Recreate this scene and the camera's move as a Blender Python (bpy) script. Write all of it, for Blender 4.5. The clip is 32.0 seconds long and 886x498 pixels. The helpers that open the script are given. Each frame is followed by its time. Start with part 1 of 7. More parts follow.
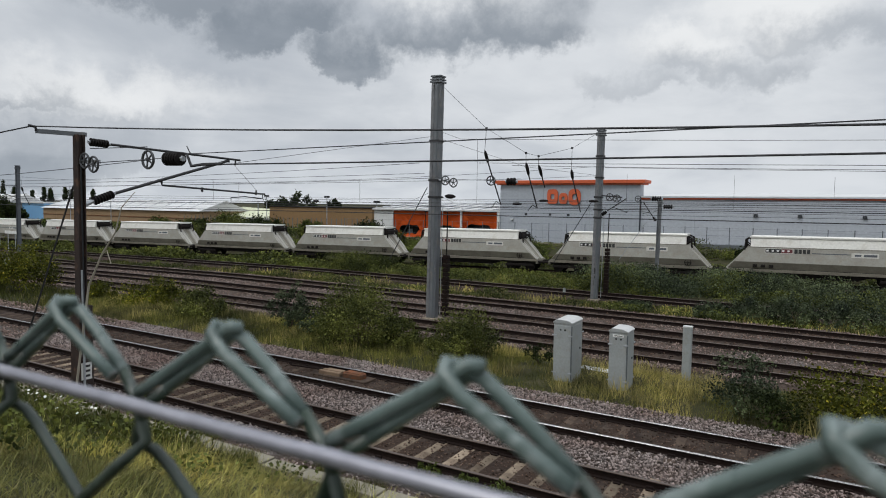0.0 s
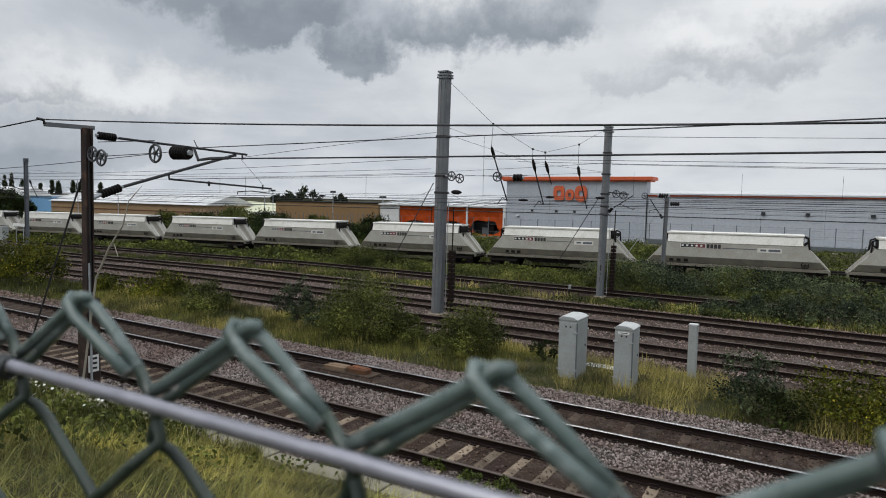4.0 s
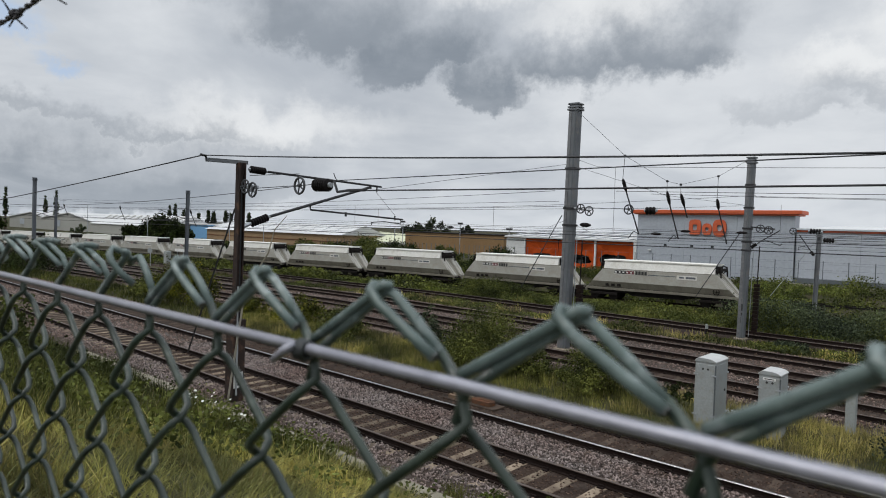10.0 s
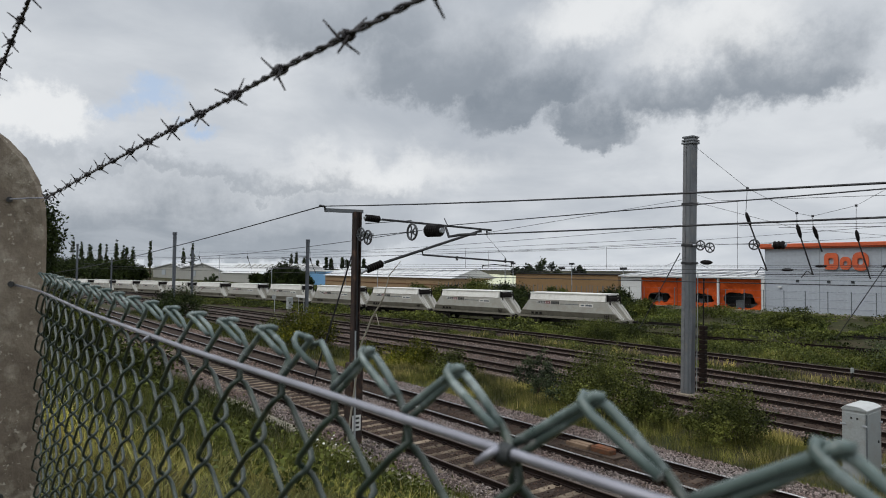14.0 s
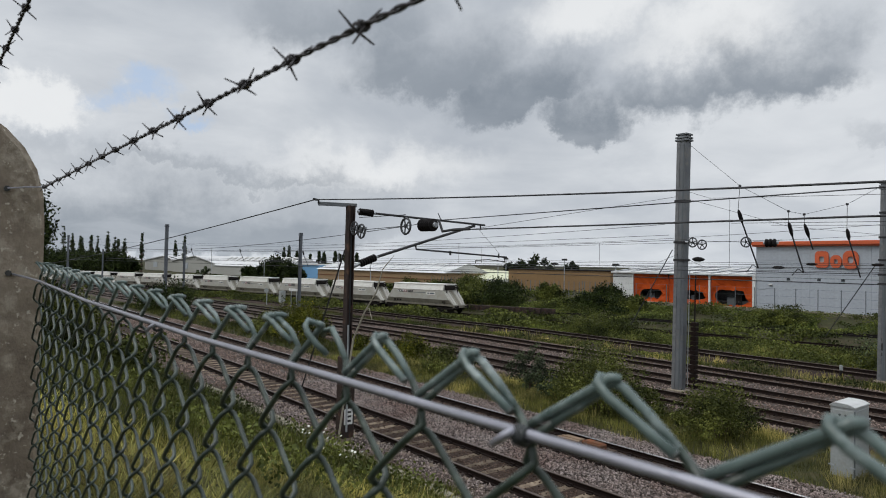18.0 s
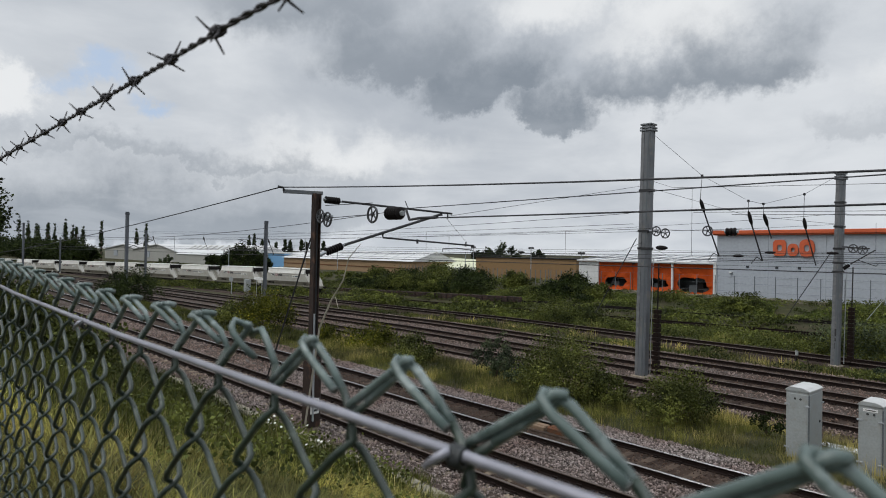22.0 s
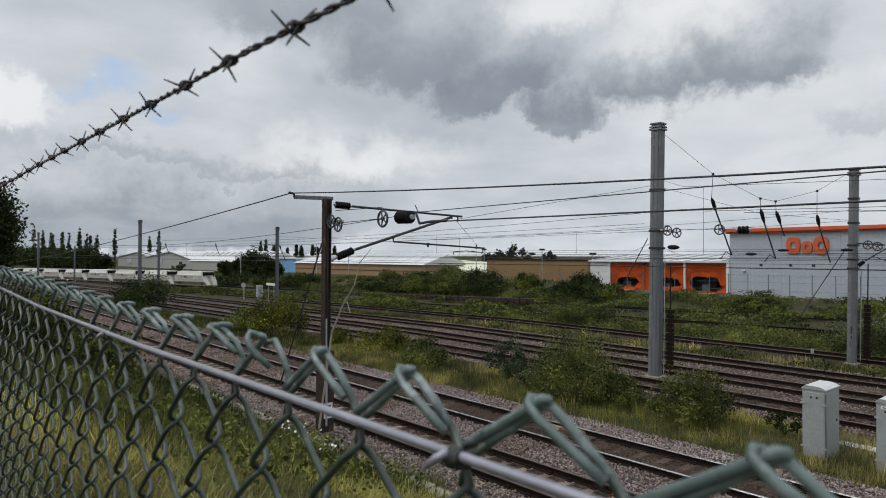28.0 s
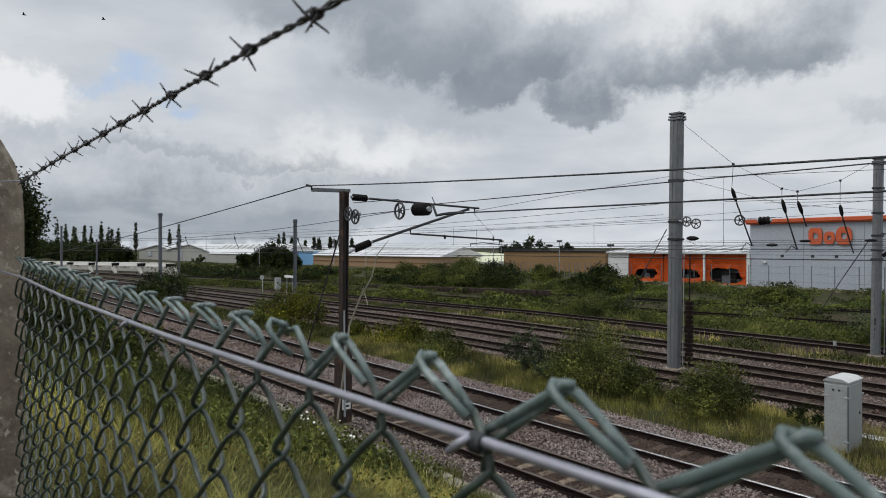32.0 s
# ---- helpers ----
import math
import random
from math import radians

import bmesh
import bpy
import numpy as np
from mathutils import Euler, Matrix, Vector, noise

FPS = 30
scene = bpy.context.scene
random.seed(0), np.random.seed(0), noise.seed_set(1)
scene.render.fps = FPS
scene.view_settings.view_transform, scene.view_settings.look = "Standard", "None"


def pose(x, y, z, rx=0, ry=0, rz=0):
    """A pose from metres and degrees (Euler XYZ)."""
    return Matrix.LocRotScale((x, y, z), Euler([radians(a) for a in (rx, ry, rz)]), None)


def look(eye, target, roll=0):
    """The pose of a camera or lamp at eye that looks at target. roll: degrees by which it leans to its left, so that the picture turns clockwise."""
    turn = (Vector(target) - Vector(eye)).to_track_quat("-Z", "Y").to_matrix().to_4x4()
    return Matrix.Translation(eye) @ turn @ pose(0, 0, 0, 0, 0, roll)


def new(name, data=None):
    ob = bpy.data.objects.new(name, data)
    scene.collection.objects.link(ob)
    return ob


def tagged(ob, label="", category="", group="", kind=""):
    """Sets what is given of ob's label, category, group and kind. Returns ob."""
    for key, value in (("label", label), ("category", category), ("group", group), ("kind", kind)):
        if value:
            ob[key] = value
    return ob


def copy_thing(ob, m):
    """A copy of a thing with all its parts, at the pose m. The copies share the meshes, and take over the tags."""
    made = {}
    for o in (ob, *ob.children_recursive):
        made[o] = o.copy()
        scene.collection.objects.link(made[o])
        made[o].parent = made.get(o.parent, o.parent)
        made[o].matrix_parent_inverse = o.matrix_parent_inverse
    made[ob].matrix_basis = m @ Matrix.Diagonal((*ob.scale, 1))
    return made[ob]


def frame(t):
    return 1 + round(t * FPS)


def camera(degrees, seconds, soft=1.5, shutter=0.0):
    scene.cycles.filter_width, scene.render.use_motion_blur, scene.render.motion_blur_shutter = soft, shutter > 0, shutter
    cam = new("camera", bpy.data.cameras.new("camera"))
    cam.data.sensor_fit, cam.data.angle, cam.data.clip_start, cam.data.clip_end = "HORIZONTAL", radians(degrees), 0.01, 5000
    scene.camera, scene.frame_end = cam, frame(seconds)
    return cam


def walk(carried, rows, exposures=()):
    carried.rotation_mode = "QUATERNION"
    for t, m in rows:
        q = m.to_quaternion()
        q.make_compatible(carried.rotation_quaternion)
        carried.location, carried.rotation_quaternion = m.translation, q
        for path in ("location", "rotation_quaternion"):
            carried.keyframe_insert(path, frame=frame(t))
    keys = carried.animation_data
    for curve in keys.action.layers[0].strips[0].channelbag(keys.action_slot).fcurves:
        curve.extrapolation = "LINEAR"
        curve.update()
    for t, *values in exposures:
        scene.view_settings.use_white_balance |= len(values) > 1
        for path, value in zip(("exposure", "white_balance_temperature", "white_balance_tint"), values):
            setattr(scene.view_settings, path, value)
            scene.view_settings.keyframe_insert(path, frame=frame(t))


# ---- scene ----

# ---- camera ----
cam = camera(68.5, 32.0, soft=1.0)
PATH = [
    (0.0, 0.0734, 0.0538, 5.2310, 86.071, -0.758, 30.141),
    (0.5, 0.0802, 0.0481, 5.2338, 86.255, -0.940, 30.570),
    (1.0, 0.0754, 0.0491, 5.2315, 86.005, -1.341, 31.103),
    (1.5, 0.0717, 0.0540, 5.2326, 85.993, -0.931, 31.234),
    (2.0, 0.0682, 0.0560, 5.2310, 86.117, -1.040, 30.989),
    (2.5, 0.0629, 0.0554, 5.2300, 86.041, -1.100, 30.918),
    (3.0, 0.0653, 0.0552, 5.2304, 85.847, -1.022, 30.659),
    (3.5, 0.0661, 0.0553, 5.2310, 85.733, -1.136, 30.627),
    (5.5, 0.0742, 0.0560, 5.2324, 85.619, -1.087, 30.807),
    (6.0, 0.0771, 0.0500, 5.2345, 85.769, -1.004, 31.289),
    (6.5, 0.0749, 0.0498, 5.2339, 85.823, -1.102, 31.892),
    (7.0, 0.0684, 0.0581, 5.2301, 85.564, -1.157, 32.078),
    (7.5, 0.0563, 0.0597, 5.2271, 85.639, -1.313, 32.296),
    (8.0, 0.0506, 0.0519, 5.2280, 86.571, -1.263, 33.630),
    (8.5, 0.0411, 0.0351, 5.2267, 87.671, -2.088, 35.833),
    (9.0, 0.0354, 0.0339, 5.2227, 87.836, -2.068, 37.637),
    (9.5, 0.0318, 0.0300, 5.2202, 87.879, -1.742, 39.748),
    (10.0, 0.0259, 0.0212, 5.2182, 88.218, -1.861, 41.721),
    (10.5, 0.0225, 0.0155, 5.2189, 88.650, -1.462, 43.605),
    (11.0, 0.0137, 0.0195, 5.2316, 89.191, -2.071, 44.114),
    (11.5, 0.0088, 0.0195, 5.2376, 90.198, -1.584, 45.250),
    (12.0, 0.0012, 0.0078, 5.2379, 90.942, -1.672, 46.998),
    (12.5, 0.0028, 0.0031, 5.2394, 91.331, -1.342, 48.468),
    (13.0, 0.0000, 0.0000, 5.2400, 91.579, -1.034, 49.824),
    (13.5, 0.0020, -0.0029, 5.2412, 91.744, -0.617, 50.784),
    (14.0, 0.0045, -0.0053, 5.2410, 91.730, -0.439, 51.379),
    (14.5, 0.0060, -0.0108, 5.2417, 91.658, -0.614, 51.932),
    (16.5, 0.0101, -0.0157, 5.2398, 91.428, -0.894, 51.753),
    (17.0, 0.0113, -0.0183, 5.2413, 91.553, -0.955, 51.776),
    (17.5, 0.0145, -0.0176, 5.2422, 91.690, -0.679, 51.429),
    (18.0, 0.0030, -0.0170, 5.2373, 91.276, -0.948, 50.758),
    (18.5, -0.0061, -0.0071, 5.2349, 90.673, -0.770, 51.152),
    (19.0, -0.0137, -0.0031, 5.2331, 89.986, -0.715, 50.789),
    (19.5, -0.0082, -0.0041, 5.2347, 89.823, -0.711, 50.630),
    (20.0, -0.0055, 0.0009, 5.2307, 89.784, -0.761, 50.251),
    (20.5, -0.0037, 0.0123, 5.2345, 89.818, -0.320, 49.970),
    (21.0, -0.0058, 0.0144, 5.2389, 90.382, -0.945, 48.704),
    (21.5, -0.0088, 0.0116, 5.2427, 90.586, -1.054, 48.044),
    (22.0, -0.0135, 0.0152, 5.2406, 90.300, -0.933, 47.904),
    (22.5, -0.0120, 0.0207, 5.2396, 89.897, -0.723, 47.948),
    (23.0, -0.0101, 0.0179, 5.2405, 89.993, -0.646, 47.921),
    (23.5, -0.0042, 0.0146, 5.2423, 90.054, -0.432, 48.181),
    (24.0, -0.0016, 0.0106, 5.2412, 89.897, -0.382, 48.773),
    (24.5, 0.0036, 0.0112, 5.2421, 89.681, -0.180, 48.758),
    (25.0, 0.0090, 0.0130, 5.2422, 89.914, 0.017, 48.569),
    (25.5, 0.0098, 0.0080, 5.2434, 90.048, -0.163, 48.353),
    (27.5, 0.0097, 0.0038, 5.2476, 90.479, -0.087, 48.799),
    (28.0, 0.0065, 0.0047, 5.2466, 90.547, -0.028, 48.856),
    (28.5, 0.0075, 0.0039, 5.2470, 90.548, 0.181, 49.103),
    (29.0, 0.0050, 0.0065, 5.2448, 90.239, 0.150, 49.325),
    (29.5, 0.0031, 0.0065, 5.2463, 90.023, 0.363, 49.451),
    (30.0, 0.0032, 0.0082, 5.2463, 89.924, 0.516, 49.840),
    (30.5, 0.0006, 0.0084, 5.2428, 89.609, 0.366, 50.024),
    (31.0, 0.0007, 0.0052, 5.2428, 89.578, 0.072, 50.071),
    (31.5, 0.0043, 0.0039, 5.2449, 89.716, 0.442, 50.444),
    (32.0, 0.0048, 0.0039, 5.2440, 89.844, 0.156, 50.347),
]
walk(cam, [(t, pose(x, y, z, a, b, c)) for t, x, y, z, a, b, c in PATH])
cam.data.dof.use_dof = True
cam.data.dof.focus_distance = 25.0
cam.data.dof.aperture_fstop = 17.0

# ---- world and sun ----
SKY_GAIN = 1.0
ZENITH_LIFT = 2.1


def build_world():
    world = bpy.data.worlds.new("overcast_sky")
    scene.world = world
    world.use_nodes = True
    nt = world.node_tree
    nt.nodes.clear()
    N, L = nt.nodes.new, nt.links.new

    def math_node(op, a, b=None, clamp=False):
        n = N("ShaderNodeMath")
        n.operation, n.use_clamp = op, clamp
        for i, v in enumerate((a, b)):
            if v is None:
                continue
            if isinstance(v, (int, float)):
                n.inputs[i].default_value = v
            else:
                L(v, n.inputs[i])
        return n.outputs[0]

    def mix(fac, a, b):
        n = N("ShaderNodeMix")
        n.data_type = "RGBA"
        for s, v in ((n.inputs[0], fac), (n.inputs[6], a), (n.inputs[7], b)):
            if isinstance(v, tuple):
                s.default_value = (*v, 1)
            elif isinstance(v, (int, float)):
                s.default_value = v
            else:
                L(v, s)
        return n.outputs[2]

    def ramp(v, lo, hi):
        n = N("ShaderNodeMapRange")
        n.interpolation_type = "SMOOTHSTEP"
        L(v, n.inputs[0])
        n.inputs[1].default_value, n.inputs[2].default_value = lo, hi
        return n.outputs[0]

    coord = N("ShaderNodeTexCoord").outputs["Generated"]
    sep = N("ShaderNodeSeparateXYZ")
    L(coord, sep.inputs[0])
    # cloud deck seen in perspective: the direction divided by its height
    height = math_node("ADD", math_node("MAXIMUM", sep.outputs[2], 0.0), 0.24)
    deck = N("ShaderNodeCombineXYZ")
    L(math_node("DIVIDE", sep.outputs[0], height), deck.inputs[0])
    L(math_node("DIVIDE", sep.outputs[1], height), deck.inputs[1])

    def clouds(scale, detail, rough, off, warp=0.4):
        n = N("ShaderNodeTexNoise")
        n.inputs["Scale"].default_value = scale
        n.inputs["Detail"].default_value = detail
        n.inputs["Roughness"].default_value = rough
        n.inputs["Distortion"].default_value = warp
        m = N("ShaderNodeMapping")
        m.inputs["Location"].default_value = off
        L(deck.outputs[0], m.inputs[0])
        L(m.outputs[0], n.inputs[0])
        return n

    large = clouds(0.55, 6, 0.52, (3.1, 1.7, 0))
    fine = clouds(1.9, 8, 0.56, (0.4, 5.2, 0))
    # warped direction for the edges of the large cloud masses
    warp_noise = N("ShaderNodeTexNoise")
    warp_noise.inputs["Scale"].default_value = 5.0
    warp_noise.inputs["Detail"].default_value = 7
    warp_noise.inputs["Roughness"].default_value = 0.66
    L(coord, warp_noise.inputs[0])
    sub = N("ShaderNodeVectorMath")
    sub.operation = "SUBTRACT"
    L(warp_noise.outputs["Color"], sub.inputs[0])
    sub.inputs[1].default_value = (0.5, 0.5, 0.5)
    scl = N("ShaderNodeVectorMath")
    scl.operation = "SCALE"
    L(sub.outputs[0], scl.inputs[0])
    scl.inputs["Scale"].default_value = 0.22
    add = N("ShaderNodeVectorMath")
    add.operation = "ADD"
    L(coord, add.inputs[0])
    L(scl.outputs[0], add.inputs[1])

    def mass(azimuth, elevation, wide, tall, soft=0.8):
        """A cloud mass round a compass direction (degrees to the left of +y), as a 0..1 mask."""
        a, e = radians(azimuth), radians(elevation)
        d = Vector((-math.sin(a) * math.cos(e), math.cos(a) * math.cos(e), math.sin(e)))
        side = Vector((math.cos(a), math.sin(a), 0))
        up = side.cross(d)
        rel = N("ShaderNodeVectorMath")
        rel.operation = "SUBTRACT"
        L(add.outputs[0], rel.inputs[0])
        rel.inputs[1].default_value = d
        comps = []
        for axis, size in ((side, wide), (up, tall)):
            dot = N("ShaderNodeVectorMath")
            dot.operation = "DOT_PRODUCT"
            L(rel.outputs[0], dot.inputs[0])
            dot.inputs[1].default_value = axis / radians(size)
            comps.append(math_node("POWER", math_node("ABSOLUTE", dot.outputs["Value"]), 2))
        front = N("ShaderNodeVectorMath")
        front.operation = "DOT_PRODUCT"
        L(coord, front.inputs[0])
        front.inputs[1].default_value = d
        r = math_node("SQRT", math_node("ADD", *comps))
        m = N("ShaderNodeMapRange")
        m.interpolation_type = "SMOOTHSTEP"
        L(r, m.inputs[0])
        m.inputs[1].default_value, m.inputs[2].default_value = 1.0, 1.0 - soft
        return math_node("MULTIPLY", m.outputs[0], math_node("GREATER_THAN", front.outputs["Value"], 0.0))

    def belly(azimuth, elevation, wide, rise, crisp, tall, weight=1.0):
        """A dark cloud base: a crisp sagging lower edge that fades upwards (degrees), as a 0..1 mask."""
        a, e = radians(azimuth), radians(elevation)
        d = Vector((-math.sin(a) * math.cos(e), math.cos(a) * math.cos(e), math.sin(e)))
        side = Vector((math.cos(a), math.sin(a), 0))
        rel = N("ShaderNodeVectorMath")
        rel.operation = "SUBTRACT"
        L(add.outputs[0], rel.inputs[0])
        rel.inputs[1].default_value = d
        comps = []
        for axis in (side, side.cross(d)):
            dot = N("ShaderNodeVectorMath")
            dot.operation = "DOT_PRODUCT"
            L(rel.outputs[0], dot.inputs[0])
            dot.inputs[1].default_value = axis / radians(1.0)
            comps.append(dot.outputs["Value"])
        across = math_node("ABSOLUTE", math_node("DIVIDE", comps[0], wide))
        over = math_node("SUBTRACT", comps[1], math_node("MULTIPLY", math_node("POWER", across, 2), rise))
        front = N("ShaderNodeVectorMath")
        front.operation = "DOT_PRODUCT"
        L(coord, front.inputs[0])
        front.inputs[1].default_value = d
        m = math_node("MULTIPLY", ramp(over, 0.0, crisp), ramp(over, tall, tall * 0.25))
        m = math_node("MULTIPLY", m, ramp(across, 1.0, 0.5))
        m = math_node("MULTIPLY", m, math_node("GREATER_THAN", front.outputs["Value"], 0.3))
        return math_node("MULTIPLY", m, weight)

    def union(masks):
        out = masks[0]
        for m in masks[1:]:
            out = math_node("MAXIMUM", out, m)
        return out

    sky = N("ShaderNodeTexSky")
    sky.sky_type, sky.sun_disc = "NISHITA", False
    sky.sun_elevation, sky.sun_rotation = radians(48), radians(150)
    blue = N("ShaderNodeVectorMath")
    blue.operation = "SCALE"
    L(sky.outputs[0], blue.inputs[0])
    blue.inputs["Scale"].default_value = 0.10

    tone = math_node("ADD", math_node("MULTIPLY", large.outputs[0], 0.65), math_node("MULTIPLY", fine.outputs[0], 0.35))
    body = mix(ramp(tone, 0.34, 0.62), CLOUD_GREY, CLOUD_WHITE)
    gap = ramp(math_node("ADD", large.outputs[0], math_node("MULTIPLY", fine.outputs[0], 0.5)), 0.56, 0.46)
    colour = mix(math_node("MULTIPLY", gap, 0.35), body, blue.outputs[0])
    bright = union([mass(*m) for m in BRIGHT_CLOUDS])
    colour = mix(math_node("MULTIPLY", union([mass(*m) for m in BLUE_GAPS]), 0.7), colour, BLUE_GAP)
    colour = mix(math_node("MULTIPLY", bright, 0.8), colour, CLOUD_BRIGHT)
    dark = union([belly(*m) for m in DARK_CLOUDS])
    dark = math_node("MULTIPLY", dark, math_node("ADD", math_node("MULTIPLY", ramp(fine.outputs[0], 0.34, 0.60), 0.35), 0.65))
    colour = mix(math_node("MULTIPLY", dark, 0.95), colour, CLOUD_DARK)
    haze = ramp(sep.outputs[2], 0.13, -0.02)
    colour = mix(math_node("MULTIPLY", haze, 0.35), colour, HAZE)
    # an overcast sky is brighter overhead than at the horizon
    lift = math_node("ADD", math_node("MULTIPLY", ramp(sep.outputs[2], 0.42, 1.0), ZENITH_LIFT), SKY_GAIN)
    bg = N("ShaderNodeBackground")
    L(colour, bg.inputs[0])
    L(lift, bg.inputs[1])
    out = N("ShaderNodeOutputWorld")
    L(bg.outputs[0], out.inputs[0])


CLOUD_WHITE = (0.72, 0.75, 0.785)
CLOUD_GREY = (0.45, 0.49, 0.545)
CLOUD_BRIGHT = (0.86, 0.875, 0.885)
CLOUD_DARK = (0.225, 0.262, 0.31)
HAZE = (0.62, 0.665, 0.72)
# azimuth to the left of +y, elevation, half width, half height (degrees)
BLUE_GAP = (0.42, 0.56, 0.78)
# lower edge: azimuth to the left of +y, elevation, half width, rise at the ends, crispness, height (degrees), weight
DARK_CLOUDS = [(59.8, 16.3, 11, 1.5, 3.0, 9, 0.7), (52.8, 13.7, 10, 1.6, 1.6, 9, 0.85), (44.3, 11.7, 7, 1.6, 1.2, 8), (38.4, 9.5, 4.2, 1.8, 0.9, 6), (30.8, 11.3, 7, 1.2, 1.8, 6, 0.9), (23.8, 11.5, 7, 2.0, 1.8, 7.5, 0.9),
               (14, 8.3, 5, 0.8, 0.9, 3.2, 0.45), (6.8, 9.1, 8, 1.5, 1.3, 4.0, 0.5), (-0.2, 11.3, 8, 1, 1.5, 4, 0.45), (76, 0.2, 26, 0.2, 0.8, 9.0, 1.0), (74, 2.2, 18, 0.3, 0.8, 2.4, 1.0), (70, 6.4, 16, 0.4, 0.9, 2.6, 0.6), (64, 5.2, 13, 0.4, 1.5, 3.0, 0.5), (84, 6.8, 10, 0.4, 1.6, 2.6, 0.45), (-16.2, 9.3, 10, 2, 2, 5, 0.5)]
BRIGHT_CLOUDS = [(83.5, 11.6, 4.6, 3.0, 0.4), (29, 18.5, 9, 4.0), (10, 13.2, 6, 3), (4, 15.5, 8, 3.6), (38, 22, 8, 4), (57, 8.5, 16, 3.0, 1.0)]
BLUE_GAPS = [(77.3, 12.6, 3.4, 1.6, 0.9), (73, 11, 3.0, 1.0, 1.0)]
build_world()

sun = new("sun", bpy.data.lights.new("sun", "SUN"))
sun.data.energy, sun.data.angle, sun.data.color = 1.0, radians(18), (1.0, 0.96, 0.90)
sun.matrix_world = look((-20, -40, 60), (0, 5, 0))

# ---- materials ----
def material(name, colour, rough=0.7, metal=0.0, second=None, patch=1.0, grain=30.0, amount=0.5, bump=0.0, island=0.0, third=None, spread=0.0, speck=None):
    """A surface of two colours mixed by large patches and fine grain, with fine relief."""
    m = bpy.data.materials.new(name)
    m.use_nodes = True
    nt = m.node_tree
    N, L = nt.nodes.new, nt.links.new
    b = nt.nodes["Principled BSDF"]
    b.inputs["Roughness"].default_value, b.inputs["Metallic"].default_value = rough, metal
    if rough >= 0.7:
        b.inputs["Specular IOR Level"].default_value = 0.12
    second = second or tuple(c * 0.6 for c in colour)
    coord = N("ShaderNodeTexCoord").outputs["Object"]

    def noise_of(scale, detail, rough_=0.6):
        n = N("ShaderNodeTexNoise")
        n.inputs["Scale"].default_value, n.inputs["Detail"].default_value, n.inputs["Roughness"].default_value = scale, detail, rough_
        L(coord, n.inputs[0])
        return n.outputs[0]

    def remap(v, lo, hi, a=0.0, z=1.0):
        n = N("ShaderNodeMapRange")
        L(v, n.inputs[0])
        for i, x in enumerate((lo, hi, a, z)):
            n.inputs[i + 1].default_value = x
        return n.outputs[0]

    def mix(fac, a, b_, mode="MIX"):
        n = N("ShaderNodeMix")
        n.data_type, n.blend_type = "RGBA", mode
        for s, v in ((n.inputs[0], fac), (n.inputs[6], a), (n.inputs[7], b_)):
            if isinstance(v, tuple):
                s.default_value = (*v[:3], 1)
            elif isinstance(v, (int, float)):
                s.default_value = v
            else:
                L(v, s)
        return n.outputs[2]

    big, small = noise_of(patch, 4), noise_of(grain, 5)
    col = mix(remap(big, 0.35, 0.65, 0, amount), colour, second)
    if third:
        col = mix(remap(noise_of(patch * 2.7, 6), 0.52, 0.68), col, third)
    col = mix(1.0, col, mix(small, (0.72, 0.72, 0.72), (1.22, 1.22, 1.22)), "MULTIPLY")
    if speck:
        col = mix(remap(noise_of(grain * 0.6, 2), 0.62, 0.68), col, speck)
    if island:
        g = N("ShaderNodeNewGeometry")
        lo, hi = 1.0 - island, 1.0 + island
        col = mix(1.0, col, mix(g.outputs["Random Per Island"], (lo, lo, lo), (hi, hi, hi)), "MULTIPLY")
    if spread:
        g = N("ShaderNodeObjectInfo")
        lo, hi = 1.0 - spread, 1.0 + spread
        col = mix(1.0, col, mix(g.outputs["Random"], (lo, lo, lo), (hi, hi, hi)), "MULTIPLY")
    L(col, b.inputs["Base Color"])
    L(remap(small, 0.3, 0.7, max(0.02, rough - 0.12), min(1.0, rough + 0.12)), b.inputs["Roughness"])
    if bump:
        n = N("ShaderNodeBump")
        n.inputs["Strength"].default_value, n.inputs["Distance"].default_value = 0.7, bump
        L(small, n.inputs["Height"])
        L(n.outputs[0], b.inputs["Normal"])
    return m


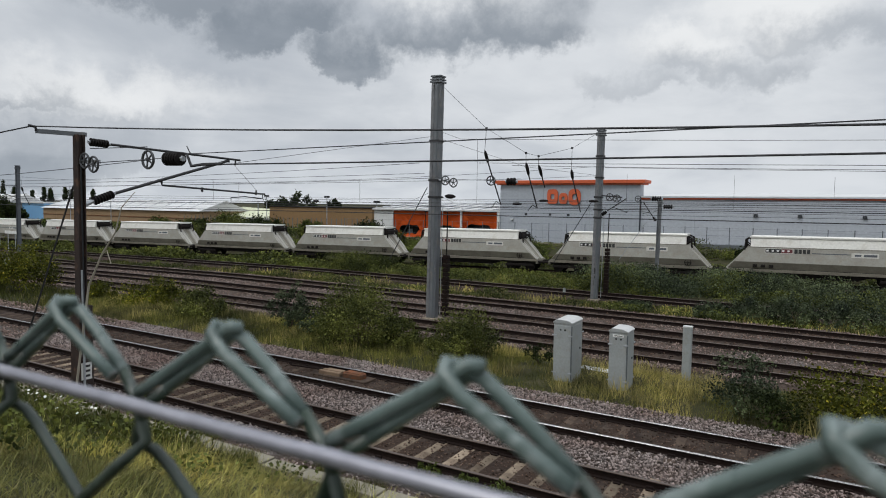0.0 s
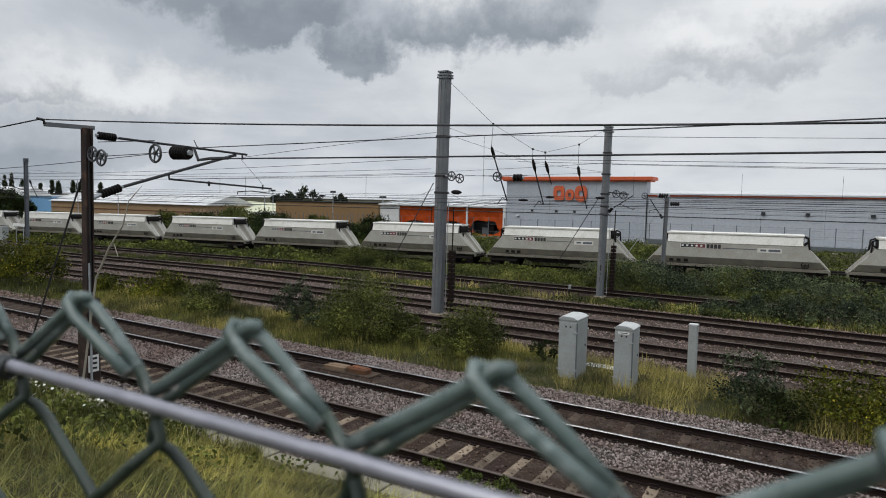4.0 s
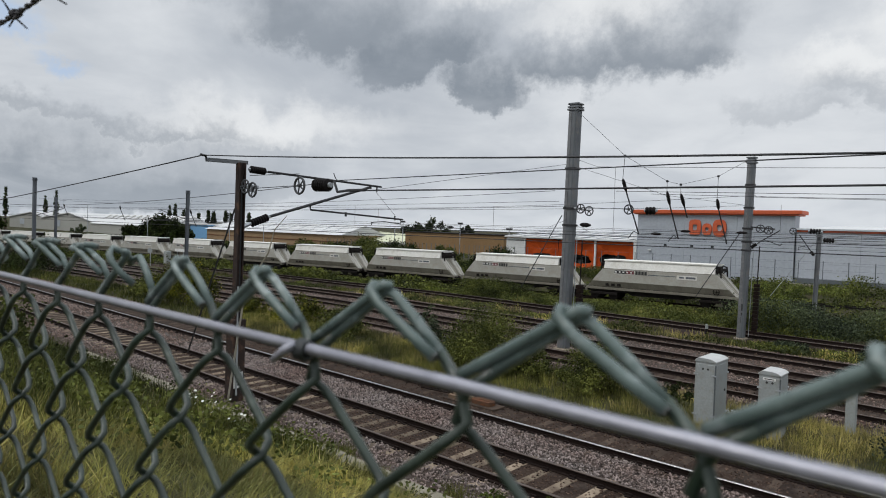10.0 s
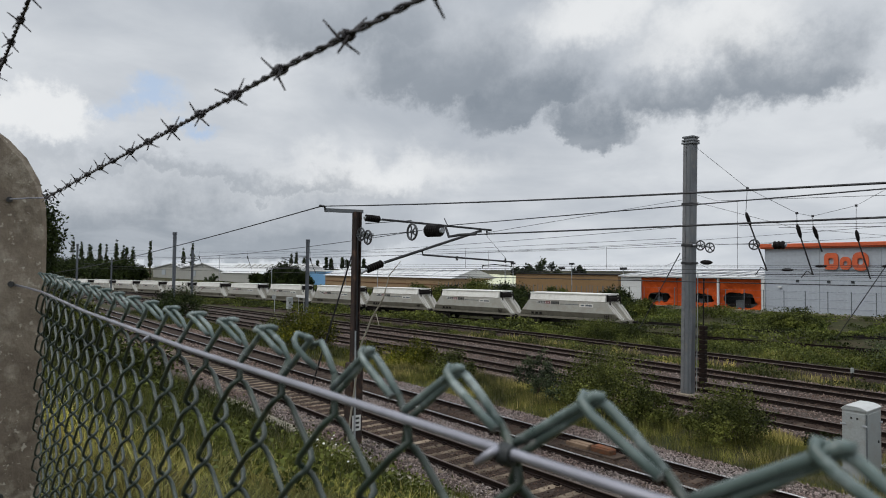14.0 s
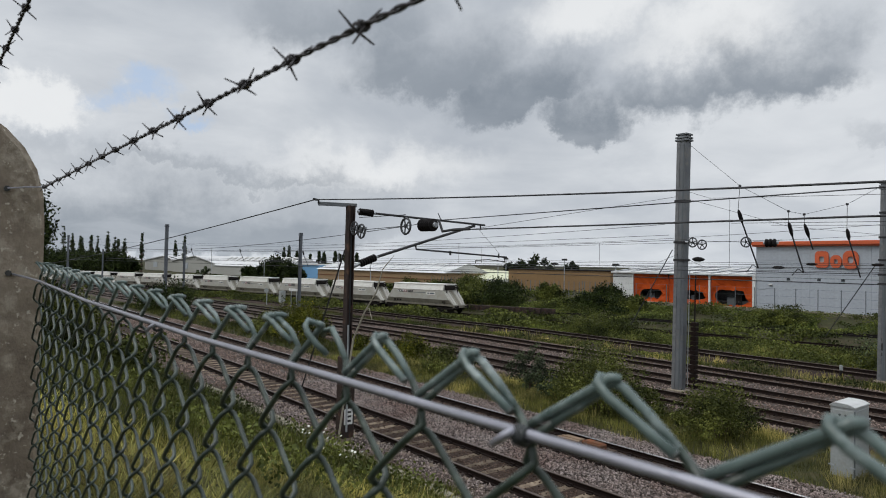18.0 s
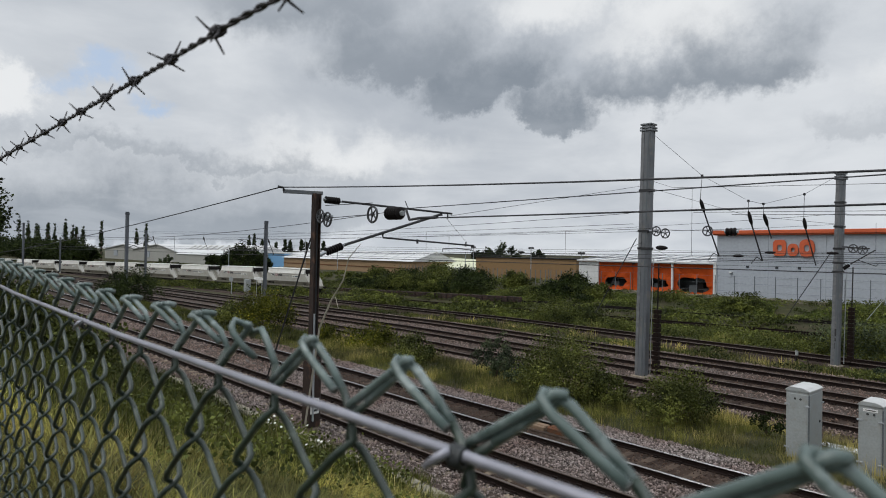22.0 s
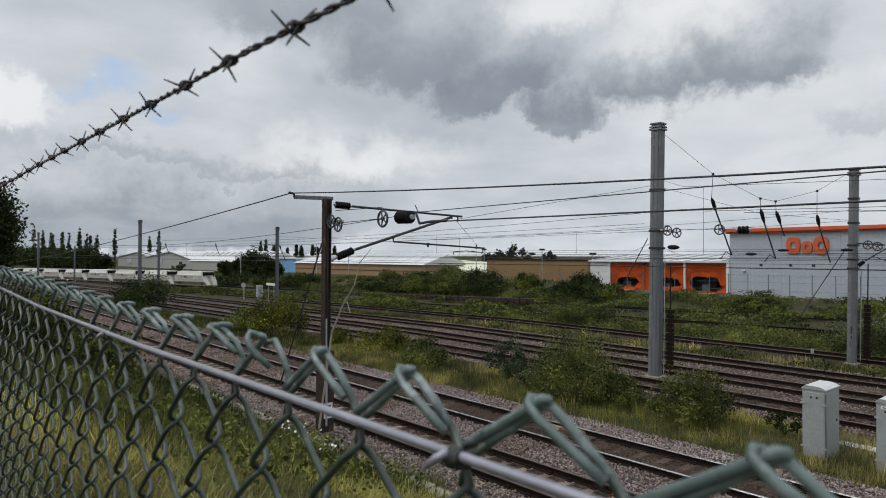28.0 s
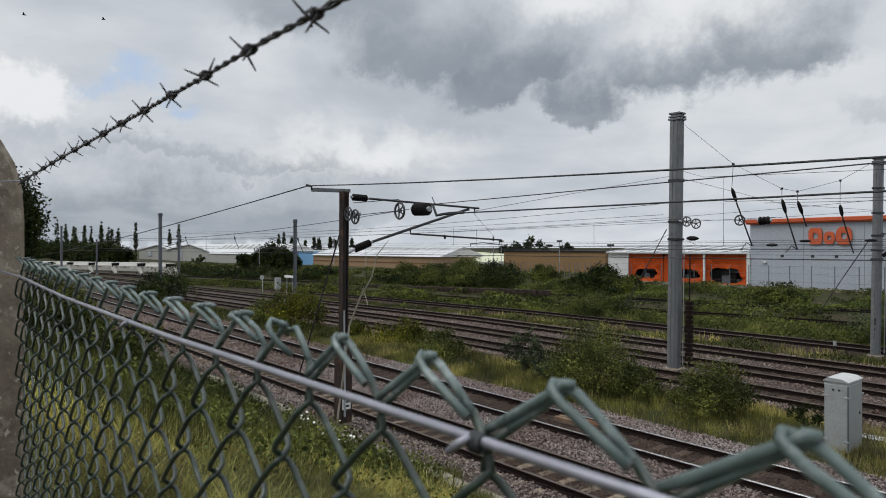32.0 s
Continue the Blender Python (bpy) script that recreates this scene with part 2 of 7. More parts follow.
def leaf_material(name, a, b_, third=None):
    """Leaves: every piece its own shade between two greens, with some light let through."""
    m = bpy.data.materials.new(name)
    m.use_nodes = True
    nt = m.node_tree
    N, L = nt.nodes.new, nt.links.new
    b = nt.nodes["Principled BSDF"]
    b.inputs["Roughness"].default_value = 0.6
    b.inputs["Specular IOR Level"].default_value = 0.06
    g = N("ShaderNodeNewGeometry")
    cr = N("ShaderNodeValToRGB")
    low = tuple(p * 0.72 + q * 0.28 for p, q in zip(a, b_))
    cr.color_ramp.elements[0].color, cr.color_ramp.elements[1].color = (*low, 1), (*b_, 1)
    if third:
        e = cr.color_ramp.elements.new(0.93)
        e.color = (*b_, 1)
        cr.color_ramp.elements[2].color = (*third, 1)
    L(g.outputs["Random Per Island"], cr.inputs[0])
    n = N("ShaderNodeTexNoise")
    n.inputs["Scale"].default_value = 1.3
    n.inputs["Detail"].default_value = 3
    L(N("ShaderNodeTexCoord").outputs["Object"], n.inputs[0])
    mx = N("ShaderNodeMix")
    mx.data_type, mx.blend_type = "RGBA", "MULTIPLY"
    mx.inputs[0].default_value = 1.0
    L(cr.outputs[0], mx.inputs[6])
    gr = N("ShaderNodeValToRGB")
    gr.color_ramp.elements[0].color, gr.color_ramp.elements[1].color = (0.5, 0.52, 0.58, 1), (1.4, 1.36, 1.2, 1)
    gr.color_ramp.elements[0].position, gr.color_ramp.elements[1].position = 0.35, 0.65
    L(n.outputs[0], gr.inputs[0])
    L(gr.outputs[0], mx.inputs[7])
    # slow drift from plant to plant
    n2 = N("ShaderNodeTexNoise")
    n2.inputs["Scale"].default_value = 0.28
    n2.inputs["Detail"].default_value = 2
    L(nt.nodes["Texture Coordinate"].outputs["Object"], n2.inputs[0])
    gr2 = N("ShaderNodeValToRGB")
    gr2.color_ramp.elements[0].color, gr2.color_ramp.elements[1].color = (0.42, 0.45, 0.50, 1), (1.5, 1.45, 1.25, 1)
    gr2.color_ramp.elements[0].position, gr2.color_ramp.elements[1].position = 0.36, 0.64
    L(n2.outputs[0], gr2.inputs[0])
    mx2 = N("ShaderNodeMix")
    mx2.data_type, mx2.blend_type = "RGBA", "MULTIPLY"
    mx2.inputs[0].default_value = 1.0
    L(mx.outputs[2], mx2.inputs[6])
    L(gr2.outputs[0], mx2.inputs[7])
    mx = mx2
    L(mx.outputs[2], b.inputs["Base Color"])
    tr = N("ShaderNodeBsdfTranslucent")
    L(mx.outputs[2], tr.inputs[0])
    ms = N("ShaderNodeMixShader")
    ms.inputs[0].default_value = 0.15
    L(b.outputs[0], ms.inputs[1])
    L(tr.outputs[0], ms.inputs[2])
    L(ms.outputs[0], nt.nodes["Material Output"].inputs[0])
    return m


MAT = {
    "earth": material("earth", (0.040, 0.033, 0.018), 0.95, second=(0.029, 0.034, 0.011), patch=0.35, grain=9, amount=1.0, bump=0.05, third=(0.065, 0.057, 0.029)),
    # painted dark so the gaps between the loose stones read as shaded
    "ballast": material("ballast", (0.077, 0.057, 0.047), 0.95, second=(0.039, 0.028, 0.022), patch=0.5, grain=14, amount=1.0, bump=0.06, third=(0.101, 0.090, 0.084), speck=(0.172, 0.148, 0.137)),
    "crib": material("rusty_crib_stone", (0.044, 0.028, 0.020), 0.95, second=(0.022, 0.015, 0.012), patch=0.7, grain=16, amount=1.0, bump=0.05, third=(0.061, 0.046, 0.037), speck=(0.077, 0.058, 0.047)),
    "stones": material("ballast_stones", (0.227, 0.195, 0.182), 0.9, second=(0.147, 0.106, 0.093), patch=0.45, grain=40, amount=1.0, island=0.75),
    "stones_far": material("far_ballast_stones", (0.250, 0.196, 0.177), 0.9, second=(0.156, 0.106, 0.085), patch=0.45, grain=40, amount=1.0, island=0.55),
    "stones_brown": material("rusty_ballast_stones", (0.105, 0.073, 0.056), 0.9, second=(0.062, 0.039, 0.029), patch=0.5, grain=40, amount=1.0, island=0.7),
    "rail_rust": material("rusty_rail_steel", (0.015, 0.009, 0.007), 0.85, 0.0, second=(0.007, 0.005, 0.005), patch=1.5, grain=25, bump=0.003),
    "rail_head": material("worn_rail_head", (0.42, 0.42, 0.43), 0.28, 0.9, second=(0.25, 0.22, 0.20), patch=1.0, grain=30, amount=0.6),
    "rail_dull": material("dull_rail_head", (0.088, 0.066, 0.055), 0.5, 0.5, second=(0.053, 0.035, 0.026), patch=1.0, grain=30, amount=0.6),
    "sleeper": material("weathered_sleeper", (0.230, 0.184, 0.134), 0.9, second=(0.100, 0.074, 0.054), patch=2.5, grain=22, amount=1.0, bump=0.008, spread=0.5),
    "sleeper_dark": material("tarred_sleeper", (0.069, 0.049, 0.037), 0.9, second=(0.030, 0.022, 0.017), patch=2.5, grain=22, amount=1.0, bump=0.008, spread=0.4),
    "concrete": material("weathered_concrete", (0.259, 0.216, 0.168), 0.92, second=(0.134, 0.108, 0.082), patch=9.0, grain=110, amount=1.0, bump=0.004, third=(0.326, 0.288, 0.230), speck=(0.403, 0.365, 0.298)),
    "trough": material("pale_concrete", (0.229, 0.210, 0.162), 0.9, second=(0.121, 0.112, 0.081), patch=2.0, grain=30, bump=0.004),
    "galv": material("galvanised_steel", (0.40, 0.42, 0.44), 0.5, 0.45, second=(0.28, 0.30, 0.32), patch=1.2, grain=18, amount=0.8, bump=0.002),
    "galv_wire": material("galvanised_wire", (0.322, 0.322, 0.360), 0.42, 0.55, second=(0.236, 0.236, 0.267), patch=25, grain=160, amount=0.7, bump=0.0003),
    "mast_grey": material("grey_mast_paint", (0.162, 0.173, 0.185), 0.6, 0.2, second=(0.102, 0.110, 0.120), patch=0.9, grain=14, amount=0.9, bump=0.002, third=(0.176, 0.169, 0.158)),
    "pulley_dark": material("dark_pulley_steel", (0.060, 0.062, 0.066), 0.6, 0.3, second=(0.030, 0.031, 0.034), patch=6, grain=40),
    "mast_far": material("distant_mast_paint", (0.12, 0.13, 0.145), 0.7, second=(0.09, 0.097, 0.108), patch=0.9, grain=14),
    "lip_grey": material("pale_lip_steel", (0.20, 0.205, 0.21), 0.6, 0.3, second=(0.08, 0.083, 0.09), patch=6, grain=40),
    "mast_brown": material("rusted_mast_steel", (0.045, 0.033, 0.029), 0.75, 0.1, second=(0.024, 0.020, 0.020), patch=1.2, grain=20, bump=0.003, third=(0.098, 0.057, 0.041)),
    "wire": material("overhead_wire", (0.021, 0.022, 0.025), 0.6, 0.4),
    "fitting": material("dark_fitting", (0.030, 0.030, 0.033), 0.6, 0.3, second=(0.018, 0.018, 0.018), patch=6, grain=40),
    "insulator": material("brown_porcelain", (0.014, 0.012, 0.012), 0.7),
    "cabinet": material("grey_cabinet_paint", (0.302, 0.323, 0.321), 0.55, second=(0.245, 0.264, 0.257), patch=1.5, grain=18, amount=0.7, third=(0.267, 0.271, 0.253)),
    "cabinet_top": material("pale_cabinet_roof", (0.449, 0.456, 0.449), 0.6, second=(0.367, 0.367, 0.354), patch=3, grain=20),
    "label_white": material("white_label", (0.75, 0.75, 0.73), 0.6),
    "ink": material("black_ink", (0.03, 0.03, 0.03), 0.6),
    "pvc": material("green_plastic_coating", (0.026, 0.043, 0.030), 0.38, second=(0.012, 0.020, 0.014), patch=22, grain=120, amount=1.0, bump=0.0005, third=(0.052, 0.070, 0.054)),
    # paler than pvc: wear plus light from overhead, both put into the colour
    "pvc_worn_lit": material("worn_lit_green_coating", (0.105, 0.142, 0.130), 0.36, second=(0.055, 0.082, 0.073), patch=30, grain=150, amount=1.0, bump=0.0005, third=(0.23, 0.27, 0.26)),
    "cut_steel": material("dull_cut_steel", (0.10, 0.11, 0.105), 0.6, 0.4, second=(0.06, 0.05, 0.04), patch=60, grain=200),
    "tie_dark": material("dark_tie_wire", (0.035, 0.04, 0.04), 0.5, 0.3, second=(0.02, 0.02, 0.02), patch=40, grain=160),
    "barb": material("barbed_wire_steel", (0.051, 0.048, 0.051), 0.6, 0.5, second=(0.033, 0.027, 0.025), patch=20, grain=120),
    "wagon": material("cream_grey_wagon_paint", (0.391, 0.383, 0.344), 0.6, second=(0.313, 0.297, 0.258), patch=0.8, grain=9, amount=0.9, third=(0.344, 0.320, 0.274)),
    "wagon_low": material("dusty_shaded_wagon_side", (0.204, 0.192, 0.156), 0.75, second=(0.144, 0.129, 0.105), patch=0.9, grain=8, amount=0.9),
    "wagon_top": material("white_wagon_hood", (0.64, 0.63, 0.585), 0.5, second=(0.58, 0.565, 0.52), patch=0.5, grain=7, amount=0.8, third=(0.53, 0.51, 0.455)),
    "wagon_dark": material("wagon_underframe", (0.018, 0.015, 0.014), 0.8, second=(0.009, 0.008, 0.007), patch=2, grain=14),
    "logo_red": material("maroon_lettering_block", (0.16, 0.035, 0.04), 0.6),
    "logo_grey": material("grey_lettering_block", (0.10, 0.11, 0.13), 0.6),
    "clad": material("grey_cladding", (0.378, 0.409, 0.449), 0.55, second=(0.326, 0.352, 0.396), patch=0.08, grain=3, amount=0.8),
    "clad_low": material("pale_blue_cladding", (0.423, 0.450, 0.491), 0.55, second=(0.378, 0.405, 0.450), patch=0.08, grain=3, amount=0.8),
    "roof_sheet": material("grey_roof_sheet", (0.50, 0.52, 0.54), 0.6, second=(0.43, 0.44, 0.46), patch=0.1, grain=3),
    "orange": material("orange_paint", (0.56, 0.100, 0.030), 0.55, second=(0.46, 0.080, 0.025), patch=0.5, grain=5),
    "orange_sheet": material("orange_mesh_sheet", (0.527, 0.085, 0.014), 0.7, second=(0.323, 0.047, 0.009), patch=0.35, grain=4, amount=0.9),
    "white_paint": material("white_paint", (0.612, 0.620, 0.612), 0.6, second=(0.510, 0.510, 0.493), patch=0.5, grain=6),
    "brown_clad": material("brown_cladding", (0.240, 0.152, 0.076), 0.7, second=(0.200, 0.124, 0.064), patch=0.1, grain=3),
    "tan_clad": material("tan_cladding", (0.293, 0.202, 0.119), 0.7, second=(0.244, 0.164, 0.098), patch=0.12, grain=3),
    "cream_clad": material("pale_wall", (0.361, 0.361, 0.332), 0.7, second=(0.303, 0.303, 0.282), patch=0.1, grain=3),
    "green_roof": material("pale_green_roof", (0.52, 0.53, 0.38), 0.7, second=(0.44, 0.44, 0.31), patch=0.1, grain=3),
    "white_roof": material("white_roof_sheet", (0.560, 0.564, 0.560), 0.6, second=(0.448, 0.448, 0.440), patch=0.06, grain=2.5, amount=0.9),
    "blue_clad": material("blue_cladding", (0.15, 0.33, 0.55), 0.6, second=(0.12, 0.27, 0.46), patch=0.1, grain=3),
    "near_black": material("dark_opening", (0.03, 0.035, 0.04), 0.3),
    "fence_steel": material("dark_palisade_steel", (0.13, 0.145, 0.155), 0.6, 0.3),
    "rust_box": material("rusty_orange_box", (0.176, 0.060, 0.026), 0.85, second=(0.096, 0.056, 0.036), patch=4, grain=25, amount=1.0),
    "timber_old": material("old_grey_timber", (0.20, 0.14, 0.095), 0.9, second=(0.10, 0.068, 0.048), patch=3, grain=25),
    "bark": material("bark", (0.10, 0.08, 0.06), 0.95, second=(0.06, 0.045, 0.035), patch=3, grain=25, bump=0.02),
    "dead_twig": material("bleached_twig", (0.36, 0.33, 0.27), 0.9),
    "leaf_bramble": leaf_material("bramble_leaves", (0.006, 0.010, 0.003), (0.113, 0.131, 0.038)),
    "leaf_bush": leaf_material("bush_leaves", (0.007, 0.012, 0.003), (0.134, 0.151, 0.048)),
    "leaf_grey": leaf_material("grey_green_leaves", (0.006, 0.010, 0.006), (0.096, 0.122, 0.074)),
    "leaf_dark": leaf_material("dark_tree_leaves", (0.004, 0.007, 0.002), (0.036, 0.051, 0.017)),
    "leaf_yellow": leaf_material("broom_leaves", (0.014, 0.020, 0.003), (0.112, 0.121, 0.019), (0.343, 0.294, 0.031)),
    "leaf_weed": leaf_material("weed_leaves", (0.009, 0.013, 0.004), (0.115, 0.135, 0.041)),
    "leaf_pale": leaf_material("pale_bank_leaves", (0.026, 0.040, 0.009), (0.132, 0.163, 0.044), (0.211, 0.220, 0.079)),
    "grass_bank": leaf_material("bank_grass_blades", (0.118, 0.136, 0.047), (0.519, 0.507, 0.206), (0.708, 0.637, 0.401)),
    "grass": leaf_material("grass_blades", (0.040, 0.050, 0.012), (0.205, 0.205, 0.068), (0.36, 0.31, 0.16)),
    # darker weedy grass of the far strips; shade is put into its colour too
    "grass_shaded": leaf_material("shaded_grass_blades", (0.013, 0.019, 0.004), (0.108, 0.120, 0.038), (0.270, 0.234, 0.126)),
    "grass_dry": leaf_material("dry_grass_blades", (0.149, 0.136, 0.040), (0.460, 0.399, 0.169), (0.554, 0.463, 0.250)),
    "petal": material("white_petals", (0.75, 0.75, 0.68), 0.7),
    "poplar": leaf_material("far_poplar_leaves", (0.013, 0.020, 0.010), (0.040, 0.056, 0.024)),
    "bird": material("dark_feathers", (0.02, 0.02, 0.022), 0.8),
}


# ---- mesh helpers ----
class Geo:
    """Collects vertices and faces for one mesh."""

    def __init__(self):
        self.v, self.f = [], []

    def add(self, verts, faces):
        o = len(self.v)
        self.v += [tuple(p) for p in verts]
        self.f += [tuple(i + o for i in q) for q in faces]
        return self

    def box(self, x0, x1, y0, y1, z0, z1, bevel=0.0):
        b = min(bevel, (x1 - x0) * 0.45, (y1 - y0) * 0.45, (z1 - z0) * 0.45)
        if b <= 0:
            v = [(x, y, z) for z in (z0, z1) for y in (y0, y1) for x in (x0, x1)]
            return self.add(v, [(0, 2, 3, 1), (4, 5, 7, 6), (0, 1, 5, 4), (2, 6, 7, 3), (0, 4, 6, 2), (1, 3, 7, 5)])
        # chamfered upper and upright edges
        ring = [(x0 + b, y0), (x1 - b, y0), (x1, y0 + b), (x1, y1 - b), (x1 - b, y1), (x0 + b, y1), (x0, y1 - b), (x0, y0 + b)]
        top = [(min(max(x, x0 + b), x1 - b), min(max(y, y0 + b), y1 - b)) for x, y in ring]
        v = [(x, y, z0) for x, y in ring] + [(x, y, z1 - b) for x, y in ring] + [(x, y, z1) for x, y in top]
        f = [(i, (i + 1) % 8, 8 + (i + 1) % 8, 8 + i) for i in range(8)]
        f += [(8 + i, 8 + (i + 1) % 8, 16 + (i + 1) % 8, 16 + i) for i in range(8)]
        f += [tuple(range(16, 24)), tuple(range(7, -1, -1))]
        return self.add(v, f)

    def tube(self, pts, r, n=8, caps=True, radii=None):
        pts = [Vector(p) for p in pts]
        ring, side = [], None
        for i, p in enumerate(pts):
            d = (pts[min(i + 1, len(pts) - 1)] - pts[max(i - 1, 0)]).normalized()
            if side is None:
                side = d.orthogonal().normalized()
            else:
                side = (side - d * side.dot(d))
                side = side.normalized() if side.length > 1e-6 else d.orthogonal().normalized()
            up = d.cross(side)
            rr = radii[i] if radii else r
            ring.append([p + (side * math.cos(a) + up * math.sin(a)) * rr for a in (2 * math.pi * k / n for k in range(n))])
        v = [q for rg in ring for q in rg]
        f = [(i * n + k, i * n + (k + 1) % n, (i + 1) * n + (k + 1) % n, (i + 1) * n + k) for i in range(len(pts) - 1) for k in range(n)]
        if caps:
            f += [tuple(range(n - 1, -1, -1)), tuple((len(pts) - 1) * n + k for k in range(n))]
        return self.add(v, f)

    def extrude_x(self, profile, x0, x1, za=0.0, zb=0.0):
        """A (y, z) outline drawn along x, its ends shifted up by za and zb."""
        n = len(profile)
        v = [(x0, y, z + za) for y, z in profile] + [(x1, y, z + zb) for y, z in profile]
        f = [(i, n + i, n + (i + 1) % n, (i + 1) % n) for i in range(n)] + [tuple(range(n)), tuple(range(2 * n - 1, n - 1, -1))]
        return self.add(v, f)

    def extrude_y(self, profile, y0, y1):
        n = len(profile)
        v = [(x, y0, z) for x, z in profile] + [(x, y1, z) for x, z in profile]
        f = [(i, (i + 1) % n, n + (i + 1) % n, n + i) for i in range(n)] + [tuple(range(n - 1, -1, -1)), tuple(range(n, 2 * n))]
        return self.add(v, f)

    def disc(self, c, axis, r, thick, n=16):
        a = Vector(axis).normalized() * thick * 0.5
        return self.tube([Vector(c) - a, Vector(c) + a], r, n)

    def ring(self, c, axis, r, tube_r, n=16, m=5):
        c, a = Vector(c), Vector(axis).normalized()
        s = a.orthogonal().normalized()
        u = a.cross(s)
        v, f = [], []
        for i in range(n):
            t = 2 * math.pi * i / n
            d = s * math.cos(t) + u * math.sin(t)
            for k in range(m):
                q = 2 * math.pi * k / m
                v.append(c + d * (r + tube_r * math.cos(q)) + a * tube_r * math.sin(q))
        f = [(i * m + k, ((i + 1) % n) * m + k, ((i + 1) % n) * m + (k + 1) % m, i * m + (k + 1) % m) for i in range(n) for k in range(m)]
        return self.add(v, f)

    def mesh(self, name, mat, smooth=False):
        me = bpy.data.meshes.new(name)
        me.from_pydata(self.v, [], self.f)
        me.materials.append(mat)
        if smooth:
            me.polygons.foreach_set("use_smooth", [True] * len(me.polygons))
        me.update()
        return me


def part(name, geo, mat, parent, label="", smooth=False):
    ob = new(name, geo.mesh(name, MAT[mat], smooth))
    ob.parent = parent
    if label:
        tagged(ob, label)
    return ob


def shared(name, me, parent, m):
    ob = new(name, me)
    ob.parent = parent
    ob.matrix_basis = m
    return ob


def thing(name, label, category, m=None, group="", kind=""):
    ob = new(name)
    ob.empty_display_size = 0.2
    if m is not None:
        ob.matrix_basis = m
    return tagged(ob, label, category, group, kind)


def single(name, geo, mat, label, category="", group="", kind="", m=None, smooth=False):
    ob = new(name, geo.mesh(name, MAT[mat], smooth))
    if m is not None:
        ob.matrix_basis = m
    return tagged(ob, label, category, group, kind)


# ---- levels of the place ----
def rail_z(x, y=0.0):
    """Top of the main-line rails; the farther tracks dip towards the distance."""
    x = max(min(x, 80.0), -260.0)
    near = -0.005 * x
    if y < 17.5 or x > -35:
        return near
    w = min((y - 17.5) / 4.5, 1.0)
    return near * (1 - w) + (0.175 + 0.0085 * (x + 35)) * w


def siding_y(x):
    """Middle of the goods line."""
    x = max(x, -300.0)
    return 55.95 + 0.0367 * x - 0.000337 * x * x


def siding_z(x):
    return -0.40 + 0.0078 * max(min(x, 80.0), -300.0)


def smooth(a, b, v):
    t = min(max((v - a) / (b - a), 0.0), 1.0)
    return t * t * (3 - 2 * t)


def ground_z(x, y):
    rz = rail_z(x, y)
    if y < 9.3:
        t = min(max((9.3 - y) / 8.7, 0.0), 1.0)
        return rz * (1 - t) - 0.12 + 3.65 * t ** 1.08
    if y < 40:
        hump = 0.16 * smooth(16.9, 18.2, y) * (1 - smooth(20.6, 22.0, y))
        return rz - 0.32 + hump + 0.1 * (1 - smooth(9.3, 10.0, y))
    ys = siding_y(x)
    sz = siding_z(x) - 0.4
    t = smooth(40, max(ys - 4, 43), y)
    z = (rz - 0.32) * (1 - t) + sz * t
    back = siding_z(x) + 0.12
    t = smooth(ys + 2.2, ys + 4.2, y)
    z = z * (1 - t) + back * t
    far = 0.5 + 0.003 * max(min(x, 60.0), -300.0)
    t = smooth(ys + 8, ys + 18, y)
    return z * (1 - t) + far * t


def quads(name, corners, mat):
    """One mesh of loose four-cornered pieces, from an array of n x 4 x 3."""
    corners = np.asarray(corners, dtype=np.float32)
    n = len(corners)
    me = bpy.data.meshes.new(name)
    me.vertices.add(n * 4)
    me.loops.add(n * 4)
    me.polygons.add(n)
    me.vertices.foreach_set("co", corners.reshape(-1))
    me.loops.foreach_set("vertex_index", np.arange(n * 4, dtype=np.int32))
    me.polygons.foreach_set("loop_start", np.arange(0, n * 4, 4, dtype=np.int32))
    me.materials.append(MAT[mat])
    me.update()
    me.validate()
    return me


def leaf_quads(rng, centres, size, flat=0.0):
    """Pointed leaves of about that length, turned at random round the centres."""
    n = len(centres)
    d = rng.normal(size=(n, 3))
    d[:, 2] = d[:, 2] * (1 - flat)
    d /= np.linalg.norm(d, axis=1, keepdims=True) + 1e-9
    s = np.cross(d, rng.normal(size=(n, 3)))
    s /= np.linalg.norm(s, axis=1, keepdims=True) + 1e-9
    ln = size * rng.uniform(0.6, 1.35, (n, 1))
    w = ln * rng.uniform(0.28, 0.42, (n, 1))
    b = centres - d * ln * 0.5
    return np.stack([b, centres + s * w - d * ln * 0.05, b + d * ln, centres - s * w - d * ln * 0.05], axis=1)


def clumps(rng, n, centre, radius, height, inner=0.35):
    """Points of a bushy mass: many small clusters over an uneven dome."""
    m = max(14, n // 70)
    a = rng.uniform(0, 2 * np.pi, m)
    u = rng.uniform(0.05, 1, m) ** 0.6
    r = radius * u * rng.uniform(0.7, 1.1, m)
    top = height * np.sqrt(np.clip(1 - (0.9 * u) ** 2, 0.06, 1)) * rng.uniform(0.6, 1.05, m)
    z = top * rng.uniform(0.15, 1, m) ** 0.6
    c = np.stack([centre[0] + r * np.cos(a), centre[1] + r * np.sin(a), centre[2] + z], 1)
    k = rng.integers(0, m, n)
    spread = min(radius, height) * rng.uniform(0.10, 0.24, m)
    p = c[k] + rng.normal(size=(n, 3)) * spread[k][:, None] * 0.75
    p[:, 2] = np.maximum(p[:, 2], centre[2] + 0.03)
    return p, c


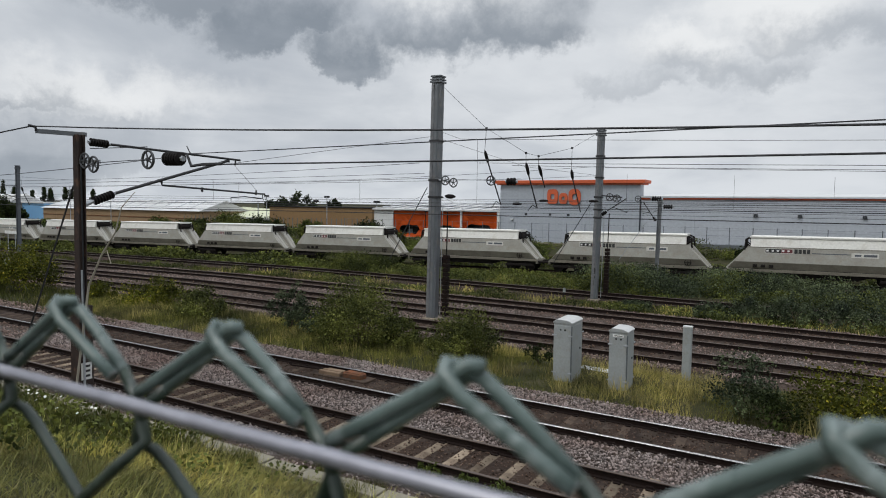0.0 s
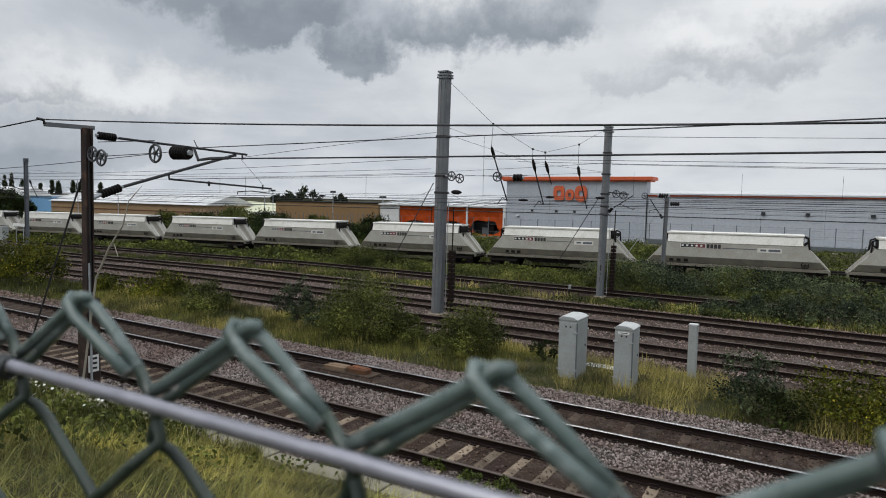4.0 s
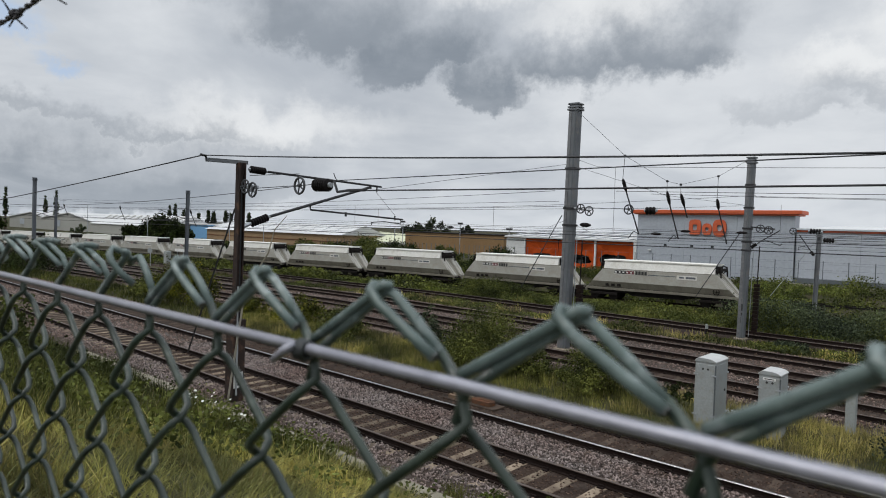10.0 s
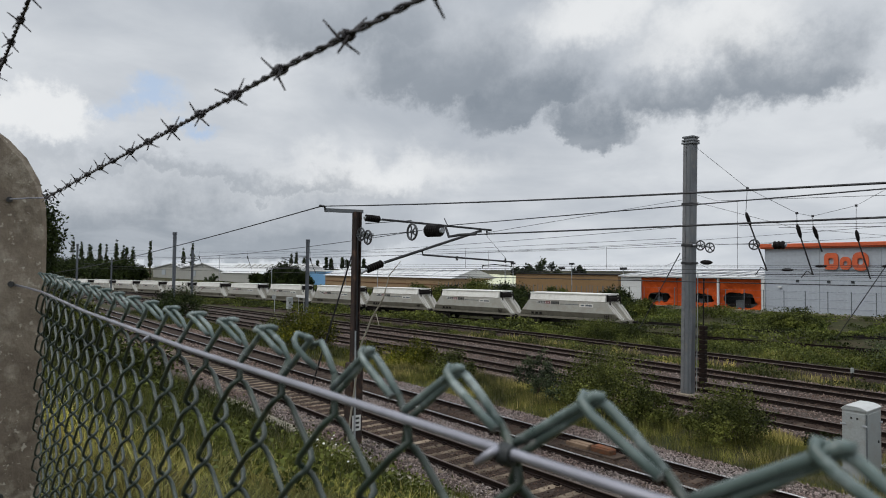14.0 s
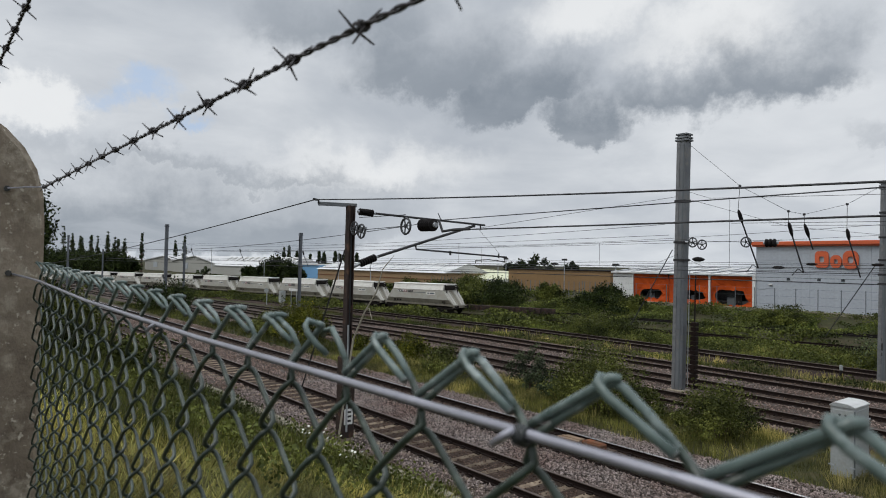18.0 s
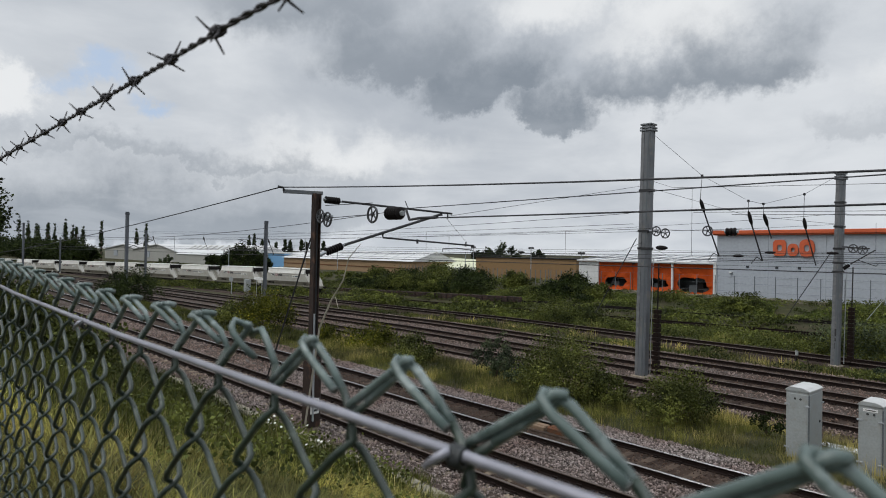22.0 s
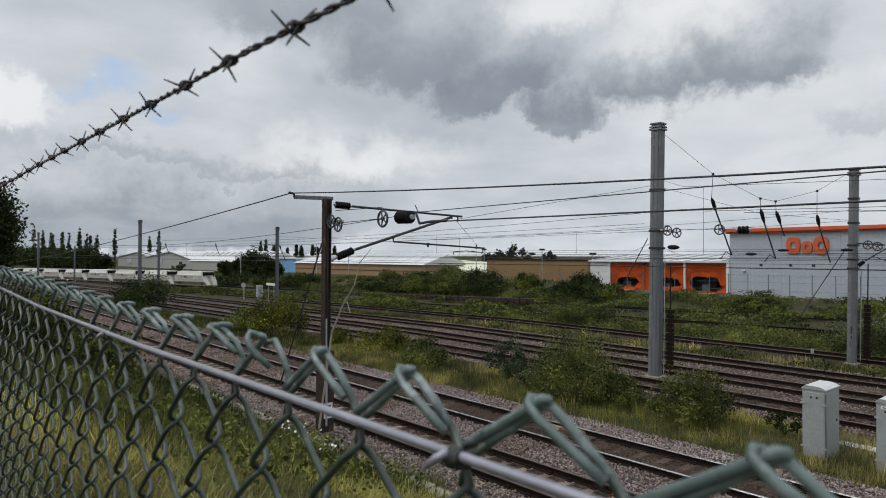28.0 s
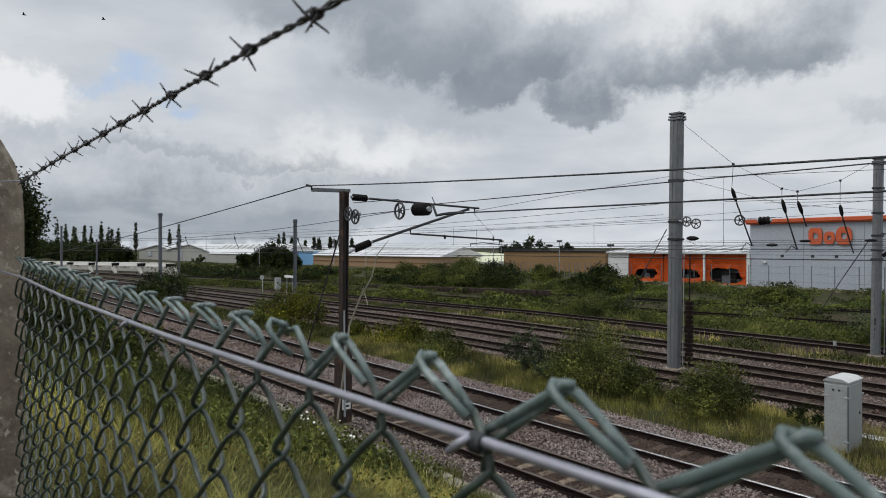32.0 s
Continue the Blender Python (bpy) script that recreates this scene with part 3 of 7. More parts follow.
def bush(x, y, radius, height, n, leaf, mat, seed, label, name="bush", category="bush", group="", stems=7, twigs="bark", z=None):
    rng = np.random.default_rng(seed)
    z = ground_z(x, y) - 0.02 if z is None else z
    t = thing(name, label, category, pose(x, y, z), group)
    p, c = clumps(rng, n, (0, 0, 0), radius, height)
    ob = new("foliage", quads("foliage", leaf_quads(rng, p, leaf), mat))
    ob.parent = t
    for i in rng.choice(len(c), min(stems, len(c)), replace=False):
        g = Geo()
        e = c[i]
        mid = (e[0] * 0.35 + rng.normal() * 0.06, e[1] * 0.35 + rng.normal() * 0.06, e[2] * 0.6)
        g.tube([(e[0] * 0.04, e[1] * 0.04, -0.05), mid, tuple(e)], 0.02, 5, radii=[0.028, 0.018, 0.006])
        part("stem", g, twigs, t)
    return t


def blades(rng, pts, length, width, lean=0.5, drift=0.0):
    n = len(pts)
    a = rng.uniform(0, 2 * np.pi, n)
    s = np.stack([np.cos(a), np.sin(a), np.zeros(n)], 1) * width * rng.uniform(0.6, 1.4, (n, 1))
    b = rng.uniform(0, 2 * np.pi, n)
    ln = length * rng.uniform(0.5, 1.3, (n, 1))
    tip = np.stack([np.cos(b), np.sin(b), np.zeros(n)], 1) * rng.uniform(0, lean, (n, 1)) + np.array([drift, -0.3 * drift, 1.0])
    tip = tip / np.linalg.norm(tip, axis=1, keepdims=True) * ln
    return np.stack([pts - s * 0.5, pts + s * 0.5, pts + tip + s * 0.12, pts + tip - s * 0.12], 1)


def scatter(rng, n, x0, x1, y0, y1, keep=0.0, scale=0.35, seed=0.0, follow=None):
    """Ground points, thinned where a slow noise is low."""
    out = []
    while len(out) < n:
        x, v = rng.uniform(x0, x1), rng.uniform(0, 1)
        y = y0 + (y1 - y0) * v if follow is None else follow(x) + y0 + (y1 - y0) * v
        if noise.noise(Vector((x * scale, y * scale, seed))) < keep:
            continue
        out.append((x, y, ground_z(x, y)))
    return np.array(out)

# ---- ground ----
def build_ground():
    xs = [-3000, -1500, -800, -500, -400] + [-340 + 6 * i for i in range(46)] + [-63 + 0.9 * i for i in range(88)] + [17 + 5 * i for i in range(12)] + [100, 200, 500, 1200, 3000]
    ys = [-3000, -1200, -500, -200, -80, -30, -12, -5, -2, -0.8] + [0 + 0.35 * i for i in range(28)] + [9.9 + 0.75 * i for i in range(44)] + [43 + 1.6 * i for i in range(25)] + [86, 95, 110, 140, 200, 350, 700, 1500, 3000]
    g = Geo()
    for y in ys:
        for x in xs:
            z = ground_z(x, y)
            if -70 < x < 20 and (0.5 < y < 9.5 or 17 < y < 22 or y > 40):
                z += 0.09 * noise.noise(Vector((x * 0.6, y * 0.6, 0.3))) + 0.03 * noise.noise(Vector((x * 2.1, y * 2.1, 5)))
            g.v.append((x, y, z))
    n = len(xs)
    g.f = [(j * n + i, j * n + i + 1, (j + 1) * n + i + 1, (j + 1) * n + i) for j in range(len(ys) - 1) for i in range(n - 1)]
    return single("ground", g, "earth", "rough railway ground of soil, moss and thin grass", "ground", kind="structure", smooth=True)


build_ground()


def ballast_bed(y0, y1, x0, x1, mat="ballast"):
    """A flat-topped bed of broken stone with sloping shoulders."""
    g = Geo()
    xs = np.arange(x0, x1 + 0.1, 1.0)
    cols = [(y0 - 0.55, -0.38), (y0, -0.175), (y1, -0.175), (y1 + 0.55, -0.38)]
    steps = [cols[0], cols[1]] + [(y0 + (y1 - y0) * k / 8, -0.175) for k in range(1, 8)] + cols[2:]
    for x in xs:
        for y, z in steps:
            g.v.append((x, y, rail_z(x, y) + z + 0.02 * noise.noise(Vector((x, y, 1.0)))))
    n = len(steps)
    g.f = [(i * n + k, (i + 1) * n + k, (i + 1) * n + k + 1, i * n + k + 1) for i in range(len(xs) - 1) for k in range(n - 1)]
    return single("ballast_bed", g, mat, "bed of grey and pinkish broken stone under the tracks", "ballast", kind="structure", smooth=True)


ballast_bed(10.0, 17.0, -260, 60)
ballast_bed(22.6, 33.3, -260, 60)
ballast_bed(36.4, 39.5, -260, 60, "crib")

RAIL = [(-0.07, -0.159), (0.07, -0.159), (0.07, -0.148), (0.012, -0.125), (0.010, -0.045), (0.035, -0.030), (0.035, -0.004), (0.029, 0.0), (-0.029, 0.0), (-0.035, -0.004), (-0.035, -0.030), (-0.010, -0.045), (-0.012, -0.125), (-0.07, -0.148)]
HEAD = [(-0.0362, -0.016), (0.0362, -0.016), (0.0362, -0.004), (0.030, 0.003), (-0.030, 0.003), (-0.0362, -0.004)]


def straight_track(y, x0, x1, sx0, sx1, sleeper, head, label, gap=0.65):
    t = thing("railway_track", label, "railway track", pose(0, y, 0), "main-line tracks")
    for s in (-0.7525, 0.7525):
        g, top = Geo(), Geo()
        for a, b in ((x0, -35.0), (-35.0, x1)):
            za, zb = rail_z(a, y), rail_z(b, y)
            g.extrude_x([(p + s, q) for p, q in RAIL], a, b, za, zb)
            top.extrude_x([(p + s, q) for p, q in HEAD], a, b, za, zb)
        r = part("rail", g, "rail_rust", t)
        part("running_surface", top, head, r, "polished steel running surface" if head == "rail_head" else "dull running surface")
    g = Geo().box(-0.125, 0.125, -1.25, 1.25, -0.16, 0.0, 0.02)
    me = g.mesh("sleeper", MAT[sleeper])
    # one casting: a base plate with a jaw on each side of the rail
    chair = Geo().add([(x, y_, z) for x in (-0.07, 0.07) for y_, z in ((-0.17, 0.0), (-0.17, 0.025), (-0.12, 0.03), (-0.11, 0.07), (-0.075, 0.07), (-0.073, 0.01), (0.073, 0.01), (0.075, 0.07), (0.11, 0.07), (0.12, 0.03), (0.17, 0.025), (0.17, 0.0))],
                      [(k, (k + 1) % 12, 12 + (k + 1) % 12, 12 + k) for k in range(12)] + [tuple(range(11, -1, -1)), tuple(range(12, 24))])
    chairs = chair.mesh("rail_chair", MAT["rail_rust"])
    x = sx0
    while x < sx1:
        jog = random.uniform(-0.03, 0.03)
        z = rail_z(x, y) - 0.159
        ob = shared("sleeper", me, t, pose(x + jog, random.uniform(-0.03, 0.03), z, 0, 0, random.uniform(-0.8, 0.8)))
        for s in (-0.7525, 0.7525):
            shared("rail_chair", chairs, ob, pose(0, s, 0))
        x += gap
    # rust-stained stone between the rails
    g = Geo()
    xs = np.arange(-200.0, 60.1, 1.0)
    cols = (-0.74, -0.5, -0.25, 0.0, 0.25, 0.5, 0.74)
    for x in xs:
        for c in cols:
            g.v.append((x, c, rail_z(x, y) - 0.167 + 0.012 * noise.noise(Vector((x * 0.9, c * 2 + y, 4)))))
    n = len(cols)
    g.f = [(i * n + k, (i + 1) * n + k, (i + 1) * n + k + 1, i * n + k + 1) for i in range(len(xs) - 1) for k in range(n - 1)]
    part("crib_stone", g, "crib", t, "dark rust-stained stone between the rails", smooth=True)
    return t


TRACKS = [(11.81, "rail_dull", "sleeper"), (15.245, "rail_head", "sleeper_dark"), (23.85, "rail_dull", "sleeper_dark"), (27.6, "rail_dull", "sleeper_dark"), (31.45, "rail_dull", "sleeper_dark"), (37.95, "rail_dull", "sleeper_dark")]
for y, head, sl in TRACKS:
    straight_track(y, -260, 60, -48 if y < 20 else -64, 6 if y < 20 else 8, sl, head, "rusty rails on sleepers in stone ballast")


def siding_track():
    t = thing("railway_track", "goods line with rusty rails among weeds", "railway track", group="goods line")
    xs = list(range(-300, 80, 6))
    for s in (-0.7525, 0.7525):
        g = Geo()
        for x in xs:
            for a, b in RAIL:
                g.v.append((x, siding_y(x) + s + a, siding_z(x) + b))
        n = len(RAIL)
        g.f = [(i * n + k, (i + 1) * n + k, (i + 1) * n + (k + 1) % n, i * n + (k + 1) % n) for i in range(len(xs) - 1) for k in range(n)]
        part("rail", g, "rail_rust", t)
    me = Geo().box(-0.125, 0.125, -1.25, 1.25, -0.13, 0.0, 0.02).mesh("sleeper", MAT["sleeper_dark"])
    x = -110.0
    while x < 14:
        shared("sleeper", me, t, pose(x, siding_y(x), siding_z(x) - 0.159))
        x += 0.75
    g = Geo()
    for x in xs:
        for a, b in ((-2.6, -0.55), (-1.6, -0.2), (1.6, -0.2), (2.6, -0.55)):
            g.v.append((x, siding_y(x) + a, siding_z(x) + b))
    g.f = [(i * 4 + k, (i + 1) * 4 + k, (i + 1) * 4 + k + 1, i * 4 + k + 1) for i in range(len(xs) - 1) for k in range(3)]
    single("ballast_bed", g, "crib", "weedy stone bed of the goods line", "ballast", kind="structure", smooth=True)


siding_track()


def back_siding():
    t = thing("railway_track", "weed-grown dark siding rails behind the goods line", "railway track", group="goods line")
    xs = list(range(-240, 60, 6))
    n = len(RAIL)
    for s in (-0.7525, 0.7525):
        g = Geo()
        for x in xs:
            for a, b in RAIL:
                g.v.append((x, siding_y(x) + 6.0 + s + a, siding_z(x) + 0.48 + b))
        g.f = [(i * n + k, (i + 1) * n + k, (i + 1) * n + (k + 1) % n, i * n + (k + 1) % n) for i in range(len(xs) - 1) for k in range(n)]
        part("rail", g, "wagon_dark", t)


back_siding()



# ---- goods train ----
WAGON = 14.2


def bogie(t, x):
    b = part("bogie", Geo().box(x - 1.35, x + 1.35, -1.05, -0.92, 0.42, 0.62, 0.03).box(x - 1.35, x + 1.35, 0.92, 1.05, 0.42, 0.62, 0.03).box(x - 0.25, x + 0.25, -0.95, 0.95, 0.40, 0.68, 0.03), "wagon_dark", t, "dark cast bogie frame")
    for dx in (-0.9, 0.9):
        g = Geo()
        for s in (-0.75, 0.75):
            g.disc((x + dx, s, 0.44), (0, 1, 0), 0.44, 0.12, 18)
            g.disc((x + dx, s - math.copysign(0.07, s), 0.44), (0, 1, 0), 0.48, 0.03, 18)
        g.tube([(x + dx, -0.75, 0.44), (x + dx, 0.75, 0.44)], 0.08, 8)
        part("wheelset", g, "wagon_dark", b, "rusty steel wheels on an axle")


def wagon():
    t = thing("hopper_wagon", "white-hooded grey bogie hopper wagon with sloping chute ends", "wagon", group="goods train")
    # hood: low sides leaning in, rolled top edge, ends closed with dark plates
    hood = Geo().extrude_x([(-1.27, 2.78), (1.27, 2.78), (1.06, 3.44), (0.93, 3.55), (0.0, 3.60), (-0.93, 3.55), (-1.06, 3.44)], -4.78, 4.78)
    h = part("hood", hood, "wagon_top", t, "white weathered steel hood")
    part("top_rail", Geo().box(-4.86, 4.86, -1.13, -0.96, 3.44, 3.57, 0.03), "wagon_top", h)
    part("top_rail", Geo().box(-4.86, 4.86, 0.96, 1.13, 3.44, 3.57, 0.03), "wagon_top", h)
    for x in (-1.7, 1.7):
        part("hood_joint", Geo().extrude_x([(-1.275, 2.79), (1.275, 2.79), (1.065, 3.44), (-1.065, 3.44)], x - 0.02, x + 0.02), "wagon_top", h)
    part("seam", Geo().box(-4.84, 4.84, -1.285, 1.285, 2.72, 2.78, 0.01), "wagon_low", t, "dark seam under the hood")
    # hopper body: flat upper sides with sloping ends, lower sides leaning in
    side = [(-4.92, 2.72), (4.92, 2.72), (5.89, 1.62), (-5.89, 1.62)]
    part("body", Geo().extrude_y(side, -1.28, 1.28), "wagon", t, "cream-grey steel body")
    # lower sides in a darker tone: dust plus the shade of their inward lean
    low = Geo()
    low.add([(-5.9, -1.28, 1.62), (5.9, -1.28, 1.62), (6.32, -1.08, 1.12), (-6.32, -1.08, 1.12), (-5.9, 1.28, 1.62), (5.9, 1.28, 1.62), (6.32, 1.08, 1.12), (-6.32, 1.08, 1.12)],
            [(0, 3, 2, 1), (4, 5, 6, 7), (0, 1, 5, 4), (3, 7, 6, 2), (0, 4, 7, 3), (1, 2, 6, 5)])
    part("lower_body", low, "wagon_low", t, "dusty brown-grey lower side with its underside shade in the colour")
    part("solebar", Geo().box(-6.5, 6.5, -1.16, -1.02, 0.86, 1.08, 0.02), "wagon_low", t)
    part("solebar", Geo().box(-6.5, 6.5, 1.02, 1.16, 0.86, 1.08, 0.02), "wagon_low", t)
    part("underframe", Geo().box(-6.45, 6.45, -1.0, 1.0, 0.70, 1.0, 0.02), "wagon_dark", t)
    part("discharge_chute", Geo().extrude_y([(-3.6, 1.0), (3.6, 1.0), (2.2, 0.45), (-2.2, 0.45)], -0.85, 0.85), "wagon_dark", t)
    for e in (-1, 1):
        # sloping end plate with side cheeks
        ch = Geo()
        x0, x1 = 4.93 * e, 6.45 * e
        ch.add([(x0, -1.2, 2.76), (x0, 1.2, 2.76), (x1, 1.0, 1.06), (x1, -1.0, 1.06), (x0, -1.2, 2.70), (x0, 1.2, 2.70), (x1, 1.0, 1.0), (x1, -1.0, 1.0)],
               [(0, 1, 2, 3), (4, 7, 6, 5), (0, 3, 7, 4), (1, 5, 6, 2), (0, 4, 5, 1), (3, 2, 6, 7)])
        c = part("end_slope", ch, "wagon", t, "grey sloping end plate")
        part("chute_plate", Geo().add([(x0 + 0.02 * e, -0.42, 2.765), (x0 + 0.02 * e, 0.42, 2.765), (x1, 0.36, 1.07), (x1, -0.36, 1.07), (x0 + 0.02 * e, -0.42, 2.74), (x0 + 0.02 * e, 0.42, 2.74), (x1, 0.36, 1.04), (x1, -0.36, 1.04)], [(0, 1, 2, 3), (4, 7, 6, 5), (0, 3, 7, 4), (1, 5, 6, 2), (0, 4, 5, 1), (3, 2, 6, 7)]), "wagon_low", c, "darker middle of the end plate")
        for s in (-0.75, -0.25, 0.25, 0.75):
            rib = Geo().tube([(x0, s * 1.15, 2.80), (x1, s, 1.10)], 0.03, 5)
            part("rib", rib, "wagon", c)
        # dark plate painted for the shade in the open hood end, with posts
        part("end_opening", Geo().box(min(4.78 * e, 4.83 * e), max(4.78 * e, 4.83 * e), -0.95, 0.95, 2.80, 3.40), "wagon_dark", t, "dark plate painted as the shade inside the hood end")
        for s in (-0.9, 0.9):
            part("end_post", Geo().tube([(4.80 * e, s, 3.44), (5.12 * e, s * 1.05, 3.30), (5.20 * e, s * 1.05, 2.48)], 0.07, 6), "wagon_dark", t)
            part("end_brace", Geo().tube([(4.86 * e, s, 2.80), (5.14 * e, s * 1.05, 3.05)], 0.05, 5), "wagon_dark", t)
        part("end_beam", Geo().box(min(5.06 * e, 5.2 * e), max(5.06 * e, 5.2 * e), -1.0, 1.0, 3.0, 3.24, 0.02), "wagon_dark", t)
        part("headstock", Geo().box(min(6.45 * e, 6.6 * e), max(6.45 * e, 6.6 * e), -1.15, 1.15, 0.66, 0.98, 0.02), "wagon_low", t)
        for s in (-0.87, 0.87):
            part("buffer", Geo().tube([(6.58 * e, s, 0.82), (7.07 * e, s, 0.82)], 0.09, 8).disc((7.07 * e, s, 0.82), (1, 0, 0), 0.2, 0.03, 14), "wagon_dark", t)
        bogie(t, 4.9 * e)
    part("handwheel", Geo().ring((4.95, -1.22, 1.36), (0, 1, 0), 0.24, 0.03, 18).tube([(4.95, -1.22, 1.14), (4.95, -1.22, 1.58)], 0.025, 5).tube([(4.73, -1.22, 1.36), (5.17, -1.22, 1.36)], 0.025, 5), "wagon_dark", t, "dark brake handwheel")
    # lettering as plain blocks
    logo = part("owner_mark", Geo().box(-3.80, -1.92, -1.289, -1.281, 2.33, 2.68), "wagon_top", t, "name block in black and maroon")
    part("mark_block", Geo().box(-3.76, -2.70, -1.294, -1.290, 2.36, 2.65), "ink", logo)
    part("mark_block", Geo().box(-2.69, -1.96, -1.294, -1.290, 2.36, 2.65), "logo_red", logo)
    for i in range(5):
        x = -3.70 + i * 0.35
        part("bar", Geo().box(x, x + 0.15, -1.298, -1.295, 2.44, 2.57), "label_white", logo)
    for i in range(4):
        x = -1.84 + i * 0.27
        part("bar", Geo().box(x, x + 0.21, -1.290, -1.281, 2.34, 2.66), "ink", logo)
    part("stripe", Geo().box(-0.7, 1.7, -1.289, -1.281, 2.36, 2.42), "logo_grey", t)
    part("panel", Geo().box(1.75, 3.4, -1.288, -1.281, 2.18, 2.52), "wagon_top", t, "pale notice panel")
    part("bar", Geo().box(1.95, 2.35, -1.294, -1.289, 2.28, 2.42), "logo_grey", t)
    part("bar", Geo().box(2.5, 3.3, -1.294, -1.289, 2.27, 2.43), "logo_grey", t)
    # dark boxes in place of square holes, the holes' shade in their colour
    for i in range(3):
        x = -4.6 + i * 0.55
        part("valve_box", Geo().box(x, x + 0.3, -1.26, -1.1, 1.22, 1.44, 0.02), "wagon_dark", t)
    return t


first_wagon = wagon()
wagons = [first_wagon] + [copy_thing(first_wagon, Matrix.Identity(4)) for _ in range(14)]
# nose-to-tail position of the last wagon along the line, at times
TAIL = [(0.0, 33.9), (3.5, 15.7), (6.0, 3.1), (10.0, -18.07), (13.0, -34.35), (16.5, -53.9), (20.5, -76.0), (24.0, -96.1), (28.0, -119.5), (32.0, -143.3)]


def tail_at(t):
    for (a, xa), (b, xb) in zip(TAIL, TAIL[1:]):
        if a <= t <= b:
            return xa + (xb - xa) * (t - a) / (b - a)


def wagon_pose(x):
    h = WAGON * 0.36
    dy, dz = siding_y(x + h) - siding_y(x - h), siding_z(x + h) - siding_z(x - h)
    return pose(x, (siding_y(x + h) + siding_y(x - h)) / 2, siding_z(x), 0, -math.degrees(math.atan2(dz, 2 * h)), math.degrees(math.atan2(dy, 2 * h)))


# ---- masts and overhead line ----
LEAN = 0.016


def lean_pose(x, y, z):
    """Upright, leaning slightly along the line."""
    return pose(x, y, z, 0, math.degrees(LEAN), 0)


def h_mast(x, y, z0, top, w, d, mat, label, cap=True, boxed=False, yaw=0.0):
    """A rolled steel mast with a cap and a concrete footing."""
    t = thing("overhead_line_mast", label, "overhead line mast", lean_pose(x, y, z0) @ pose(0, 0, 0, 0, 0, yaw), "overhead line masts")
    h = top - z0
    f, wt = 0.03, 0.02
    outline = [(-w / 2, -d / 2), (-w / 2 + f, -d / 2), (-w / 2 + f, -wt), (w / 2 - f, -wt), (w / 2 - f, -d / 2), (w / 2, -d / 2), (w / 2, d / 2), (w / 2 - f, d / 2), (w / 2 - f, wt), (-w / 2 + f, wt), (-w / 2 + f, d / 2), (-w / 2, d / 2)]
    if boxed:
        c = 0.05
        outline = [(-w / 2, -d / 2 + c), (-w / 2 + c, -d / 2), (w / 2 - c, -d / 2), (w / 2, -d / 2 + c), (w / 2, d / 2 - c), (w / 2 - c, d / 2), (-w / 2 + c, d / 2), (-w / 2, d / 2 - c)]
    n = len(outline)
    g = Geo().add([(a, b, 0) for a, b in outline] + [(a, b, h) for a, b in outline], [(i, (i + 1) % n, n + (i + 1) % n, n + i) for i in range(n)] + [tuple(range(n, 2 * n)), tuple(range(n - 1, -1, -1))])
    part("column", g, mat, t)
    part("footing", Geo().box(-w * 0.8, w * 0.8, -d * 0.9, d * 0.9, -0.6, 0.1, 0.04), "concrete", t, "rough concrete footing")
    if cap:
        c = part("cap", Geo().box(-w / 2 - 0.04, w / 2 + 0.04, -d / 2 - 0.04, d / 2 + 0.04, h, h + 0.07, 0.015), mat, t)
        part("clamp", Geo().box(-w / 2 - 0.06, w / 2 + 0.06, -d / 2 - 0.05, d / 2 + 0.05, h - 0.26, h - 0.18, 0.01), mat, c)
        part("clamp", Geo().box(-w / 2 - 0.05, w / 2 + 0.05, -d / 2 - 0.05, d / 2 + 0.05, h - 0.14, h - 0.08, 0.01), mat, c)
    return t


def insulator(parent, p0, p1, r, n, name="insulator"):
    """Ribbed porcelain between two end caps."""
    p0, p1 = Vector(p0), Vector(p1)
    d = p1 - p0
    us, rs = [0.0], [r * 0.45]
    for i in range(n):
        for u, k in ((0.08, 0.5), (0.3, 1.0), (0.62, 0.95), (0.9, 0.5)):
            us.append((i + u) / n)
            rs.append(r * k)
    g = Geo().tube([p0 + d * u for u in us + [1.0]], r, 12, radii=rs + [r * 0.45])
    ob = part(name, g, "insulator", parent, "ribbed dark porcelain insulator")
    part("end_cap", Geo().tube([p0 - d * 0.12, p0], r * 0.4, 6), "galv", ob)
    part("end_cap", Geo().tube([p1, p1 + d * 0.12], r * 0.4, 6), "galv", ob)
    return ob


def lozenge(parent, p0, p1, r):
    """Smooth dark spindle insulator."""
    p0, p1 = Vector(p0), Vector(p1)
    us = (0, 0.12, 0.3, 0.5, 0.7, 0.88, 1)
    return part("insulator", Geo().tube([p0.lerp(p1, u) for u in us], r, 10, radii=[r * k for k in (0.25, 0.7, 1, 1, 0.95, 0.6, 0.25)]), "insulator", parent, "smooth dark spindle insulator", smooth=True)


def pulley(parent, c, axis, r):
    g = Geo().ring(c, axis, r * 0.9, r * 0.13, 20, 6).disc(c, axis, r * 0.2, r * 0.35, 10)
    c, a = Vector(c), Vector(axis).normalized()
    s = a.orthogonal().normalized()
    u = a.cross(s)
    for k in range(5):
        q = 2 * math.pi * k / 5 + 0.4
        g.tube([c, c + (s * math.cos(q) + u * math.sin(q)) * r * 0.9], r * 0.09, 5)
    return part("pulley", g, "pulley_dark", parent, "dark grey spoked tensioning pulley")


def local(x, y, z, ob):
    """A place of the world in a thing's own space."""
    return ob.matrix_basis.inverted() @ Vector((x, y, z))


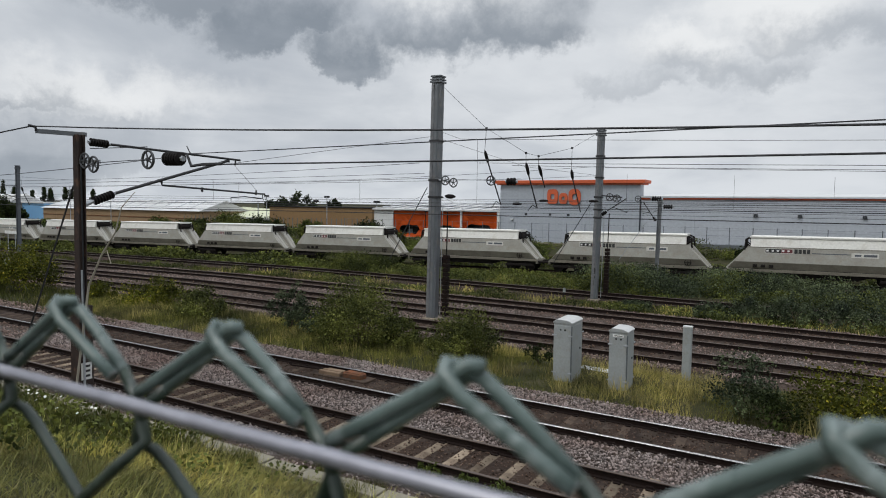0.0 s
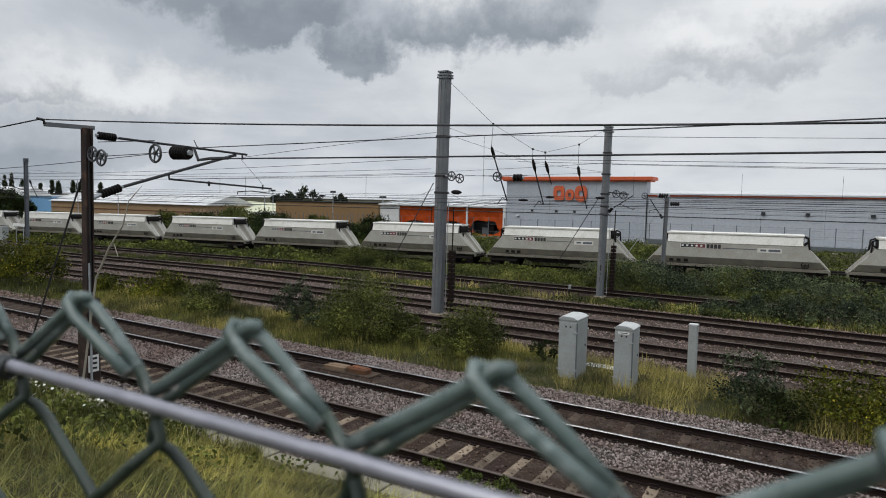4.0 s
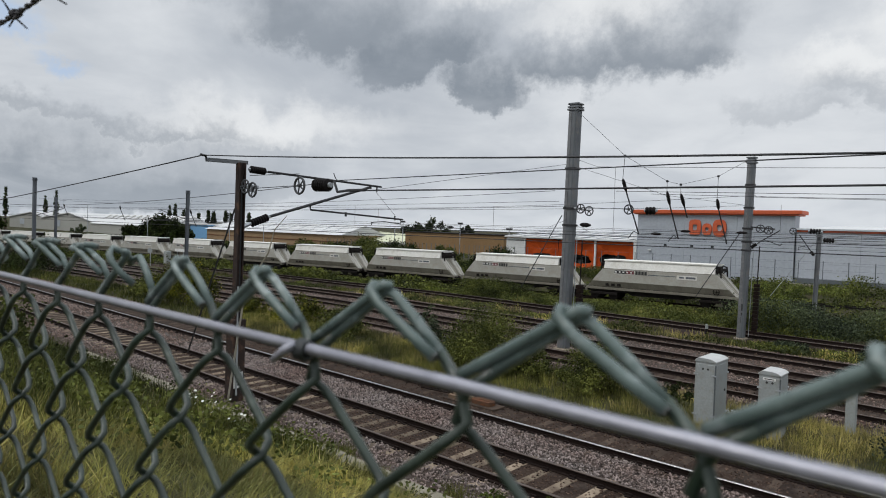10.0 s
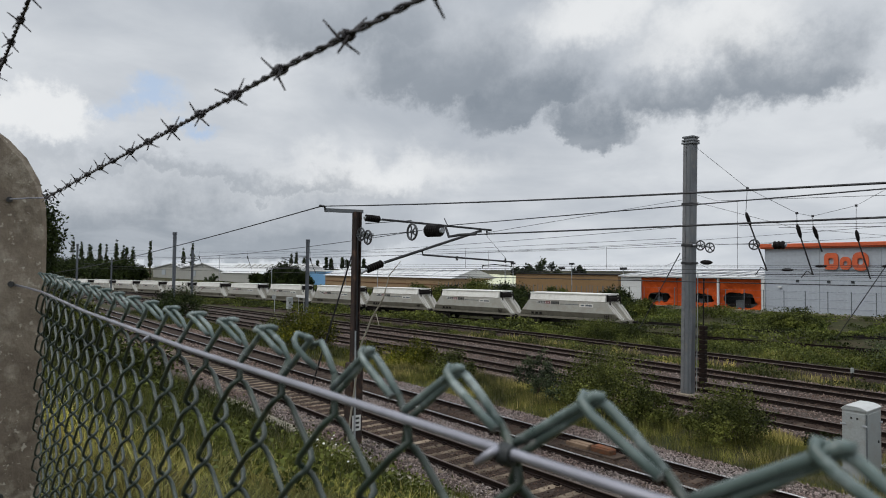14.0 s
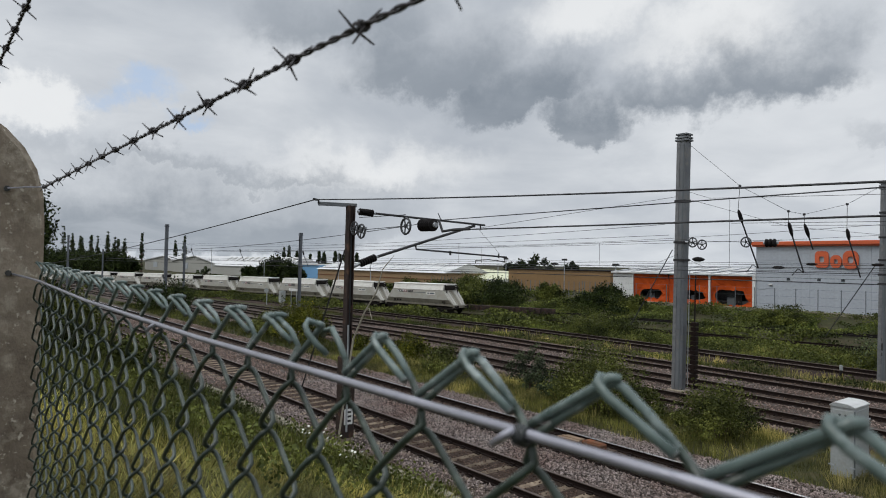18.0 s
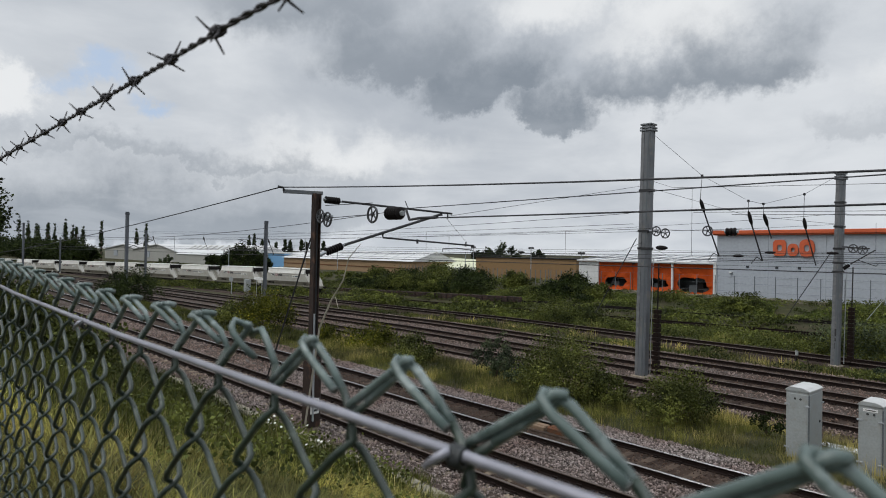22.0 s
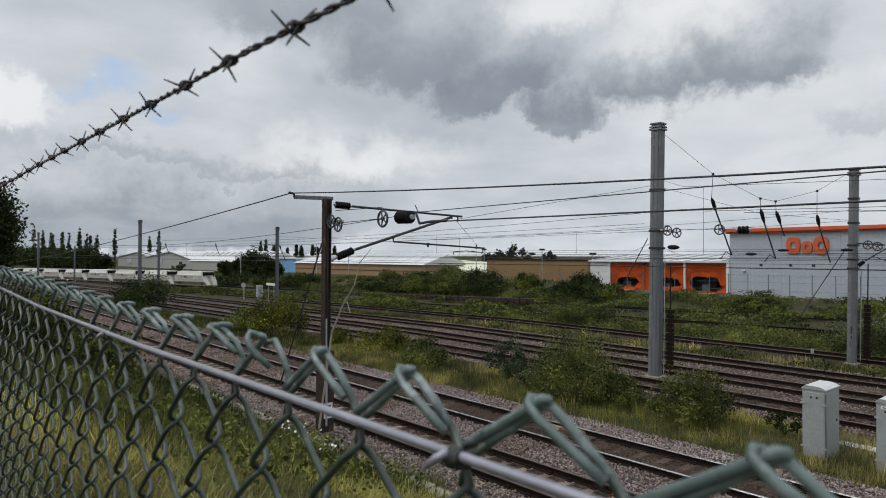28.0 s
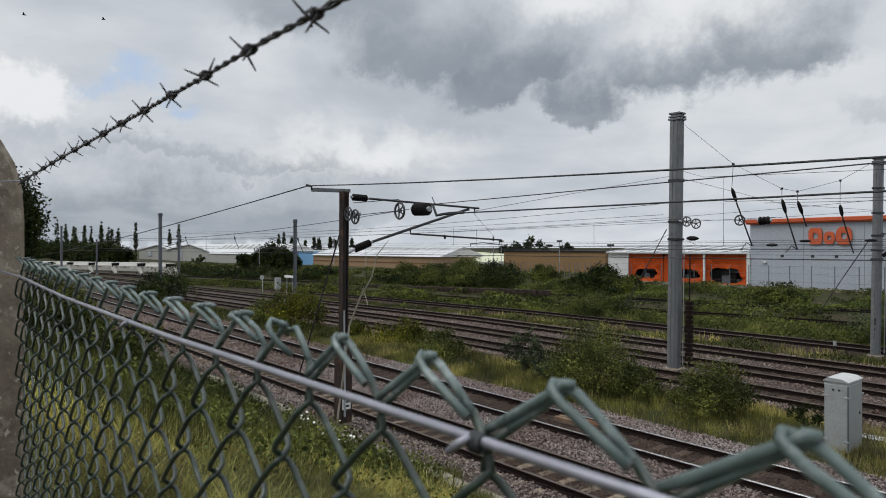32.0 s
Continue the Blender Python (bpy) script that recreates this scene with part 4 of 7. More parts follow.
# mast beside the nearest track, with its long cantilever over both near tracks
mast_a = h_mast(-16.72, 10.0, 0.1, 6.9, 0.20, 0.22, "mast_brown", "rusty dark brown steel mast beside the rails", cap=False, yaw=90)
A = lambda x, y, z: tuple(local(x, y, z, mast_a))
AX = -16.72
arm = part("earth_arm", Geo().tube([A(AX, 10.25, 6.93), A(AX, 9.0, 6.90)], 0.075, 4), "mast_grey", mast_a, "grey steel bracket for the earth wire")
part("hook", Geo().tube([A(AX, 9.0, 6.90), A(AX, 8.98, 7.0), A(AX, 8.82, 7.02)], 0.035, 6), "fitting", arm)
insulator(mast_a, A(AX, 10.36, 6.75), A(AX, 10.86, 6.735), 0.11, 7)
part("top_tube", Geo().tube([A(AX, 10.9, 6.735), A(AX, 15.5, 6.60)], 0.035, 8), "fitting", mast_a)
insulator(mast_a, A(AX, 10.42, 5.19), A(AX, 10.98, 5.39), 0.12, 7)
part("brace_tube", Geo().tube([A(AX, 11.0, 5.40), A(AX, 14.95, 6.54)], 0.045, 8), "fitting", mast_a)
part("hinge", Geo().tube([A(AX, 10.1, 5.05), A(AX, 10.36, 5.17)], 0.06, 6), "galv", mast_a)
part("clevis", Geo().tube([A(AX, 15.0, 6.62), A(AX, 15.0, 6.50)], 0.05, 6), "fitting", mast_a)
part("hanger_clip", Geo().tube([A(AX, 15.3, 6.60), A(AX, 15.3, 6.42)], 0.03, 6), "fitting", mast_a)
part("registration_tube", Geo().tube([A(AX, 12.5, 5.80), A(AX, 12.52, 5.68), A(AX, 16.6, 5.50)], 0.03, 8), "fitting", mast_a)
part("registration_drop", Geo().tube([A(AX, 16.5, 5.50), A(AX, 16.5, 5.34), A(AX, 15.7, 5.40), A(AX, 15.1, 5.36), A(AX, 15.1, 5.27)], 0.018, 6), "fitting", mast_a)
part("registration_clamp", Geo().tube([A(AX, 13.95, 5.66), A(AX, 13.95, 5.52)], 0.04, 6), "fitting", mast_a)
part("registration_clamp", Geo().tube([A(AX, 16.2, 5.62), A(AX, 16.2, 5.46)], 0.03, 6), "fitting", mast_a)
part("stay_wire", Geo().tube([A(AX, 15.25, 6.42), A(AX, 16.25, 5.6)], 0.006, 4), "wire", mast_a)
part("feeder_tail", Geo().tube([A(AX, 13.4, 6.9), A(AX, 13.5, 6.72), A(AX, 13.6, 6.66)], 0.015, 5), "fitting", mast_a)
part("pulley_bracket", Geo().box(*sum(([min(a, b), max(a, b)] for a, b in zip(A(-16.75, 9.94, 6.16), A(-15.8, 10.06, 6.24))), [])), "galv", mast_a)
for x, z, r in ((-16.25, 6.22, 0.205), (-15.88, 6.12, 0.215)):
    pulley(mast_a, A(x, 9.92, z), Vector(A(0, 1, 0)) - Vector(A(0, 0, 0)), r)
pulley(mast_a, A(-13.83, 10.0, 6.20), Vector(A(0, 1, 0)) - Vector(A(0, 0, 0)), 0.23)
insulator(mast_a, A(-13.15, 10.0, 6.2), A(-12.62, 10.0, 6.19), 0.165, 6)
part("turnbuckle", Geo().tube([A(-12.45, 10.0, 6.3), A(-12.3, 10.0, 6.02), A(-11.9, 10.0, 6.05), A(-11.3, 10.0, 6.05)], 0.035, 6), "fitting", mast_a)
part("pulley_rope", Geo().tube([A(-16.0, 9.92, 6.52), A(-13.85, 10.0, 6.5)], 0.012, 4).tube([A(-15.7, 9.92, 6.16), A(-14.05, 10.0, 6.2)], 0.012, 4), "wire", mast_a)
part("down_rope", Geo().tube([A(-16.42, 9.92, 6.2), A(-16.42, 9.92, 2.4)], 0.02, 5), "wire", mast_a)
part("weight_guide", Geo().tube([A(-16.45, 9.9, 3.4), A(-16.45, 9.9, 0.3)], 0.03, 6), "galv", mast_a, "grey guide tube for the balance weights")
part("back_stay", Geo().tube([A(-16.9, 10.0, 5.6), A(-18.9, 9.7, 1.2)], 0.025, 6), "fitting", mast_a)
part("base_box", Geo().box(-0.19, 0.19, -0.21, 0.21, 0.0, 2.35, 0.02), "mast_brown", mast_a, "rusty lower casing of the mast")
sign = part("number_plate", Geo().box(0.215, 0.23, -0.16, 0.12, 0.40, 0.85), "label_white", mast_a, "white mast plate with dark bars")
sign.matrix_basis = pose(0, 0, 0, 0, 0, -90)
for i in range(3):
    b = part("bar", Geo().box(0.232, 0.236, -0.11, 0.07, 0.47 + 0.13 * i, 0.53 + 0.13 * i), "ink", sign)

mast_b = h_mast(-15.35, 25.75, -0.1, 10.95, 0.455, 0.43, "mast_grey", "tall grey box-section mast between the tracks", boxed=True)
mast_c = h_mast(-10.95, 36.4, -0.15, 9.45, 0.375, 0.36, "mast_grey", "grey steel mast with dark graffiti marks on it", boxed=True)
mast_d = h_mast(-71.2, 36.0, -0.3, 8.55, 0.33, 0.31, "mast_far", "distant slim grey steel mast")
mast_e = h_mast(-88.9, 25.75, -0.4, 9.7, 0.41, 0.38, "mast_far", "distant tall grey mast", boxed=True)
mast_g = h_mast(-113.9, 36.0, -0.7, 8.1, 0.33, 0.31, "mast_far", "distant slim grey steel mast")
mast_h = h_mast(-157.9, 25.75, -1.0, 9.9, 0.39, 0.37, "mast_far", "distant tall grey mast", boxed=True)
mast_i = h_mast(-175.0, 36.0, -1.2, 7.3, 0.33, 0.31, "mast_far", "distant slim grey steel mast")
mast_f = h_mast(-10.4, 50.0, -0.5, 5.75, 0.26, 0.24, "mast_grey", "short grey mast among the brambles")

for m, px, py in ((mast_b, 0.62, 0.1), (mast_c, 0.62, 0.1)):
    st = part("weight_rod", Geo().tube([(px, py, 0.3), (px, py, 5.0)], 0.03, 6), "wagon_dark", m, "dark rod of the balance weights")
    for i in range(13):
        part("weight", Geo().box(px - 0.13, px + 0.13, py - 0.13, py + 0.13, 0.45 + i * 0.2, 0.62 + i * 0.2, 0.02), "rail_rust", st)
    part("guide", Geo().tube([(px - 0.28, py, 0.2), (px - 0.28, py, 5.2)], 0.02, 5), "galv", m)
for m, zs in ((mast_b, (6.42, 8.2, 5.66)), (mast_c, (7.0, 5.9, 5.2, 4.75, 8.2))):
    w = 0.228 if m is mast_b else 0.188
    for z in zs:
        part("clamp_band", Geo().box(-w - 0.03, w + 0.03, -w - 0.02, w + 0.02, z - 0.05, z + 0.05, 0.01), "fitting", m)
for m, w, h in ((mast_b, 0.2275, 10.75), (mast_c, 0.1875, 9.3)):
    # pale lip and dark strip: the lit flange and shaded web put into colour
    part("channel_lip", Geo().box(-w + 0.02, -w + 0.17, -w - 0.012, -w + 0.03, 0.12, h, 0.008), "lip_grey", m, "lip painted pale as the lit flange of the mast")
    part("channel_gap", Geo().box(w - 0.13, w - 0.075, -w - 0.004, -w + 0.03, 0.12, h), "fence_steel", m, "dark strip painted as the shaded mast web")
    part("side_lip", Geo().box(w - 0.03, w + 0.010, -w + 0.06, -w + 0.15, 0.12, h, 0.006), "mast_grey", m)
for i, (a, b) in enumerate(((0.9, 1.2), (1.3, 1.45), (1.55, 1.9), (2.0, 2.15))):
    part("graffiti", Geo().box(-0.06 + 0.05 * (i % 2), 0.0 + 0.04 * (i % 3), -0.187, -0.181, a, b), "ink", mast_c, "dark scrawled paint mark")
B = lambda x, y, z: tuple(local(x, y, z, mast_b))
yaxis = lambda m: (m.matrix_basis.inverted().to_3x3() @ Vector((0, 1, 0)))
part("pulley_bracket", Geo().tube([B(-15.2, 25.6, 6.36), B(-14.3, 25.6, 6.24)], 0.04, 6), "galv", mast_b)
pulley(mast_b, B(-14.60, 25.5, 6.30), yaxis(mast_b), 0.215)
pulley(mast_b, B(-14.18, 25.5, 6.2), yaxis(mast_b), 0.215)
lozenge(mast_b, B(-14.75, 25.75, 5.6), B(-14.2, 25.75, 5.58), 0.10)
part("stay", Geo().tube([B(-15.6, 25.6, 6.0), B(-17.4, 25.2, 2.6)], 0.022, 5), "fitting", mast_b)
C_ = lambda x, y, z: tuple(local(x, y, z, mast_c))
pulley(mast_c, C_(-10.2, 36.3, 5.75), yaxis(mast_c), 0.22)
pulley(mast_c, C_(-9.8, 36.3, 5.68), yaxis(mast_c), 0.22)
part("bracket", Geo().tube([C_(-10.8, 36.3, 5.85), C_(-9.5, 36.3, 5.75)], 0.035, 6), "fitting", mast_c)
insulator(mast_c, C_(-10.65, 36.4, 4.75), C_(-10.45, 36.6, 4.95), 0.1, 4)
part("brace", Geo().tube([C_(-10.45, 36.6, 4.95), C_(-9.6, 37.6, 5.7)], 0.03, 6), "fitting", mast_c)
part("registration_arm", Geo().tube([C_(-10.2, 37.0, 5.2), C_(-9.6, 37.8, 4.9), C_(-9.55, 37.9, 5.0)], 0.02, 5), "fitting", mast_c)
part("stay", Geo().tube([C_(-11.15, 36.3, 5.6), C_(-13.3, 36.0, 1.9)], 0.022, 5), "fitting", mast_c)
F_ = lambda x, y, z: tuple(local(x, y, z, mast_f))
pulley(mast_f, F_(-11.9, 49.9, 5.84), yaxis(mast_f), 0.24)
insulator(mast_f, F_(-10.9, 50, 5.86), F_(-10.2, 50, 5.83), 0.2, 4)
insulator(mast_f, F_(-10.05, 50, 5.27), F_(-9.4, 50, 5.27), 0.18, 4)
insulator(mast_f, F_(-10.55, 49.9, 4.2), F_(-10.75, 49.9, 4.5), 0.12, 4)
part("brace", Geo().tube([F_(-10.75, 49.9, 4.5), F_(-11.5, 49.9, 5.6)], 0.04, 6), "fitting", mast_f)
part("registration_arm", Geo().tube([F_(-11.0, 49.9, 4.85), F_(-11.5, 49.9, 4.75), F_(-11.5, 49.9, 4.55)], 0.03, 5), "fitting", mast_f)
part("stay", Geo().tube([F_(-10.5, 50, 5.2), F_(-13.2, 50, 1.2)], 0.025, 5), "galv", mast_f)


# cross-span between the two tall masts, with its hangers
def headspan():
    t = thing("cross_span", "thin wire span with insulated hangers between the tall masts", "overhead wire")
    top = [(-15.1, 26.0, 10.6), (-14.13, 28.61, 8.93), (-13.1, 31.13, 7.9), (-12.76, 31.98, 7.79), (-11.78, 34.36, 8.37), (-11.0, 36.2, 9.3)]
    part("span_wire", Geo().tube(top, 0.009, 5), "wire", t)
    part("span_wire", Geo().tube([(-15.1, 26.0, 8.2), (-13.1, 31.13, 7.2), (-11.0, 36.2, 6.98)], 0.008, 5), "wire", t)
    part("span_wire", Geo().tube([(-15.1, 26.0, 6.4), (-14.0, 28.9, 6.42), (-11.0, 36.2, 6.95)], 0.008, 5), "wire", t)
    hang = [((-14.13, 28.61, 8.93), (-14.16, 28.53, 7.86), (-14.07, 28.77, 7.23), (-13.74, 29.58, 5.26), (-13.98, 28.98, 5.07)),
            ((-13.1, 31.13, 7.9), (-13.1, 31.14, 7.42), (-13.01, 31.36, 6.72), (-12.76, 31.96, 5.09), (-13.02, 31.33, 4.95)),
            ((-12.76, 31.98, 7.79), (-12.75, 31.99, 7.35), (-12.64, 32.26, 6.69), (-12.56, 32.47, 6.16), None),
            ((-11.78, 34.36, 8.37), (-11.79, 34.35, 7.22), (-11.73, 34.48, 6.63), (-11.47, 35.12, 4.9), None)]
    for a, b, c, d, e in hang:
        h = part("hanger", Geo().tube([a, b], 0.012, 5).disc(a, (0, 0, 1), 0.06, 0.1, 8), "fitting", t)
        lozenge(h, b, c, 0.085)
        part("drop_tube", Geo().tube([c, d], 0.035, 6), "fitting", t)
        if e:
            m = tuple((p + q) / 2 + (0.25 if i == 2 else 0) for i, (p, q) in enumerate(zip(d, e)))
            part("registration_arm", Geo().tube([d, m, e], 0.022, 5), "fitting", t)
    pulley(t, (-14.0, 28.94, 6.42), (0.1, -0.9, 0), 0.24)
    insulator(t, (-13.45, 29.6, 6.39), (-12.95, 29.6, 6.4), 0.19, 3)
    return t


headspan()


def sag_wire(name, y, xa, za, xb, zb, r, label, sag=0.0, yb=None, parent=None):
    yb = y if yb is None else yb
    pts = []
    for i in range(25):
        u = i / 24
        pts.append((xa + (xb - xa) * u, y + (yb - y) * u, za + (zb - za) * u - sag * 4 * u * (1 - u)))
    if parent:
        return part(name, Geo().tube(pts, r, 5), "wire", parent)
    return single(name, Geo().tube(pts, r, 5), "wire", label, "overhead wire", "overhead wires")


sag_wire("earth_wire", 8.85, -16.66, 7.0, 44, 7.0, 0.0155, "thick dark earth wire along the line", 1.0)
sag_wire("earth_wire", 8.85, -16.66, 7.0, -76, 4.3, 0.018, "thick dark earth wire along the line", 0.3)
sag_wire("catenary_wire", 13.6, -16.75, 6.68, 32, 6.9, 0.014, "dark catenary wire over the near tracks", -0.02)
sag_wire("catenary_wire", 10.0, -11.3, 6.04, 30, 5.95, 0.016, "dark tensioned wire from the rusty mast", 0.08)
sag_wire("catenary_wire", 13.6, -16.75, 6.66, -75, 6.9, 0.012, "dark catenary wire over the near tracks", 0.9)
sag_wire("thin_wire", 15.3, -16.72, 6.5, -15.4, 8.3, 0.008, "thin dark cross wire", 0.0, yb=25.6)
sag_wire("contact_wire", 15.24, -75, 5.2, 32, 5.15, 0.009, "thin dark contact wire", 0.0)
sag_wire("contact_wire", 11.9, -75, 5.05, 32, 5.0, 0.009, "thin dark contact wire", 0.0)
FAR_WIRES = [
    (24.0, -75.0, 6.9, -15.0, 7.0, 0.5, 0.010), (24.0, -75.0, 6.2, -14.0, 6.35, 0.25, 0.010), (24.0, -120, 5.25, 20, 5.4, 0.1, 0.009),
    (27.6, -120.0, 6.5, -17.0, 6.75, 0.3, 0.010), (27.6, -120.0, 5.3, 40.0, 5.3, 0.05, 0.009), (27.6, -14.0, 7.2, 40.0, 6.1, 0.1, 0.011),
    (31.4, -14.0, 7.3, 45.0, 6.6, 0.35, 0.011), (31.4, -120.0, 5.45, 45.0, 5.5, 0.05, 0.010), (31.4, -120.0, 6.9, -13.5, 6.6, 0.4, 0.010),
    (38.0, -75.0, 7.6, -11.0, 7.6, 0.8, 0.011), (38.0, -11.0, 7.5, 50.0, 6.3, 0.2, 0.012), (38.0, -120.0, 5.1, 50.0, 5.2, 0.02, 0.010),
    (28.0, -15.2, 8.4, 40.0, 7.0, 0.3, 0.010), (50.0, -10.4, 5.5, 60.0, 5.6, 0.1, 0.014), (50.0, -90.0, 4.9, 60.0, 4.95, 0.05, 0.012), (50.0, -10.4, 5.85, 60.0, 6.0, 0.1, 0.014),
    (46.0, -90.0, 5.9, 60.0, 6.0, 0.3, 0.012), (46.0, -90.0, 4.6, 60.0, 4.75, 0.02, 0.012)]
lines = {}
# where each line is steadied: a place on the wire, and one on the mast that holds it
HOLD = {24.0: ((-15.3, 24.0, 5.42), (-15.3, 25.9, 5.9)), 27.6: ((-15.3, 27.6, 5.3), (-15.3, 25.9, 5.7)), 31.4: ((-11.0, 31.4, 5.47), (-11.0, 36.3, 5.5)), 38.0: ((-10.9, 38.0, 5.15), (-10.9, 36.3, 5.3)),
        28.0: ((-15.2, 28.0, 8.4), (-15.3, 25.9, 8.6)), 46.0: ((-10.4, 46.0, 4.7), (-10.4, 50.0, 5.0)), 50.0: ((-10.4, 50.1, 4.95), (-10.4, 50.0, 4.9))}
for y, xa, za, xb, zb, sag, r in FAR_WIRES:
    if y not in lines:
        lines[y] = thing("overhead_line", "thin dark overhead wires above the far tracks", "overhead wire", group="overhead wires")
        part("steady_wire", Geo().tube(HOLD[y], 0.008, 4), "wire", lines[y])
    w = sag_wire("catenary_wire" if sag > 0.15 else "contact_wire", y, xa, za, xb, zb, r, "", sag, parent=lines[y])
for x, y, z0, z1 in ((-14.28, 28.0, 5.32, 8.35), (-21.0, 27.6, 5.3, 6.45), (-30.0, 27.6, 5.3, 6.35), (-8.0, 31.4, 5.48, 6.75), (0.5, 31.4, 5.48, 6.55), (-4.0, 38.0, 5.17, 6.95), (-28.0, 24.0, 5.3, 6.4), (-40.0, 24.0, 5.3, 6.3)):
    part("dropper", Geo().tube([(x, y, z0), (x, y, z1)], 0.008, 4), "wire", lines[y])
for x, y, z in ((-24.0, 27.6, 5.32), (-12.2, 31.4, 5.48), (-9.6, 31.4, 5.48), (-12.0, 27.6, 5.3)):
    lozenge(lines[y], (x - 0.24, y, z), (x + 0.24, y, z), 0.065)
# registration arms of the distant masts
for m, dy in ((mast_d, -1.0), (mast_e, 1.0), (mast_g, -1.0), (mast_h, 1.0)):
    part("cantilever", Geo().tube([(0, 0, 5.6), (0, 3.2 * dy, 6.6)], 0.04, 6), "fitting", m)
    part("top_tube", Geo().tube([(0, 0, 6.9), (0, 3.4 * dy, 6.65)], 0.03, 6), "fitting", m)
# slanting drop tubes of a distant span
ds = thing("cross_span", "distant wire span with slanting insulated hangers", "overhead wire")
part("span_wire", Geo().tube([(-157.9, 25.75, 8.6), (-138, 45, 8.5), (-112, 45, 8.1), (-88, 45, 7.6), (-71.2, 36, 8.2)], 0.012, 5), "wire", ds)
for x, y, z in ((-138, 45, 7.3), (-112, 45, 6.9), (-88, 45, 6.4)):
    h = part("hanger", Geo().tube([(x, y, z + 1.2), (x, y, z)], 0.015, 5), "fitting", ds)
    part("drop_tube", Geo().tube([(x, y, z), (x + 0.6, y + 0.6, z - 2.0)], 0.05, 6), "fitting", ds)
    lozenge(h, (x - 0.1, y, z + 0.35), (x + 0.1, y + 0.1, z - 0.3), 0.12)


# ---- lineside things between the tracks ----
def cabinet(x, y, z, w, d, h, label, plate):
    t = thing("equipment_cabinet", label, "cabinet", pose(x, y, z), "lineside cabinets")
    part("body", Geo().box(-w / 2, w / 2, -d / 2, d / 2, 0.04, h - 0.12, 0.01), "cabinet", t)
    part("plinth", Geo().box(-w / 2 - 0.02, w / 2 + 0.02, -d / 2 - 0.02, d / 2 + 0.02, -0.3, 0.05), "trough", t, "concrete plinth")
    e = 0.018
    eave, rise = h - 0.13, 0.075
    arch = [(-w / 2 - e, eave), (w / 2 + e, eave), (w / 2 + e, eave + 0.03)] + [((w / 2 + e) * (1 - k / 3), eave + 0.03 + rise * math.sin(math.pi / 2 * min(1.0, k / 3 + 0.12) if k else 0)) for k in range(1, 6)] + [(-w / 2 - e, eave + 0.03)]
    part("roof", Geo().extrude_y(arch, -d / 2 - e, d / 2 + e), "cabinet_top", t, "pale shallow curved metal roof")
    part("gable", Geo().extrude_y([(a * 0.97, b - 0.012 if k > 1 else b) for k, (a, b) in enumerate(arch)], -d / 2 - e - 0.004, -d / 2 - e + 0.01), "cabinet", t)
    door = part("door", Geo().box(-w / 2 + 0.02, w / 2 - 0.02, -d / 2 - 0.014, -d / 2 - 0.001, 0.09, h - 0.2, 0.006), "cabinet", t)
    part("door", Geo().box(w / 2 + 0.001, w / 2 + 0.014, -d / 2 + 0.03, d / 2 - 0.03, 0.09, h - 0.2, 0.006), "cabinet", t)
    for zz in (0.32, h - 0.5):
        part("hinge", Geo().box(-w / 2 - 0.035, -w / 2 + 0.1, -d / 2 - 0.03, -d / 2 - 0.015, zz - 0.02, zz + 0.02, 0.005), "galv", door)
        part("hinge", Geo().box(w / 2 - 0.1, w / 2 + 0.035, -d / 2 - 0.03, -d / 2 - 0.015, zz - 0.02, zz + 0.02, 0.005), "galv", door)
        part("hinge", Geo().box(w / 2 + 0.015, w / 2 + 0.04, d / 2 - 0.12, d / 2 + 0.02, zz - 0.02, zz + 0.02, 0.005), "galv", t)
    part("door_edge", Geo().box(w / 2 - 0.012, w / 2 + 0.016, -d / 2 - 0.016, -d / 2 + 0.012, 0.09, h - 0.2), "fence_steel", t, "dark gap at the door edge")
    part("lock", Geo().disc((w / 2 + 0.02, d / 2 - 0.25, h * 0.5), (1, 0, 0), 0.035, 0.03, 10), "ink", t, "dark round lock")
    for xx in (-0.06, 0.08):
        part("vent", Geo().disc((xx, -d / 2 - 0.018, h - 0.33), (0, 1, 0), 0.03, 0.012, 10), "ink", door)
    if plate:
        p = part("label_plate", Geo().box(-0.16, 0.16, -d / 2 - 0.02, -d / 2 - 0.014, h - 0.27, h - 0.2), "label_white", door, "white label with dark bars")
        part("bar", Geo().box(-0.12, 0.12, -d / 2 - 0.024, -d / 2 - 0.02, h - 0.245, h - 0.225), "ink", p)
    return t


cabinet(-6.56, 19.33, -0.17, 0.57, 1.0, 1.97, "tall pale grey metal cabinet with hinged doors in the grass", False)
cabinet(-4.87, 19.22, -0.17, 0.53, 0.75, 1.88, "slimmer pale grey metal cabinet with a white label", True)
post = thing("marker_post", "pale concrete marker post in the grass", "post", pose(-3.4, 21.55, -0.2))
part("shaft", Geo().box(-0.13, 0.13, -0.11, 0.11, -0.3, 1.66, 0.015), "cabinet", post)
part("top", Geo().box(-0.14, 0.14, -0.12, 0.12, 1.66, 1.70, 0.01), "cabinet_top", post)
single("concrete_slab", Geo().box(-0.75, 0.75, -0.22, 0.22, 0.0, 0.09, 0.02), "white_paint", "pale concrete trough lid lying in the grass", "slab", m=pose(-5.9, 20.9, -0.2, 0, 0, -4))
small_post = thing("stump_post", "short white-topped stump post among weeds", "post", pose(-12.6, 36.0, -0.3))
part("shaft", Geo().tube([(0, 0, -0.2), (0, 0, 0.55)], 0.07, 10), "wagon_dark", small_post)
part("top", Geo().tube([(0, 0, 0.55), (0, 0, 0.78)], 0.075, 10), "cabinet", small_post)

